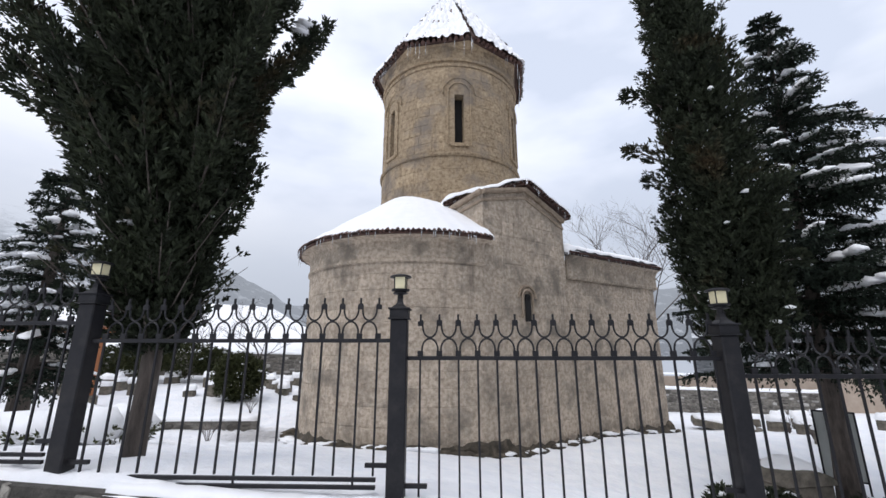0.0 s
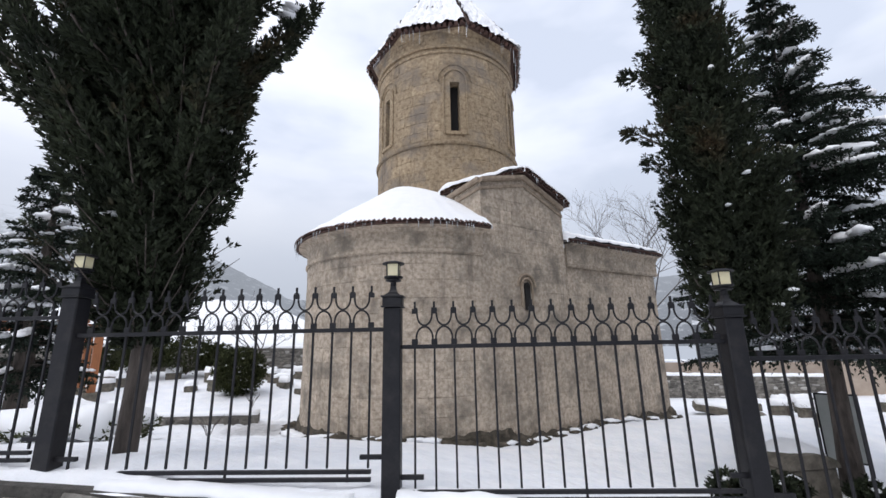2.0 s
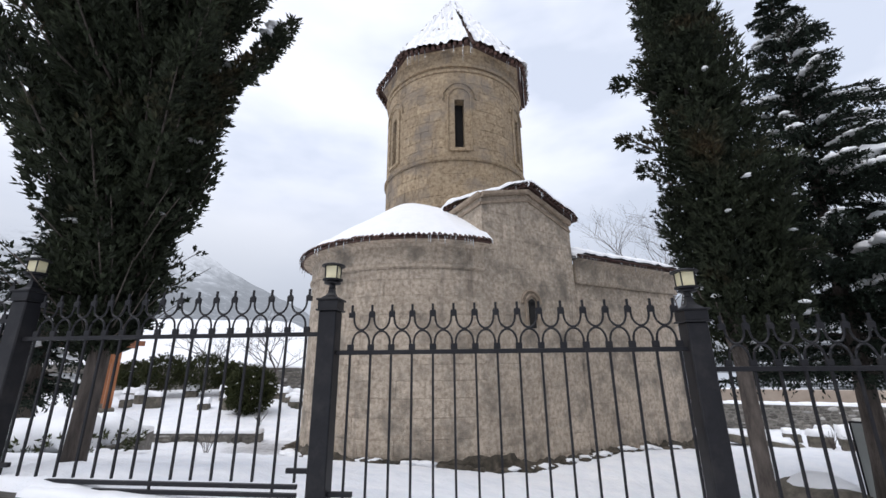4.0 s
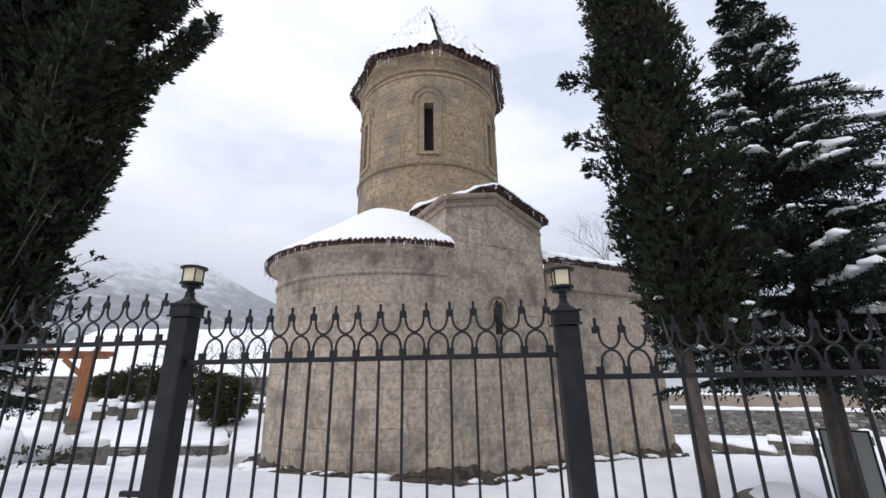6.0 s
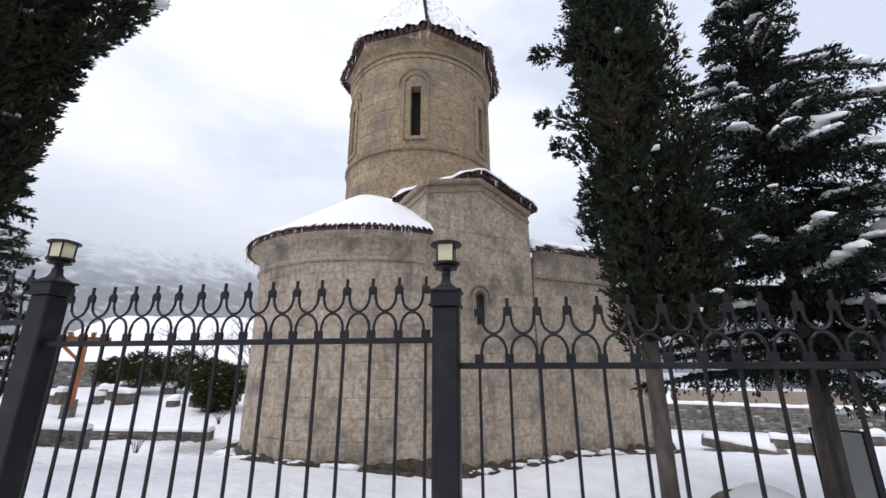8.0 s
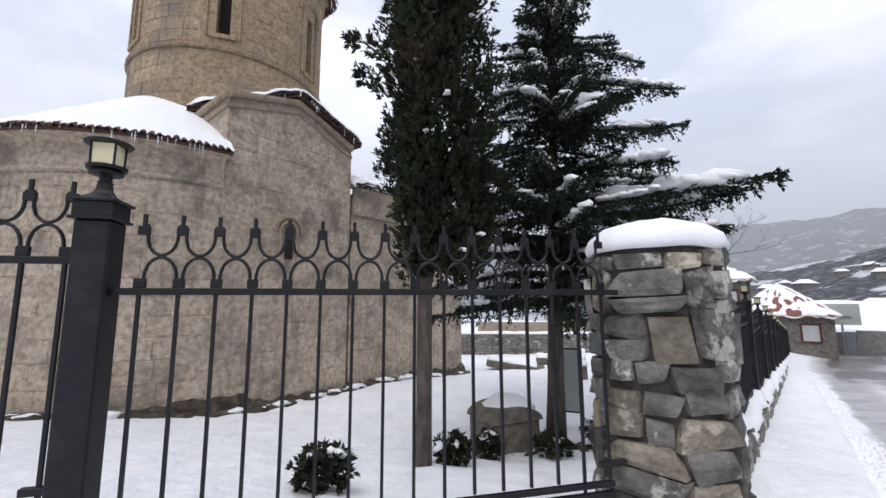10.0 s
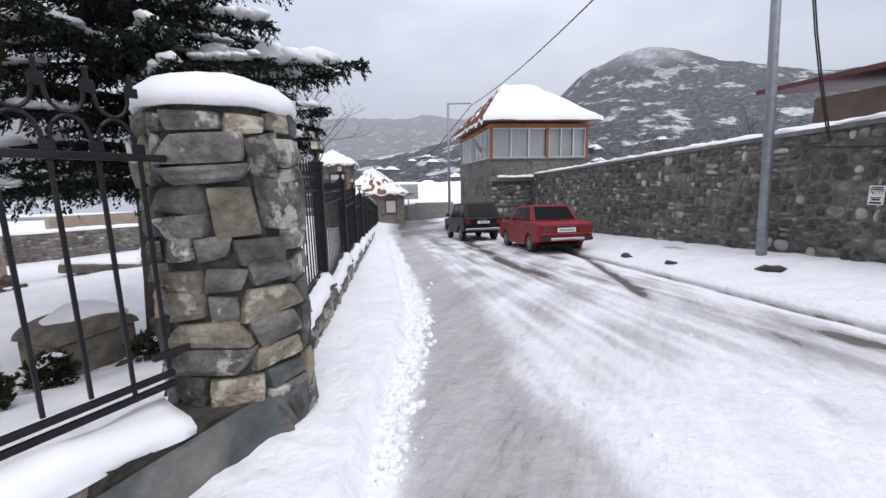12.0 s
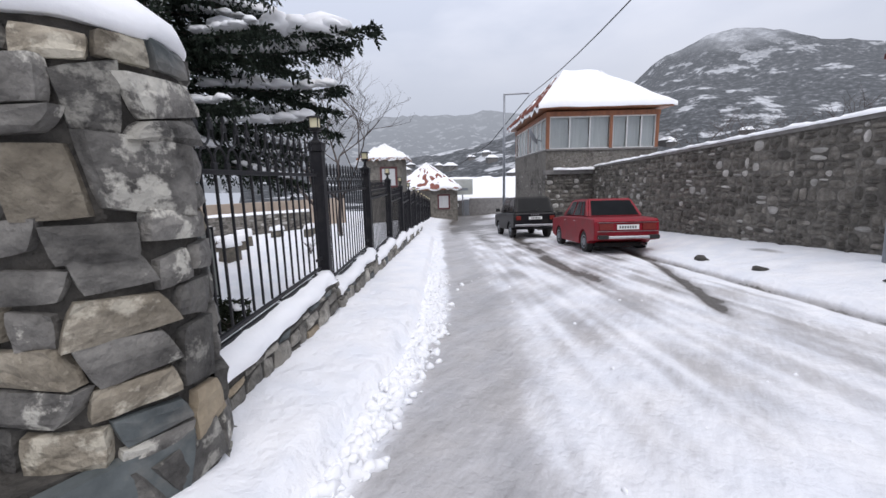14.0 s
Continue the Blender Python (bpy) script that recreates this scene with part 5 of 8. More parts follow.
def spruce(x, y, z0, zc, h, r0, seed, label, snow=1.0, lean=(0, 0), per=10, most=2.6, power=0.8, gap=0.26, extra=()):
    """Tiers of boughs that sag and turn up at the tip, hung with twigs, some padded with snow."""
    r = random.Random(seed)
    th = empty("spruce_tree", Matrix.Identity(4), label, "tree")
    trunk([(x, y, z0 - 0.2), (x + lean[0] * 0.1, y + lean[1] * 0.1, z0 + 1), (x + lean[0], y + lean[1], zc + h)], [0.19, 0.15, 0.015], th)
    tw, spots = [], []
    bmb = bmesh.new()
    nw = int(h / gap)
    boughs = [(a, z, L, size) for a, z, L, size in extra]
    for w in range(nw):
        t = min(0.985, max(0.0, (w + r.uniform(-0.25, 0.25)) / nw))
        nb = r.choice((6, 7)) if t < 0.8 else 6
        ph = r.uniform(0, math.tau)
        for k in range(nb):
            L = min(most, r0 * (1 - t) ** power) * r.choice((0.62, 0.8, 0.92, 1.0, 1.08)) + 0.12
            size = r.choice((0.06, 0.07, 0.09, 0.12, 0.15)) * (0.6 + 0.22 * min(2, L)) if r.random() < 0.5 * snow and L > 0.35 else 0
            boughs.append((ph + math.tau * k / nb + r.uniform(-0.3, 0.3), zc + h * t + r.uniform(-0.14, 0.14), L, size))
    for a, zz, L, size in boughs:
        t = (zz - zc) / h
        k_ = (zz - z0) / (zc + h - z0)
        cx, cy = x + lean[0] * k_, y + lean[1] * k_
        sag = r.uniform(0.10, 0.34)
        c, s_ = math.cos(a), math.sin(a)
        pts = [Vector((cx + L * f * c, cy + L * f * s_, zz + L * (0.16 * f - (0.16 + sag) * f * f + 0.16 * f ** 4))) for f in (0, 0.2, 0.4, 0.6, 0.8, 1.0)]
        tube(bmb, pts, [0.03 * (1 - t) + 0.008, 0.024 * (1 - t) + 0.007, 0.016, 0.011, 0.008, 0.004], 5, False)
        n = max(6, int(L * 13))
        for q in range(n):
            f = 0.03 + 0.97 * (q + 0.5) / n
            i = min(4, int(f * 5))
            p = pts[i].lerp(pts[i + 1], f * 5 - i)
            bl = (0.10 + 0.26 * math.sin(math.pi * min(1, f * 0.75 + 0.18))) * min(1, 0.35 + L * 0.5) * r.uniform(0.7, 1.2)
            for s in (-1, 1):
                da = a + s * r.uniform(0.5, 1.0)
                d = Vector((math.cos(da), math.sin(da), r.uniform(-0.45, -0.05)))
                tw.append((p, d, bl, 0.07))
                tw.append((p + d * bl * 0.45, Vector((math.cos(da - s * 0.5), math.sin(da - s * 0.5), -0.2)), bl * 0.6, 0.05))
                if r.random() < 0.7:
                    tw.append((p + d * bl * r.uniform(0.1, 0.8), Vector((c * 0.3, s_ * 0.3, -1.0)), bl * r.uniform(0.5, 0.95), 0.065))
            tw.append((p, Vector((c, s_, 0.05)), 0.12, 0.055))
        if size:  # a pad of snow along the outer half
            f0, f1 = r.uniform(0.30, 0.55), r.uniform(0.8, 1.0)
            m_ = max(2, int((f1 - f0) * L / (size * 0.9)))
            for q in range(m_):
                f = f0 + (f1 - f0) * (q + r.random() * 0.6) / m_
                i = min(4, int(f * 5))
                p = pts[i].lerp(pts[i + 1], f * 5 - i)
                spots.append((p + Vector((-s_, c, 0)) * r.uniform(-0.07, 0.07) + Vector((0, 0, 0.075)), (c, s_), size * r.uniform(0.8, 1.35)))
    part("branch_frame", bmb, M_bark, th)["kind"] = "stuff"
    needles("crown", tw, M_needle, th, per=per, spread=0.75, width=0.013, seed=seed)
    return th, spots


def bare_tree(x, y, z0, h, seed, label, spread=0.55, levels=5, r0=0.12, clear=0.25):
    r = random.Random(seed)
    th = empty("bare_tree", Matrix.Identity(4), label, "tree")
    bm = bmesh.new()
    bt = bmesh.new()

    def grow(p, d, L, rad, lv):
        pts, q = [p], p
        for k in range(3):
            d = (d + Vector((r.uniform(-1, 1), r.uniform(-1, 1), r.uniform(-0.3, 0.5))) * 0.16).normalized()
            q = q + d * L / 3
            pts.append(q)
        tube(bm if lv == 0 else bt, pts, [rad, rad * 0.88, rad * 0.76, rad * 0.62], 8 if lv == 0 else 4, False)
        if lv < levels:
            for k in range(r.choice((2, 3, 3)) if lv else 4):
                ax = Vector((r.uniform(-1, 1), r.uniform(-1, 1), r.uniform(-0.1, 0.4)))
                nd = (d * r.uniform(0.5, 0.9) + ax.normalized() * spread * r.uniform(0.8, 1.4)).normalized()
                st = pts[-1] if k < 2 else pts[2]
                grow(st, nd, L * r.uniform(0.62, 0.82) if lv else h * 0.26, rad * 0.58, lv + 1)

    grow(Vector((x, y, z0 - 0.2)), Vector((0, 0, 1)), h * clear + 0.2, r0, 0)
    part("trunk", bm, M_twig, th)
    part("twig_crown", bt, M_twig, th)["kind"] = "stuff"
    return th


cypress(4.25, 6.2, gz(4.25, 6.2), 1.55, 7.6, [(0.0, 0.22, 0.38), (0.08, 0.22, 0.62), (0.25, 0.20, 0.72), (0.45, 0.14, 0.63), (0.62, 0.06, 0.50), (0.8, 0.0, 0.38), (1.0, -0.03, 0.13)], 3, "tall dark green columnar cypress with bare lower trunk", [(-1.02, 0.1, 5.72, 0.6), (-0.98, 0.3, 4.75, 0.5), (-0.86, 0.0, 4.1, 0.4), (0.95, -0.5, 2.7, 0.5), (0.7, -0.2, 6.3, 0.45)])
big_spruce, spots = spruce(7.0, 7.9, gz(7.0, 7.9), 1.2, 7.45, 2.55, 8, "dark green spruce, drooping boughs padded with snow", 1.05, lean=(0.15, -0.25), per=11, most=2.15, power=0.95, gap=0.29, extra=[(-1.57, 4.35, 1.45, 0.19), (-1.9, 2.3, 2.4, 0.10), (-1.6, 1.9, 2.3, 0.08), (-2.2, 3.2, 2.2, 0.10), (-1.4, 3.4, 2.3, 0.12), (-1.75, 4.2, 2.1, 0.10), (-1.1, 1.7, 2.4, 0.10), (-2.6, 2.0, 2.2, 0.08), (-1.5, 2.7, 2.5, 0.09), (-0.02, 6.1, 1.95, 0.14), (0.0, 7.75, 0.85, 0.11), (-2.35, 2.75, 2.4, 0.09), (-1.24, 2.75, 3.35, 0.20), (-1.15, 2.55, 2.9, 0.15), (-0.7, 3.4, 2.6, 0.13), (-0.4, 4.3, 2.3, 0.12), (-0.9, 2.2, 2.6, 0.12), (-2.0, 7.2, 1.1, 0.12), (-1.9, 6.2, 1.4, 0.12), (-0.3, 5.3, 2.3, 0.13)])
snow_lumps("snow", spots, big_spruce, 8)
left_spruce, spots = spruce(-7.6, 7.6, gz(-7.6, 7.6), 0.9, 4.3, 1.05, 21, "dark conifer with clumps of snow at the fence", 1.5, per=8, power=0.6)
snow_lumps("snow", spots, left_spruce, 21)


def vase_tree(x, y, z0, seed):
    """A broad cypress whose plumes splay outwards and up from a bare trunk."""
    r = random.Random(seed)
    th = empty("cypress_tree", Matrix.Identity(4), "broad dark cypress with splayed plumes holding some snow", "tree")
    trunk([(x, y, z0 - 0.2), (x + 0.02, y + 0.02, z0 + 1.0), (x + 0.06, y, z0 + 2.2), (x + 0.05, y, 4.5), (x, y, 7.0)], [0.095, 0.08, 0.07, 0.05, 0.01], th)
    tw, spots = [], []
    bmb = bmesh.new()
    zk, rk, ok = (1.5, 1.95, 2.65, 3.3, 4.0, 4.7, 5.6, 7.5), (0.12, 0.28, 0.52, 0.74, 0.95, 1.2, 1.42, 1.3), (0.0, -0.02, -0.10, -0.16, -0.22, -0.30, -0.36, -0.36)
    for k in range(225):
        ze = 2.2 + 5.0 * r.random() ** 0.9
        a = r.uniform(0, math.tau)
        R_ = float(np.interp(ze, zk, rk)) * (1 + 0.34 * noise.noise(Vector((math.cos(a) * 1.8, math.sin(a) * 1.8, ze * 1.5))))
        u = math.sqrt(r.uniform(0.08, 1.0))
        long_one = k % 8 == 0 and ze > 3.2
        if long_one:
            u = r.uniform(1.12, 1.38)
        out = Vector((math.cos(a), math.sin(a) * (0.68 if math.sin(a) > 0 else 1.0), 0))
        if k % 22 == 4:
            out, ze, u = Vector((-0.95, r.uniform(-0.4, 0.3), 0)), r.uniform(4.1, 5.6), r.uniform(1.15, 1.5)
        end = Vector((x + float(np.interp(ze, zk, ok)), y, ze)) + out * R_ * u
        zs = max(1.4, ze - r.uniform(0.9, 1.5))
        st = Vector((x + 0.05, y, zs)) + out * 0.35 * float(np.interp(zs, zk, rk)) * u
        mid = st.lerp(end, 0.5) + Vector((0, 0, -0.10)) + out * 0.05
        pts = [st, mid, end]
        tube(bmb, pts, [0.014, 0.010, 0.004], 5, False)
        plume(tw, r, pts, r.uniform(0.07, 0.10) if long_one else r.uniform(0.12, 0.19), 0.06, 7, 0.9, 0.11)
        if r.random() < 0.3 and u > 0.75:
            f = r.uniform(0.4, 0.85)
            big = ze > 4.2 and r.random() < 0.4
            for q in range(4 if big else 1):
                spots.append((mid.lerp(end, min(0.95, f + 0.1 * q)) + Vector((r.uniform(-0.06, 0.06), r.uniform(-0.06, 0.06), 0.12)), (math.cos(a), math.sin(a)), r.uniform(0.08, 0.14) if big else r.uniform(0.03, 0.07)))
    for k in range(44):
        a = r.uniform(0, math.tau); z = r.uniform(z0 + 0.9, 2.4); L = r.uniform(0.3, 0.9)
        pts = [Vector((x + 0.02, y, z)), Vector((x + 0.5 * L * math.cos(a), y + 0.5 * L * math.sin(a), z + 0.15 * L)), Vector((x + L * math.cos(a), y + L * math.sin(a), z + 0.6 * L))]
        tube(bmb, pts, [0.012, 0.007, 0.003], 4, False)
        if k % 2:
            plume(tw, r, pts[1:], 0.06, 0.09, 3, 0.8, 0.08)
    part("branch_frame", bmb, M_bark, th)["kind"] = "stuff"
    needles("crown", tw, M_cypress, th, per=10, spread=0.75, width=0.012, seed=seed)
    snow_lumps("snow", spots, th, seed)


tagged(lump_mesh("foot_rubble", foot_spots, M_moss, None, 6, 0.6, 0.5, 1.5), "dark mossy rubble along the foot of the church wall", "rubble", kind="stuff")
tagged(lump_mesh("foot_snow", foot_snow, M_cap, None, 7, 0.4, 0.4, 1.6), "patches of snow on the rubble by the church", "snow", kind="stuff")

vase_tree(-2.62, 3.88, gz(-2.62, 3.88), 14)
bare_tree(7.7, 19.5, -1.8, 13.5, 5, "leafless tree with fine twigs behind the church", 0.6, 6, 0.10)
for a_, b_, h_, s_ in ((12.5, 2.4, 6.6, 31), (15.0, 4.0, 6.0, 32)):
    x_, y_ = ab(a_, b_)
    bare_tree(x_, y_, gz(x_, y_), h_, s_, "leafless young tree behind the iron fence", 0.65, 6, 0.075, 0.3)
for a_, b_, h_, s_ in ((15.5, -12.5, 5.5, 41), (12.0, -14.5, 5.5, 42), (20, -17, 7.0, 43), (10.5, -13.0, 4.6, 45)):
    x_, y_ = ab(a_, b_)
    bare_tree(x_, y_, road_z(a_), h_, s_, "leafless tree behind the boundary wall", 0.55, 5, 0.07)
for x_, y_, s_ in ((-6.0, 19.5, 51), (-9.5, 20.5, 52), (-13.5, 21.0, 53)):
    bare_tree(x_, y_, 0.0, 4.2, s_, "leafless tree before the graveyard wall", 0.6, 5, 0.07)


def leafy_bush(x, y, z0, rx, rz, seed, label, snow=8, mat=None, n=650):
    r = random.Random(seed)
    th = empty("bush", Matrix.Identity(4), label, "bush")
    bm = bmesh.new()
    for k in range(7):
        a = r.uniform(0, math.tau)
        tube(bm, [(x, y, z0 - 0.05), (x + 0.3 * rx * math.cos(a), y + 0.3 * rx * math.sin(a), z0 + rz * 0.6), (x + 0.7 * rx * math.cos(a), y + 0.7 * rx * math.sin(a), z0 + rz)], [0.02, 0.014, 0.006], 5)
    part("stem_frame", bm, M_bark, th)
    tw, spots = [], []
    for k in range(n):
        v = Vector((r.gauss(0, 1), r.gauss(0, 1), r.gauss(0, 1))).normalized() * r.uniform(0.3 if n < 200 else 0.6, 1.0) * (1 + 0.12 * r.uniform(-1, 1))
        tw.append(((x + v.x * rx, y + v.y * rx, z0 + rz * 1.08 + v.z * rz), (v.x, v.y, v.z + 0.5), 0.07, 0.07))
        if v.z > 0.2 and len(spots) < snow and r.random() < 0.2:
            spots.append(((x + v.x * rx, y + v.y * rx, z0 + rz * 1.08 + v.z * rz + 0.03), (v.x, v.y), r.uniform(0.05, 0.1)))
    needles("foliage", tw, mat or M_box, th, per=10, spread=1.1, width=0.016, seed=seed)
    if spots:
        snow_lumps("snow", spots, th, seed)
    return th


leafy_bush(-7.6, 15.4, -0.40, 0.85, 0.80, 61, "round clipped evergreen bush flecked with snow", 14, n=3600)
for k, (x_, y_, rr_, z_) in enumerate(((-13.2, 18.0, 0.95, 0.3), (-11.7, 18.6, 1.05, 0.2), (-10.6, 19.0, 0.8, 0.2), (-15.0, 18.4, 0.8, 0.3))):
    leafy_bush(x_, y_, z_, rr_, rr_ * 0.75, 65 + k, "rounded evergreen bush before the graveyard wall", 10, n=1800)
for k, (x_, y_, rr_) in enumerate(((3.15, 4.9, 0.20), (4.7, 6.55, 0.22), (7.5, 7.3, 0.28), (5.45, 7.2, 0.22), (6.5, 7.1, 0.24))):
    leafy_bush(x_, y_, gz(x_, y_), rr_, rr_ * 0.7, 75 + k, "small dark leafy shrub poking out of the snow", 5, mat=M_cypress, n=190)


# ---------------- boundary wall, pole and notice ----------------
def rwall_top(a):
    return 1.82 - 0.036 * (a - 4.7)


boundary = empty("boundary_wall", Matrix.Identity(4), "tall rubble stone wall with snow on its coping", "wall", kind="structure")
bm = bmesh.new()
prism(bm, [ab(-14, -8.0), ab(18.1, -8.3), ab(18.1, -8.7), ab(-14, -8.4)], -3.2, [rwall_top(-14), rwall_top(18.1), rwall_top(18.1), rwall_top(-14)])
part("wall_core", bm, M_wallmortar, boundary)
bm = bmesh.new()
for p in (0,):
    pts = [(*ab(a, -8.2 - 0.0093 * (a + 14) ), rwall_top(a)) for a in np.arange(-14, 18.2, 0.4)]
    prof = [(-0.24, -0.01), (-0.24, 0.07), (0.24, 0.07), (0.24, -0.01)]
    rings = [[bm.verts.new((x + LV.x * o, y + LV.y * o, z + dz)) for o, dz in prof] for x, y, z in pts]
    for r0_, r1_ in zip(rings, rings[1:]):
        for k in range(4):
            bm.faces.new((r0_[k], r1_[k], r1_[(k + 1) % 4], r0_[(k + 1) % 4]))
part("coping", bm, M_concrete, boundary)
bm = snow_strip(bmesh.new(), [(*ab(a, -8.2 - 0.0093 * (a + 14)), rwall_top(a) + 0.065) for a in np.arange(-14, 18.1, 0.15)], 0.25, 0.10, 5)
part("wall_snow", bm, M_cap, boundary, "even strip of snow on the coping", smooth=True)


def face_right(u, v):
    x, y = ab(u, -7.99 - 0.0093 * (u + 14))
    return Matrix(((U.x, LV.x, 0, x), (U.y, LV.y, 0, y), (0, 0, 1, v), (0, 0, 0, 1)))


near, rest = [], []
for k in range(16):
    a0, a1 = -2 + 1.25 * k, -2 + 1.25 * (k + 1)
    for cell in rows_of_stones(a0, a1, road_z(a1) - 0.1, rwall_top(a1) - 0.01, (0.11, 0.28), (0.11, 0.32), 200 + k, 0.035):
        (near if 1.4 < cell[0] < 6.0 else rest).append(cell)
far = []
for cell in near[:300]:
    me, m = stone_at(face_right, cell, 0.08)
    piece("stone", WALL_POOL[POOL.index(me)], m, boundary)
for cell in near[300:] + rest:
    me, m = stone_at(face_right, cell, 0.08)
    far.append((WALL_POOL[POOL.index(me)], m))
joined("stone", far, boundary, [M_wallstone, M_wallpale])

# paper notice on the wall
ns = face_right(2.95, 0.80)
notice = empty("paper_notice", ns @ Matrix.Diagonal((0.6, 1, 0.6, 1)), "white printed notice pasted on the rubble wall", "sign")
part("sheet", boxes((-0.17, 0.17, 0.065, 0.069, -0.24, 0.24)), M_white, notice)
for z, w, h in ((0.19, 0.13, 0.018), (0.14, 0.14, 0.018), (0.02, 0.0, 0.0), (-0.06, 0.12, 0.012), (-0.11, 0.09, 0.024), (-0.19, 0.13, 0.024)):
    if w:
        part("print_line", boxes((-w, w, 0.070, 0.072, z - h, z + h)), M_letter, notice)
cu = bpy.data.curves.new("number", "FONT")
cu.body, cu.size, cu.align_x, cu.align_y = "*8777", 0.125, "CENTER", "CENTER"
cu.extrude = 0.001
tx = new("number", cu)
tx.data.materials.append(M_letter)
tx.parent = notice
tx.matrix_basis = Matrix.Translation((0, 0.0715, 0.055)) @ Matrix.Rotation(math.pi, 4, "Z") @ Matrix.Rotation(math.pi / 2, 4, "X")

# steel pole by the wall
px_, py_ = ab(4.3, -7.7)
pole = empty("steel_pole", Matrix.Identity(4), "grey galvanised steel pole beside the rubble wall", "pole")
bm = tube(bmesh.new(), [(px_, py_, -1.3), (px_ - 0.10, py_ + 0.15, 2.0), (px_ - 0.31, py_ + 0.45, 7.5)], [0.09, 0.082, 0.06], 16)
part("shaft", bm, M_galv, pole, smooth=True)
bm = bmesh.new()
hang = [(px_ - 0.30, py_ + 0.44, 7.2)] + [(*ab(4.3 - 0.75 * t, -7.75 - 0.15 * t), 7.2 - 5.55 * t ** 0.55) for t in (0.1, 0.3, 0.5, 0.7, 0.85, 1.0)]
tube(bm, hang, 0.014, 5)
tube(bm, [(p[0] + 0.03, p[1] + 0.02, p[2]) for p in hang], 0.012, 5)
tube(bm, [(*ab(3.85 - 0.9 * k, -7.93), 1.58 - 0.05 * math.sin(k) - 0.02 * k) for k in range(9)], 0.014, 5)
part("cable", bm, M_rubber, pole, "black cable hanging down to the wall")

# brown metal building behind the wall
shed = empty("metal_shed", Matrix.Identity(4), "low brown metal building behind the wall", "shed")
bm = prism(bmesh.new(), [ab(5.6, -9.9), ab(-9, -10.2), ab(-9, -16), ab(6.4, -16)], -1.5, [2.72, 2.72, 2.9, 2.9])
part("wall", bm, M_brown, shed)
bm = bmesh.new()
for dz0, dz1, o in ((0.0, 0.12, 0.25), ):
    pts = [(*ab(6.6, -9.45), 2.98), (*ab(-9, -9.75), 2.80)]
    b2 = [(*ab(7.0, -16), 3.4), (*ab(-9, -16), 3.2)]
    v = [bm.verts.new(p) for p in (pts[0], pts[1], b2[1], b2[0])]
    w = [bm.verts.new((p[0], p[1], p[2] + 0.10)) for p in (pts[0], pts[1], b2[1], b2[0])]
    bm.faces.new(v[::-1]); bm.faces.new(w)
    for k in range(4):
        bm.faces.new((v[k], v[(k + 1) % 4], w[(k + 1) % 4], w[k]))
part("roof", bm, M_maroon, shed, "dark red sheet roof edge")


# ---------------- house ----------------
def rb(bm, a0, a1, b0, b1, z0, z1, bevel=0.0):
    return box(bm, a0, a1, b0, b1, z0, z1, bevel, ROAD)


house = empty("house", Matrix.Translation((0, 0, -0.28)), "two-storey stone house with glazed wooden upper floor, snowy hip roof", "house")
HA, HB0, HB1, HE = 18.1, -6.05, -11.25, 26.6
part("lower_wall", rb(bmesh.new(), HA + 0.08, HE, HB1, HB0, -3.4, 1.55), M_wallmortar, house)
part("upper_wall", rb(bmesh.new(), HA + 0.02, HE + 0.02, HB1 - 0.02, HB0 + 0.02, 1.55, 2.45), M_wallmortar, house)
part("ledge", rb(bmesh.new(), HA - 0.12, HA + 0.4, -8.7, HB0 + 0.05, 1.36, 1.56, 0.01), M_concrete, house)
part("sill_band", rb(bmesh.new(), HA - 0.06, HE, HB1 - 0.05, HB0 + 0.06, 2.45, 2.53, 0.01), M_concrete, house)
items = []


def face_hf(u, v):
    x, y = ab(HA + 0.05, u)
    return Matrix(((-LV.x, -U.x, 0, x), (-LV.y, -U.y, 0, y), (0, 0, 1, v), (0, 0, 0, 1)))


def face_hs(u, v):
    x, y = ab(u, HB0 - 0.03)
    return Matrix(((U.x, LV.x, 0, x), (U.y, LV.y, 0, y), (0, 0, 1, v), (0, 0, 0, 1)))


for fn, u0, u1, v0, v1, sd in ((face_hf, HB1, HB0, 1.56, 2.45, 1), (face_hf, -8.5, HB0, -2.2, 1.36, 2), (face_hs, HA, HE, -3.0, 2.45, 3)):
    for cell in rows_of_stones(u0, u1, v0, v1, (0.18, 0.36), (0.18, 0.42), 300 + sd, 0.06):
        me, m = stone_at(fn, cell, 0.07)
        items.append((WALL_POOL[POOL.index(me)], m))
joined("stone", items, house, [M_wallstone, M_wallpale])
part("lintel_beam", rb(bmesh.new(), HA - 0.05, HE, HB1 - 0.04, HB0 + 0.05, 4.0, 4.22, 0.01), M_wood, house)
part("eave_board", rb(bmesh.new(), HA - 0.42, HE + 0.4, HB1 - 0.42, HB0 + 0.42, 4.30, 4.46, 0.01), M_wood, house)
for bb in (HB0 - 0.06, -9.05, HB1 + 0.06):
    part("corner_post", rb(bmesh.new(), HA, HA + 0.14, bb - 0.08, bb + 0.08, 2.53, 4.0, 0.008), M_wood, house)
part("corner_post", rb(bmesh.new(), 22.4, 22.55, HB0 - 0.14, HB0, 2.53, 4.0, 0.008), M_wood, house)
part("corner_post", rb(bmesh.new(), HE - 0.14, HE, HB0 - 0.14, HB0, 2.53, 4.0, 0.008), M_wood, house)
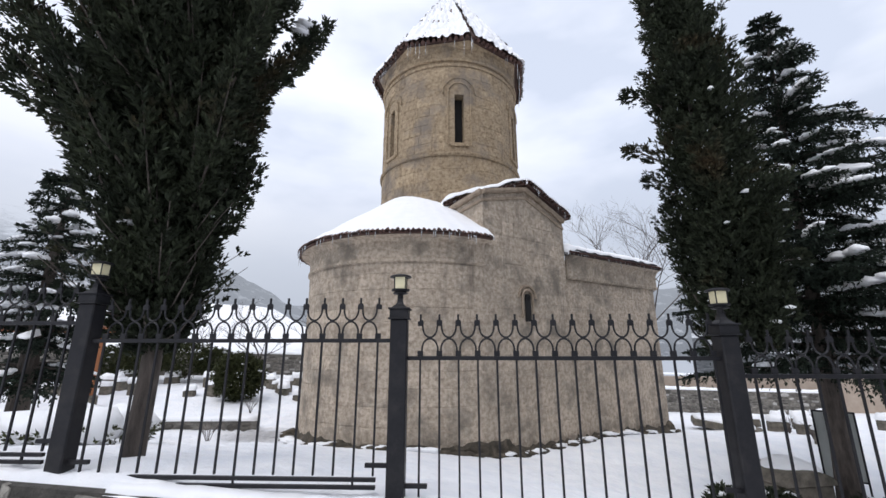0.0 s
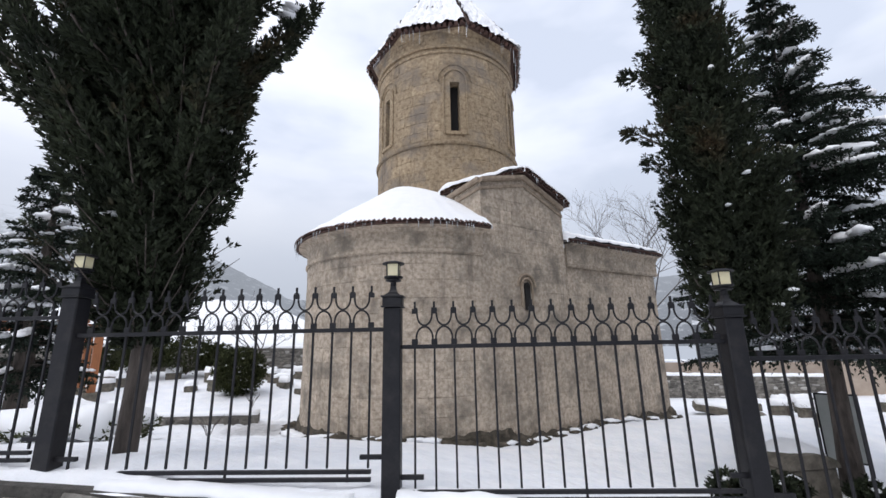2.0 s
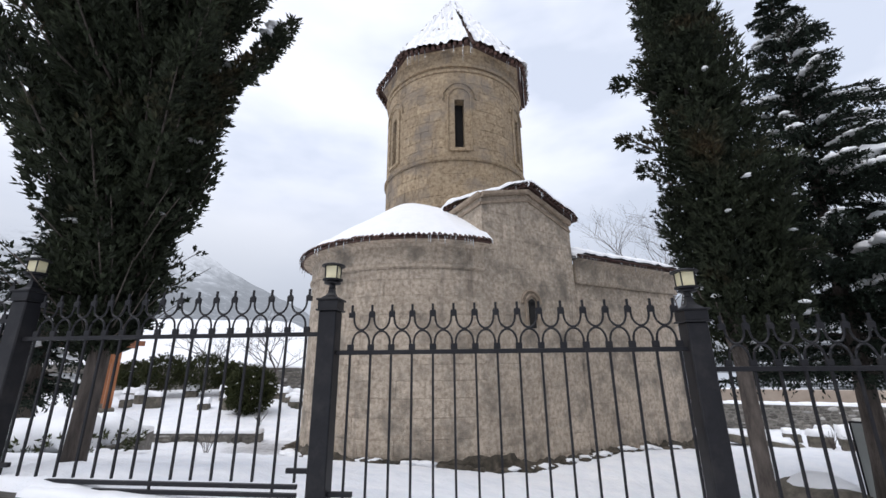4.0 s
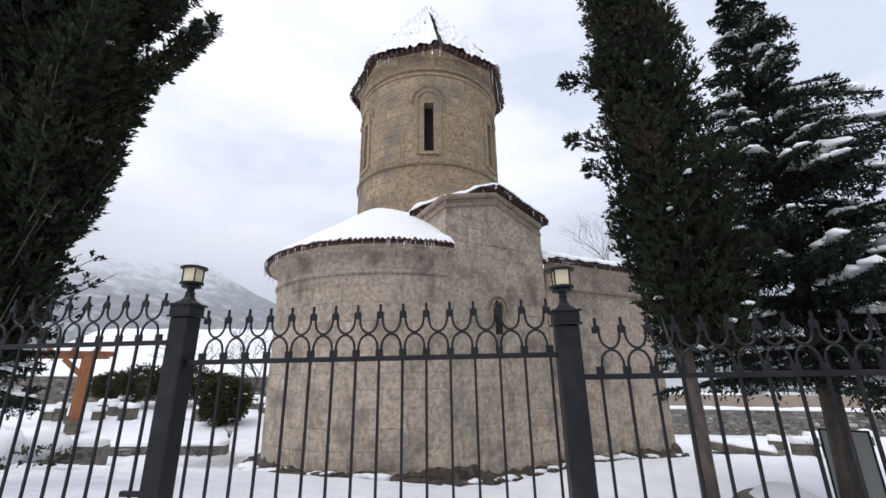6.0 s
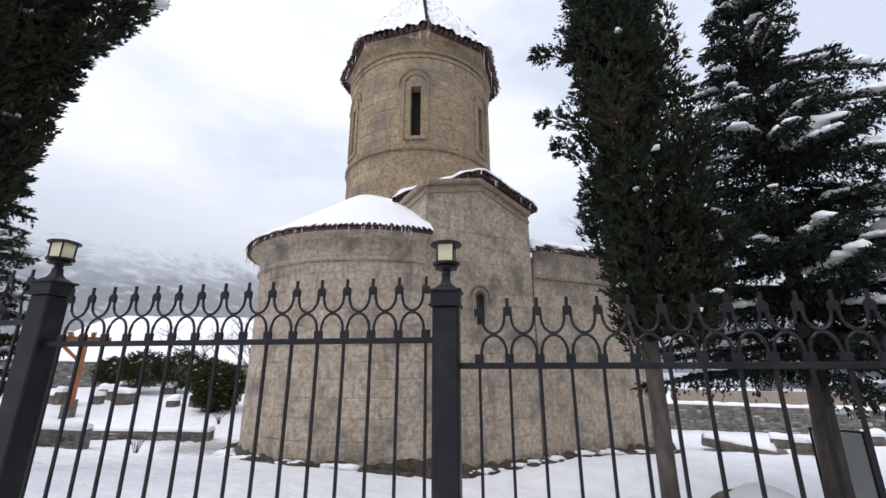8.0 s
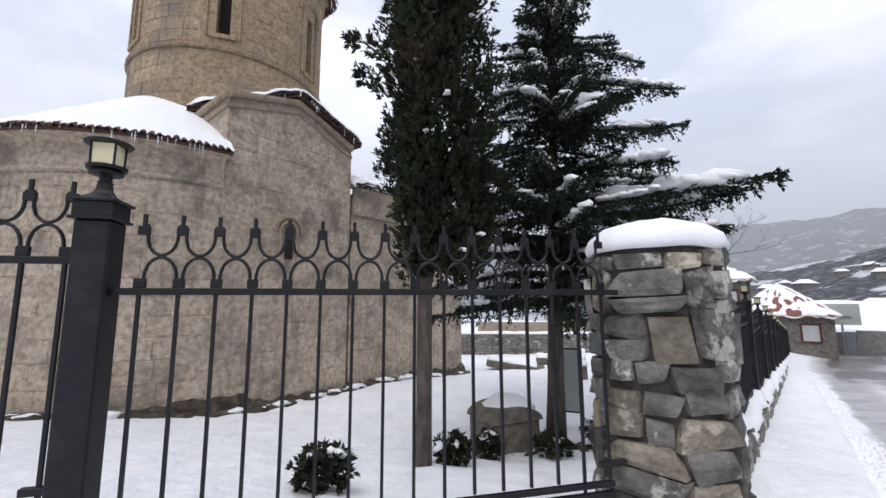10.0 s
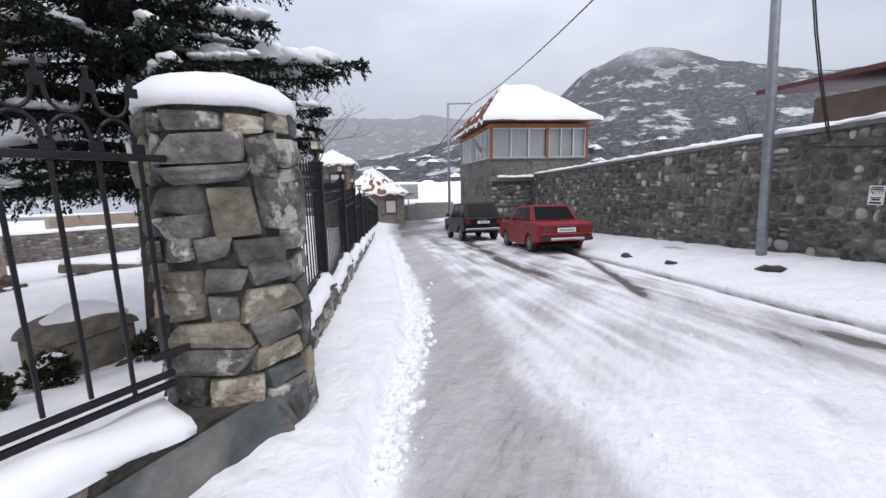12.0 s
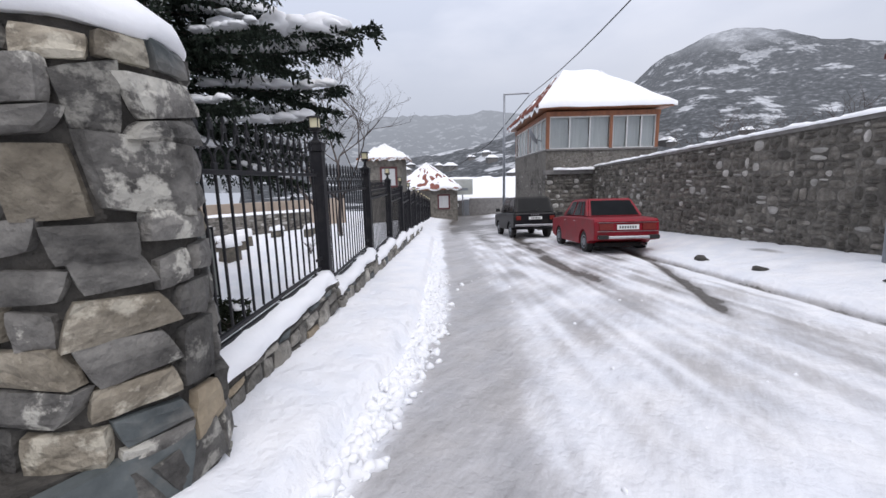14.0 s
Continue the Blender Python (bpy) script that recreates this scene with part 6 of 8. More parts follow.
for lo, hi, nn in ((-9.0, HB0 - 0.14, 3), (HB1 + 0.14, -9.13, 3)):
    win = part("window", rb(bmesh.new(), HA + 0.02, HA + 0.09, lo, hi, 2.53, 2.58), M_white, house)
    part("head_rail", rb(bmesh.new(), HA + 0.02, HA + 0.09, lo, hi, 3.95, 4.0), M_white, win)
    for k in range(nn + 1):
        b_ = lo + (hi - lo) * k / nn
        part("mullion", rb(bmesh.new(), HA + 0.015, HA + 0.085, b_ - 0.03, b_ + 0.03, 2.58, 3.95, 0.005), M_white, win)
    for k in range(nn):
        b0_, b1_ = lo + (hi - lo) * k / nn + 0.03, lo + (hi - lo) * (k + 1) / nn - 0.03
        part("pane", rb(bmesh.new(), HA + 0.05, HA + 0.056, b0_, b1_, 2.58, 3.95), M_pane, win)
        part("curtain", rb(bmesh.new(), HA + 0.16, HA + 0.18, b0_, b1_, 2.55, 3.97), M_curtain, win)
win = part("window", rb(bmesh.new(), HA + 0.2, 26.4, HB0 - 0.09, HB0 - 0.02, 2.53, 2.58), M_white, house)
part("head_rail", rb(bmesh.new(), HA + 0.2, 26.4, HB0 - 0.09, HB0 - 0.02, 3.95, 4.0), M_white, win)
for k in range(9):
    a_ = HA + 0.2 + 8.2 * k / 8
    part("mullion", rb(bmesh.new(), a_ - 0.05, a_ + 0.05, HB0 - 0.085, HB0 - 0.015, 2.58, 3.95, 0.005), M_white, win)
    if k < 8:
        part("pane", rb(bmesh.new(), a_ + 0.05, a_ + 0.975, HB0 - 0.06, HB0 - 0.054, 2.58, 3.95), M_pane, win)
        part("curtain", rb(bmesh.new(), a_ + 0.05, a_ + 0.975, HB0 - 0.18, HB0 - 0.16, 2.55, 3.97), M_white, win)
part("room_floor", rb(bmesh.new(), HA + 0.1, HE - 0.1, HB1 + 0.1, HB0 - 0.1, 2.3, 2.5), M_wood, house)
part("back_wall", rb(rb(bmesh.new(), HE - 0.2, HE, HB1, HB0 - 0.2, 2.5, 4.0), HA + 0.1, HE, HB1, HB1 + 0.15, 2.5, 4.0), M_white, house)


def hip(lift, e, b0, b1, ra, rb0, rb1, zt, ze):
    """Corners of the hip roof: four at the eaves and two at the ridge."""
    c = [(HA - e, b0 + e), (HA - e, b1 - e), (HE + e, b1 - e), (HE + e, b0 + e)]
    return [Vector((*ab(*p), ze + lift)) for p in c] + [Vector((*ab(ra, rb0), zt + lift)), Vector((*ab(ra, rb1), zt + lift))]


v = hip(0, 0.52, HB0, HB1, 22.1, -7.7, -9.9, 6.75, 4.44)
bm = bmesh.new()
vv = [bm.verts.new(p) for p in v]
for f in ((0, 1, 5, 4), (1, 2, 5), (2, 3, 4, 5), (3, 0, 4), (3, 2, 1, 0)):
    bm.faces.new([vv[k] for k in f])
hroof = part("roof", bm, M_redtile, house, "red tile hip roof")
bm = bmesh.new()
for k in range(26):
    s = (k + 0.5) / 26
    p, q = v[0].lerp(v[3], s), v[4]
    top = p.lerp(q, 1 - abs(2 * s - 1) * 0.97)
    base_mid = v[0].lerp(v[3], 0.5)
    tip = p + (q - base_mid) * (1 - abs(2 * s - 1)) * 0.98
    tube(bm, [p + Vector((0, 0, 0.03)), tip + Vector((0, 0, 0.03))], 0.075, 6)
part("tile_rib", bm, M_redtile, hroof)["kind"] = "stuff"


def snow_face(corners, name, th, nu=26, nv=18, patch=0.0, seed=0.0):
    """Snow over a roof face given by its corners p0 p1 (eave) p2 p3 (ridge)."""
    p0, p1, p2, p3 = corners
    b2 = bmesh.new()
    g = []
    for j in range(nv + 1):
        row = []
        for i in range(nu + 1):
            u_, w_ = i / nu, j / nv
            pt = p0.lerp(p1, u_).lerp(p3.lerp(p2, u_), w_)
            edge = min(1, min(u_, 1 - u_, w_ + 0.02) * 14 + 0.15)
            h_ = th * edge * (0.85 + 0.5 * noise.noise(Vector((pt.x * 0.8, pt.y * 0.8, seed)))) - patch * (0.45 + noise.noise(Vector((u_ * 16 + seed, w_ * 8, seed))))
            row.append(b2.verts.new(pt + Vector((0, 0, h_ + 0.02))))
        g.append(row)
    for j in range(nv):
        for i in range(nu):
            b2.faces.new((g[j][i], g[j][i + 1], g[j + 1][i + 1], g[j + 1][i]))
    lw = [b2.verts.new(x.co - Vector((0, 0, th * 0.9))) for x in g[0]]
    for i in range(nu):
        b2.faces.new((lw[i], lw[i + 1], g[0][i + 1], g[0][i]))
    return b2


part("roof_snow", snow_face((v[0], v[1], v[5], v[4]), "roof_snow", 0.22), M_cap, house, "deep smooth snow on the front slope", smooth=True)
part("roof_snow", snow_face((v[1], v[2], v[5], v[5]), "roof_snow", 0.22), M_cap, house, smooth=True)
part("roof_snow", snow_face((v[3], v[0], v[4], v[4]), "roof_snow", 0.13, 60, 40, 0.30, 3.0), M_cap, house, "patchy melting snow between tiles", smooth=True)
bm = snow_strip(bmesh.new(), [(*ab(HA - 0.02, -6.4 - 0.1 * k), 1.555) for k in range(23)], 0.24, 0.12, 2)
part("ledge_snow", bm, M_cap, house, "snow lying on the ledge", smooth=True)
dish = empty("satellite_dish", Matrix.Identity(4), "grey satellite dish on the house corner", "dish")
o = Matrix.Translation((*ab(HA + 0.9, HB0 + 0.55), 2.9)) @ Matrix.Rotation(radians(-60), 4, "Z") @ Matrix.Rotation(radians(62), 4, "Y")
bm = lathe(bmesh.new(), [(0.0, 0.0), (0.2, 0.015), (0.38, 0.07), (0.45, 0.11), (0.44, 0.12), (0.36, 0.085), (0.0, 0.02)], 24)
bmesh.ops.transform(bm, matrix=o, verts=bm.verts)
part("reflector", bm, M_galv, dish, smooth=True)
bm = bmesh.new()
tube(bm, [(*ab(HA + 0.9, HB0 + 0.55), 2.9), (*ab(HA + 0.9, HB0 + 0.02), 2.7)], 0.025, 6)
tube(bm, [o @ Vector((0.3, 0, 0.05)), o @ Vector((0.1, 0, 0.45))], 0.012, 5)
part("bracket", bm, M_galv, dish)


# ---------------- street lamp and overhead cable ----------------
lx, ly = ab(30.0, -5.75)
lamp = empty("street_lamp", Matrix.Identity(4), "tall thin grey steel street lamp with short arm", "lamp")
bm = tube(bmesh.new(), [(lx, ly, road_z(30) - 0.3), (lx, ly, 2.5), (lx, ly, 7.1)], [0.11, 0.10, 0.07], 10)
part("shaft", bm, M_galv, lamp, smooth=True)
bm = tube(bmesh.new(), [(lx, ly, 7.05), (*ab(30.0, -7.6), 7.1)], 0.06, 8)
part("arm", bm, M_galv, lamp)
bm = bmesh.new()
end = Vector((*ab(30.0, -7.6), 6.95))
start = Vector((*ab(3.0, -6.9), 6.6))
tube(bm, [start.lerp(end, t) - Vector((0, 0, 0.9 * math.sin(math.pi * t) * 0.5)) for t in np.linspace(-0.4, 1, 16)], 0.022, 5)
tube(bm, [end, (*ab(33.0, -5.0), 3.8), (*ab(46, -2.0), 2.0)], 0.03, 5)
tagged(mesh_ob("overhead_cable", bm, M_rubber), "black overhead cable strung to the street lamp", "cable")


# ---------------- cars ----------------
def wheel(parent, x, y, r, w):
    o = Matrix.Translation((x, y, r))
    b2 = lathe(bmesh.new(), [(r * 0.62, -w / 2), (r * 0.92, -w / 2), (r, -w * 0.36), (r, w * 0.36), (r * 0.92, w / 2), (r * 0.62, w / 2), (r * 0.6, 0.0)], 24, Matrix.Rotation(math.pi / 2, 4, "X"))
    wh = empty("wheel", Matrix.Identity(4), "black tyre on a grey steel rim", "")
    wh.pop("category", None)
    wh.parent = parent
    wh.matrix_basis = o
    part("tyre", b2, M_rubber, wh, smooth=False)
    s = 1 if y > 0 else -1
    b2 = lathe(bmesh.new(), [(r * 0.63, 0.0), (r * 0.60, 0.03), (r * 0.45, 0.012), (r * 0.25, 0.03), (r * 0.2, 0.045), (0.0, 0.05)], 20, Matrix.Translation((0, s * w * 0.38, 0)) @ Matrix.Rotation(-s * math.pi / 2, 4, "X"))
    part("rim", b2, M_galv, wh)


def arch_pts(cx, r, z0):
    a0 = math.asin((z0 - 0.30) / r) if abs(z0 - 0.30) < r else 0
    return [(cx - r * math.cos(t), 0.30 + r * math.sin(t)) for t in np.linspace(a0, math.pi - a0, 9)]


def car_shell(parent, prof, half, mat):
    """Body lofted over its width from a side outline."""
    b2 = bmesh.new()
    secs = []
    for y, k, dz in ((-half, 0.93, 0.0), (-half + 0.02, 0.975, 0), (-half + 0.10, 1.0, 0), (half - 0.10, 1.0, 0), (half - 0.02, 0.975, 0), (half, 0.93, 0.0)):
        secs.append([b2.verts.new((2.0 + (x - 2.0) * (0.5 + k / 2), y, 0.55 + (z - 0.55) * (k if z > 0.55 else 1))) for x, z in prof])
    n = len(prof)
    for p, q in zip(secs, secs[1:]):
        for i in range(n):
            b2.faces.new((p[i], p[(i + 1) % n], q[(i + 1) % n], q[i]))
    b2.faces.new(secs[0]); b2.faces.new(secs[-1][::-1])
    bmesh.ops.recalc_face_normals(b2, faces=b2.faces)
    return part("body", b2, mat, parent)


def quad_plate(parent, name, pts, mat, out, label="", th=0.006):
    """A thin pane on four corners, pushed out along a direction."""
    b2 = bmesh.new()
    o = Vector(out).normalized() * th
    v0 = [b2.verts.new(Vector(p)) for p in pts]
    v1 = [b2.verts.new(Vector(p) + o) for p in pts]
    b2.faces.new(v1); b2.faces.new(v0[::-1])
    for k in range(4):
        b2.faces.new((v0[k], v0[(k + 1) % 4], v1[(k + 1) % 4], v1[k]))
    bmesh.ops.recalc_face_normals(b2, faces=b2.faces)
    return part(name, b2, mat, parent, label)


def cabin(parent, base, top, zb, zt, hb, ht, mat, sides):
    """Roof and pillars as a tapered box, with dark panes set on each face."""
    b2 = bmesh.new()
    lo = [(base[0], -hb), (base[1], -hb), (base[1], hb), (base[0], hb)]
    hi = [(top[0], -ht), (top[1], -ht), (top[1], ht), (top[0], ht)]
    a = [b2.verts.new((x, y, zb)) for x, y in lo]
    c = [b2.verts.new((x, y, zt)) for x, y in hi]
    for k in range(4):
        b2.faces.new((a[k], a[(k + 1) % 4], c[(k + 1) % 4], c[k]))
    b2.faces.new(c); b2.faces.new(a[::-1])
    bmesh.ops.bevel(b2, geom=[e_ for e_ in b2.edges], offset=0.045, segments=2, affect="EDGES")
    part("cabin", b2, mat, parent, smooth=False)
    A = [Vector((*p, zb)) for p in lo]; Cc = [Vector((*p, zt)) for p in hi]

    def on(k, u0_, u1_, w0, w1):
        p0, p1, q0, q1 = A[k], A[(k + 1) % 4], Cc[k], Cc[(k + 1) % 4]
        f = lambda u_, w_: p0.lerp(p1, u_).lerp(q0.lerp(q1, u_), w_)
        nr = (p1 - p0).cross(q0 - p0).normalized()
        return [f(u0_, w0) + nr * 0.004, f(u1_, w0) + nr * 0.004, f(u1_, w1) + nr * 0.004, f(u0_, w1) + nr * 0.004], nr

    for nm, k, u0_, u1_ in (("rear_window", 3, 0.07, 0.93), ("windscreen", 1, 0.07, 0.93)):
        pts, nr = on(k, u0_, u1_, 0.10, 0.88)
        quad_plate(parent, nm, pts, M_carglass, nr, "dark tinted glass")
    for u0_, u1_ in sides:
        for k in (0, 2):
            uu = (u0_, u1_) if k == 0 else (1 - u1_, 1 - u0_)
            pts, nr = on(k, uu[0], uu[1], 0.10, 0.86)
            quad_plate(parent, "side_window", pts, M_carglass, nr)


def place_car(th, a, b, yaw=0.0, slope=-0.07):
    x, y = ab(a, b)
    z = road_z(a + 1.2) + 0.06
    th.matrix_world = Matrix.Translation((x, y, z)) @ TURN @ Matrix.Rotation(yaw, 4, "Z") @ Matrix.Rotation(-math.atan(slope), 4, "Y") @ Matrix.Translation((0, 0, 0.0))


# red saloon
sal = empty("saloon_car", Matrix.Identity(4), "old red boxy saloon car parked on snow", "car", "parked cars")
prof = [(0.02, 0.40), (0.0, 0.55), (0.02, 0.86), (0.10, 0.92), (0.55, 0.95), (0.95, 0.965), (2.9, 0.95), (3.0, 0.935), (3.95, 0.875), (4.03, 0.82), (4.05, 0.5), (4.0, 0.34)] + arch_pts(3.28, 0.34, 0.26)[::-1] + [(2.9, 0.23), (1.2, 0.23)] + arch_pts(0.86, 0.34, 0.28)[::-1] + [(0.45, 0.34)]
car_shell(sal, prof, 0.805, M_red)
cabin(sal, (0.72, 3.05), (1.18, 2.42), 0.94, 1.44, 0.745, 0.60, M_red, ((0.10, 0.22), (0.25, 0.50), (0.55, 0.84)))
part("boot_edge", boxes((-0.02, 0.02, -0.72, 0.72, 0.84, 0.868), bevel=0.004), M_red, sal)
part("trim_strip", boxes((-0.025, 0.0, -0.74, 0.74, 0.825, 0.835), (-0.025, 0.0, -0.74, 0.74, 0.605, 0.615)), M_chrome, sal)
for s in (-1, 1):
    part("tail_light", boxes((-0.025, 0.03, s * 0.53 - 0.17, s * 0.53 + 0.17, 0.64, 0.80), bevel=0.008), M_tail, sal, "red and amber tail light")
    part("bumper_end", boxes((-0.13, 0.02, s * 0.62 - 0.12, s * 0.62 + 0.12, 0.42, 0.52), bevel=0.015), M_rubber, sal)
    part("side_trim", boxes((0.2, 3.8, s * 0.792 - 0.006, s * 0.792 + 0.006, 0.80, 0.815)), M_chrome, sal)
    part("mirror", boxes((2.72, 2.80, s * 0.90 - 0.08, s * 0.90 + 0.08, 0.98, 1.08), bevel=0.015), M_rubber, sal)
    for x_ in (1.55, 2.45):
        part("door_handle", boxes((x_, x_ + 0.14, s * 0.80 - 0.012, s * 0.80 + 0.012, 0.83, 0.85), bevel=0.003), M_chrome, sal)
    for x_ in (1.17, 1.98, 2.88):
        part("door_seam", boxes((x_, x_ + 0.008, s * 0.797 - 0.004, s * 0.797 + 0.004, 0.32, 0.92)), M_dark, sal)
part("rear_bumper", boxes((-0.11, -0.03, -0.74, 0.74, 0.43, 0.50), bevel=0.02), M_chrome, sal, "dull chrome rear bumper")
part("front_bumper", boxes((4.06, 4.15, -0.76, 0.76, 0.42, 0.52), bevel=0.02), M_chrome, sal)
plate_ = part("number_plate", boxes((-0.032, -0.022, -0.27, 0.27, 0.655, 0.775), bevel=0.003), M_white, sal, "white plate with dark digits")
for k in range(7):
    part("digit_bar", boxes((-0.035, -0.0325, -0.20 + k * 0.063, -0.165 + k * 0.063, 0.685, 0.745)), M_letter, plate_)
part("underbody", boxes((0.3, 3.8, -0.6, 0.6, 0.2, 0.3)), M_dark, sal)
bm = bmesh.new(); tube(bm, [(0.2, -0.45, 0.27), (-0.05, -0.45, 0.25)], 0.022, 8)
part("exhaust", bm, M_chrome, sal)
for x_ in (0.86, 3.28):
    for s in (-1, 1):
        wheel(sal, x_, s * 0.70, 0.30, 0.17)
place_car(sal, 8.45, -5.75, 0.0)

# black three-door off-roader
jeep = empty("offroad_car", Matrix.Identity(4), "black boxy three-door off-road car parked on snow", "car", "parked cars")
prof = [(0.05, 0.48), (0.0, 0.62), (0.02, 0.96), (0.06, 1.02), (2.6, 1.02), (2.75, 1.0), (3.60, 0.96), (3.68, 0.88), (3.70, 0.5), (3.62, 0.40)] + arch_pts(3.0, 0.40, 0.36)[::-1] + [(2.55, 0.34), (1.2, 0.34)] + arch_pts(0.78, 0.40, 0.36)[::-1] + [(0.36, 0.42)]
car_shell(jeep, prof, 0.84, M_black)
cabin(jeep, (0.03, 2.75), (0.36, 2.15), 1.01, 1.64, 0.79, 0.66, M_black, ((0.08, 0.40), (0.45, 0.84)))
for s in (-1, 1):
    part("tail_light", boxes((-0.025, 0.03, s * 0.66 - 0.09, s * 0.66 + 0.09, 0.74, 0.90), bevel=0.008), M_tail, jeep)
    part("mirror", boxes((2.35, 2.43, s * 0.96 - 0.09, s * 0.96 + 0.09, 1.06, 1.2), bevel=0.015), M_rubber, jeep)
    part("door_handle", boxes((1.35, 1.5, s * 0.836 - 0.012, s * 0.836 + 0.012, 0.92, 0.945), bevel=0.003), M_rubber, jeep)
    part("door_seam", boxes((1.28, 1.288, s * 0.833 - 0.004, s * 0.833 + 0.004, 0.45, 1.0)), M_dark, jeep)
part("rear_bumper", boxes((-0.12, -0.02, -0.8, 0.8, 0.5, 0.58), bevel=0.02), M_chrome, jeep, "dull steel rear bumper")
part("front_bumper", boxes((3.70, 3.80, -0.8, 0.8, 0.48, 0.58), bevel=0.02), M_chrome, jeep)
plate_ = part("number_plate", boxes((-0.03, -0.015, -0.26, 0.26, 0.76, 0.87), bevel=0.003), M_white, jeep)
for k in range(6):
    part("digit_bar", boxes((-0.033, -0.0305, -0.19 + k * 0.063, -0.155 + k * 0.063, 0.785, 0.845)), M_letter, plate_)
for k in range(4):
    part("badge_letter", boxes((-0.012, 0.02, 0.13 - k * 0.09, 0.17 - k * 0.09, 0.925, 0.955)), M_chrome, jeep)
bm = bmesh.new(); tube(bm, [(0.02, -0.1, 1.1), (0.06, 0.0, 1.12), (0.15, -0.35, 1.2)], 0.012, 5)
part("wiper", bm, M_rubber, jeep)
for x_ in (0.78, 3.0):
    for s in (-1, 1):
        wheel(jeep, x_, s * 0.71, 0.345, 0.18)
place_car(jeep, 14.1, -4.72, 0.08)


# ---------------- churchyard ----------------
def snow_cap_box(bm, x0, x1, y0, y1, z, h, seed):
    snow_strip(bm, line((x0, (y0 + y1) / 2, z), (x1, (y0 + y1) / 2, z), max(0.05, (x1 - x0) / 7)), (y1 - y0) / 2, h, seed)


def grave(x, y, w, d, h, turn, seed, group, label):
    r = random.Random(seed)
    z = gz(x, y)
    th = empty("gravestone", Matrix.Translation((x, y, z - 0.08)) @ Matrix.Rotation(turn, 4, "Z"), label, "gravestone", group)
    bm = boxes((-w / 2, w / 2, -d / 2, d / 2, 0, h + 0.08), bevel=min(w, d) * 0.16)
    for v in bm.verts:
        v.co += Vector((noise.noise(v.co * 5 + Vector((seed, 0, 0))), noise.noise(v.co * 5 + Vector((0, seed, 0))), 0)) * 0.03
    part("stone", bm, M_grave, th)
    bm = bmesh.new()
    snow_cap_box(bm, -w / 2, w / 2, -d / 2, d / 2, h + 0.07, 0.13 + 0.1 * r.random(), seed)
    part("snow_cap", bm, M_cap, th, smooth=True)


r = random.Random(77)
for k in range(34):
    x, y = r.uniform(-14.5, -4.6), 0
    y = 15.8 + 3.4 * r.random() + 0.12 * (x + 8)
    if abs(x + 7.6) < 1.1 and y < 16.6:
        y += 1.3
    grave(x, y, r.uniform(0.3, 0.6), r.uniform(0.22, 0.4), r.uniform(0.22, 0.45), r.uniform(-0.4, 0.4), k, "graveyard stones", "small rough gravestone topped with a snow cap")
for k in range(9):
    x = r.uniform(9.5, 16.0)
    y = 0.685 * (x - 5) + 3.1 + r.uniform(3.2, 9.0)
    grave(x, y, r.uniform(0.35, 0.6), r.uniform(0.25, 0.4), r.uniform(0.25, 0.42), r.uniform(-0.6, 0.6), 60 + k, "yard stone blocks", "squared grey stone block standing in snow")

# stone chest with arched lid
sx, sy = 6.02, 7.9
z = gz(sx, sy)
chest = empty("stone_chest", Matrix.Translation((sx, sy, z - 0.1)) @ Matrix.Rotation(radians(10), 4, "Z"), "weathered stone chest with arched lid under snow", "monument")
part("body", boxes((-0.47, 0.47, -0.38, 0.38, 0, 0.62), bevel=0.03), M_grave, chest)
bm = bmesh.new()
n = 10
ra = [bm.verts.new((-0.50, -0.42 * math.cos(math.pi * k / n), 0.62 + 0.22 * math.sin(math.pi * k / n))) for k in range(n + 1)]
rb_ = [bm.verts.new((0.50, -0.42 * math.cos(math.pi * k / n), 0.62 + 0.22 * math.sin(math.pi * k / n))) for k in range(n + 1)]
for k in range(n):
    bm.faces.new((ra[k], rb_[k], rb_[k + 1], ra[k + 1]))
bm.faces.new(ra); bm.faces.new(rb_[::-1]); bm.faces.new((ra[0], ra[-1], rb_[-1], rb_[0]))
bmesh.ops.recalc_face_normals(bm, faces=bm.faces)
bmesh.ops.transform(bm, matrix=Matrix.Rotation(math.pi / 2, 4, "Z") @ Matrix.Diagonal((0.84, 1.18, 1, 1)), verts=bm.verts)
part("lid", bm, M_grave, chest, "arched stone lid")
bm = blob(bmesh.new(), (0.12, 0.08, 0.76), 0.42, (1.05, 0.95, 0.42), 0.3, 3, 2.0)
part("snow_cap", bm, M_cap, chest, smooth=True)
soil = lump_mesh("bare_soil", [((sx + r.uniform(-0.5, 1.5), sy + r.uniform(-0.95, -0.15), z - 0.02), (r.random(), r.random()), r.uniform(0.14, 0.30)) for _ in range(44)], M_moss, None, 5, 0.32, 0.3, 1.4)
tagged(soil, "dark bare soil and litter round the chest", "soil", kind="stuff")

# information board
bx, by = 7.75, 8.75
z = gz(bx, by)
board = empty("information_board", Matrix.Translation((bx, by, z)) @ Matrix.Rotation(radians(-38), 4, "Z"), "pale information board in a thin dark frame", "sign")
part("panel", boxes((-0.29, 0.29, -0.012, 0.012, 0.25, 1.45)), M_paleboard, board)
for x0, x1, z0, z1 in ((-0.32, -0.29, 0, 1.48), (0.29, 0.32, 0, 1.48), (-0.29, 0.29, 1.45, 1.48), (-0.29, 0.29, 0.22, 0.25)):
    part("frame_bar", boxes((x0, x1, -0.02, 0.02, z0, z1)), M_iron, board)
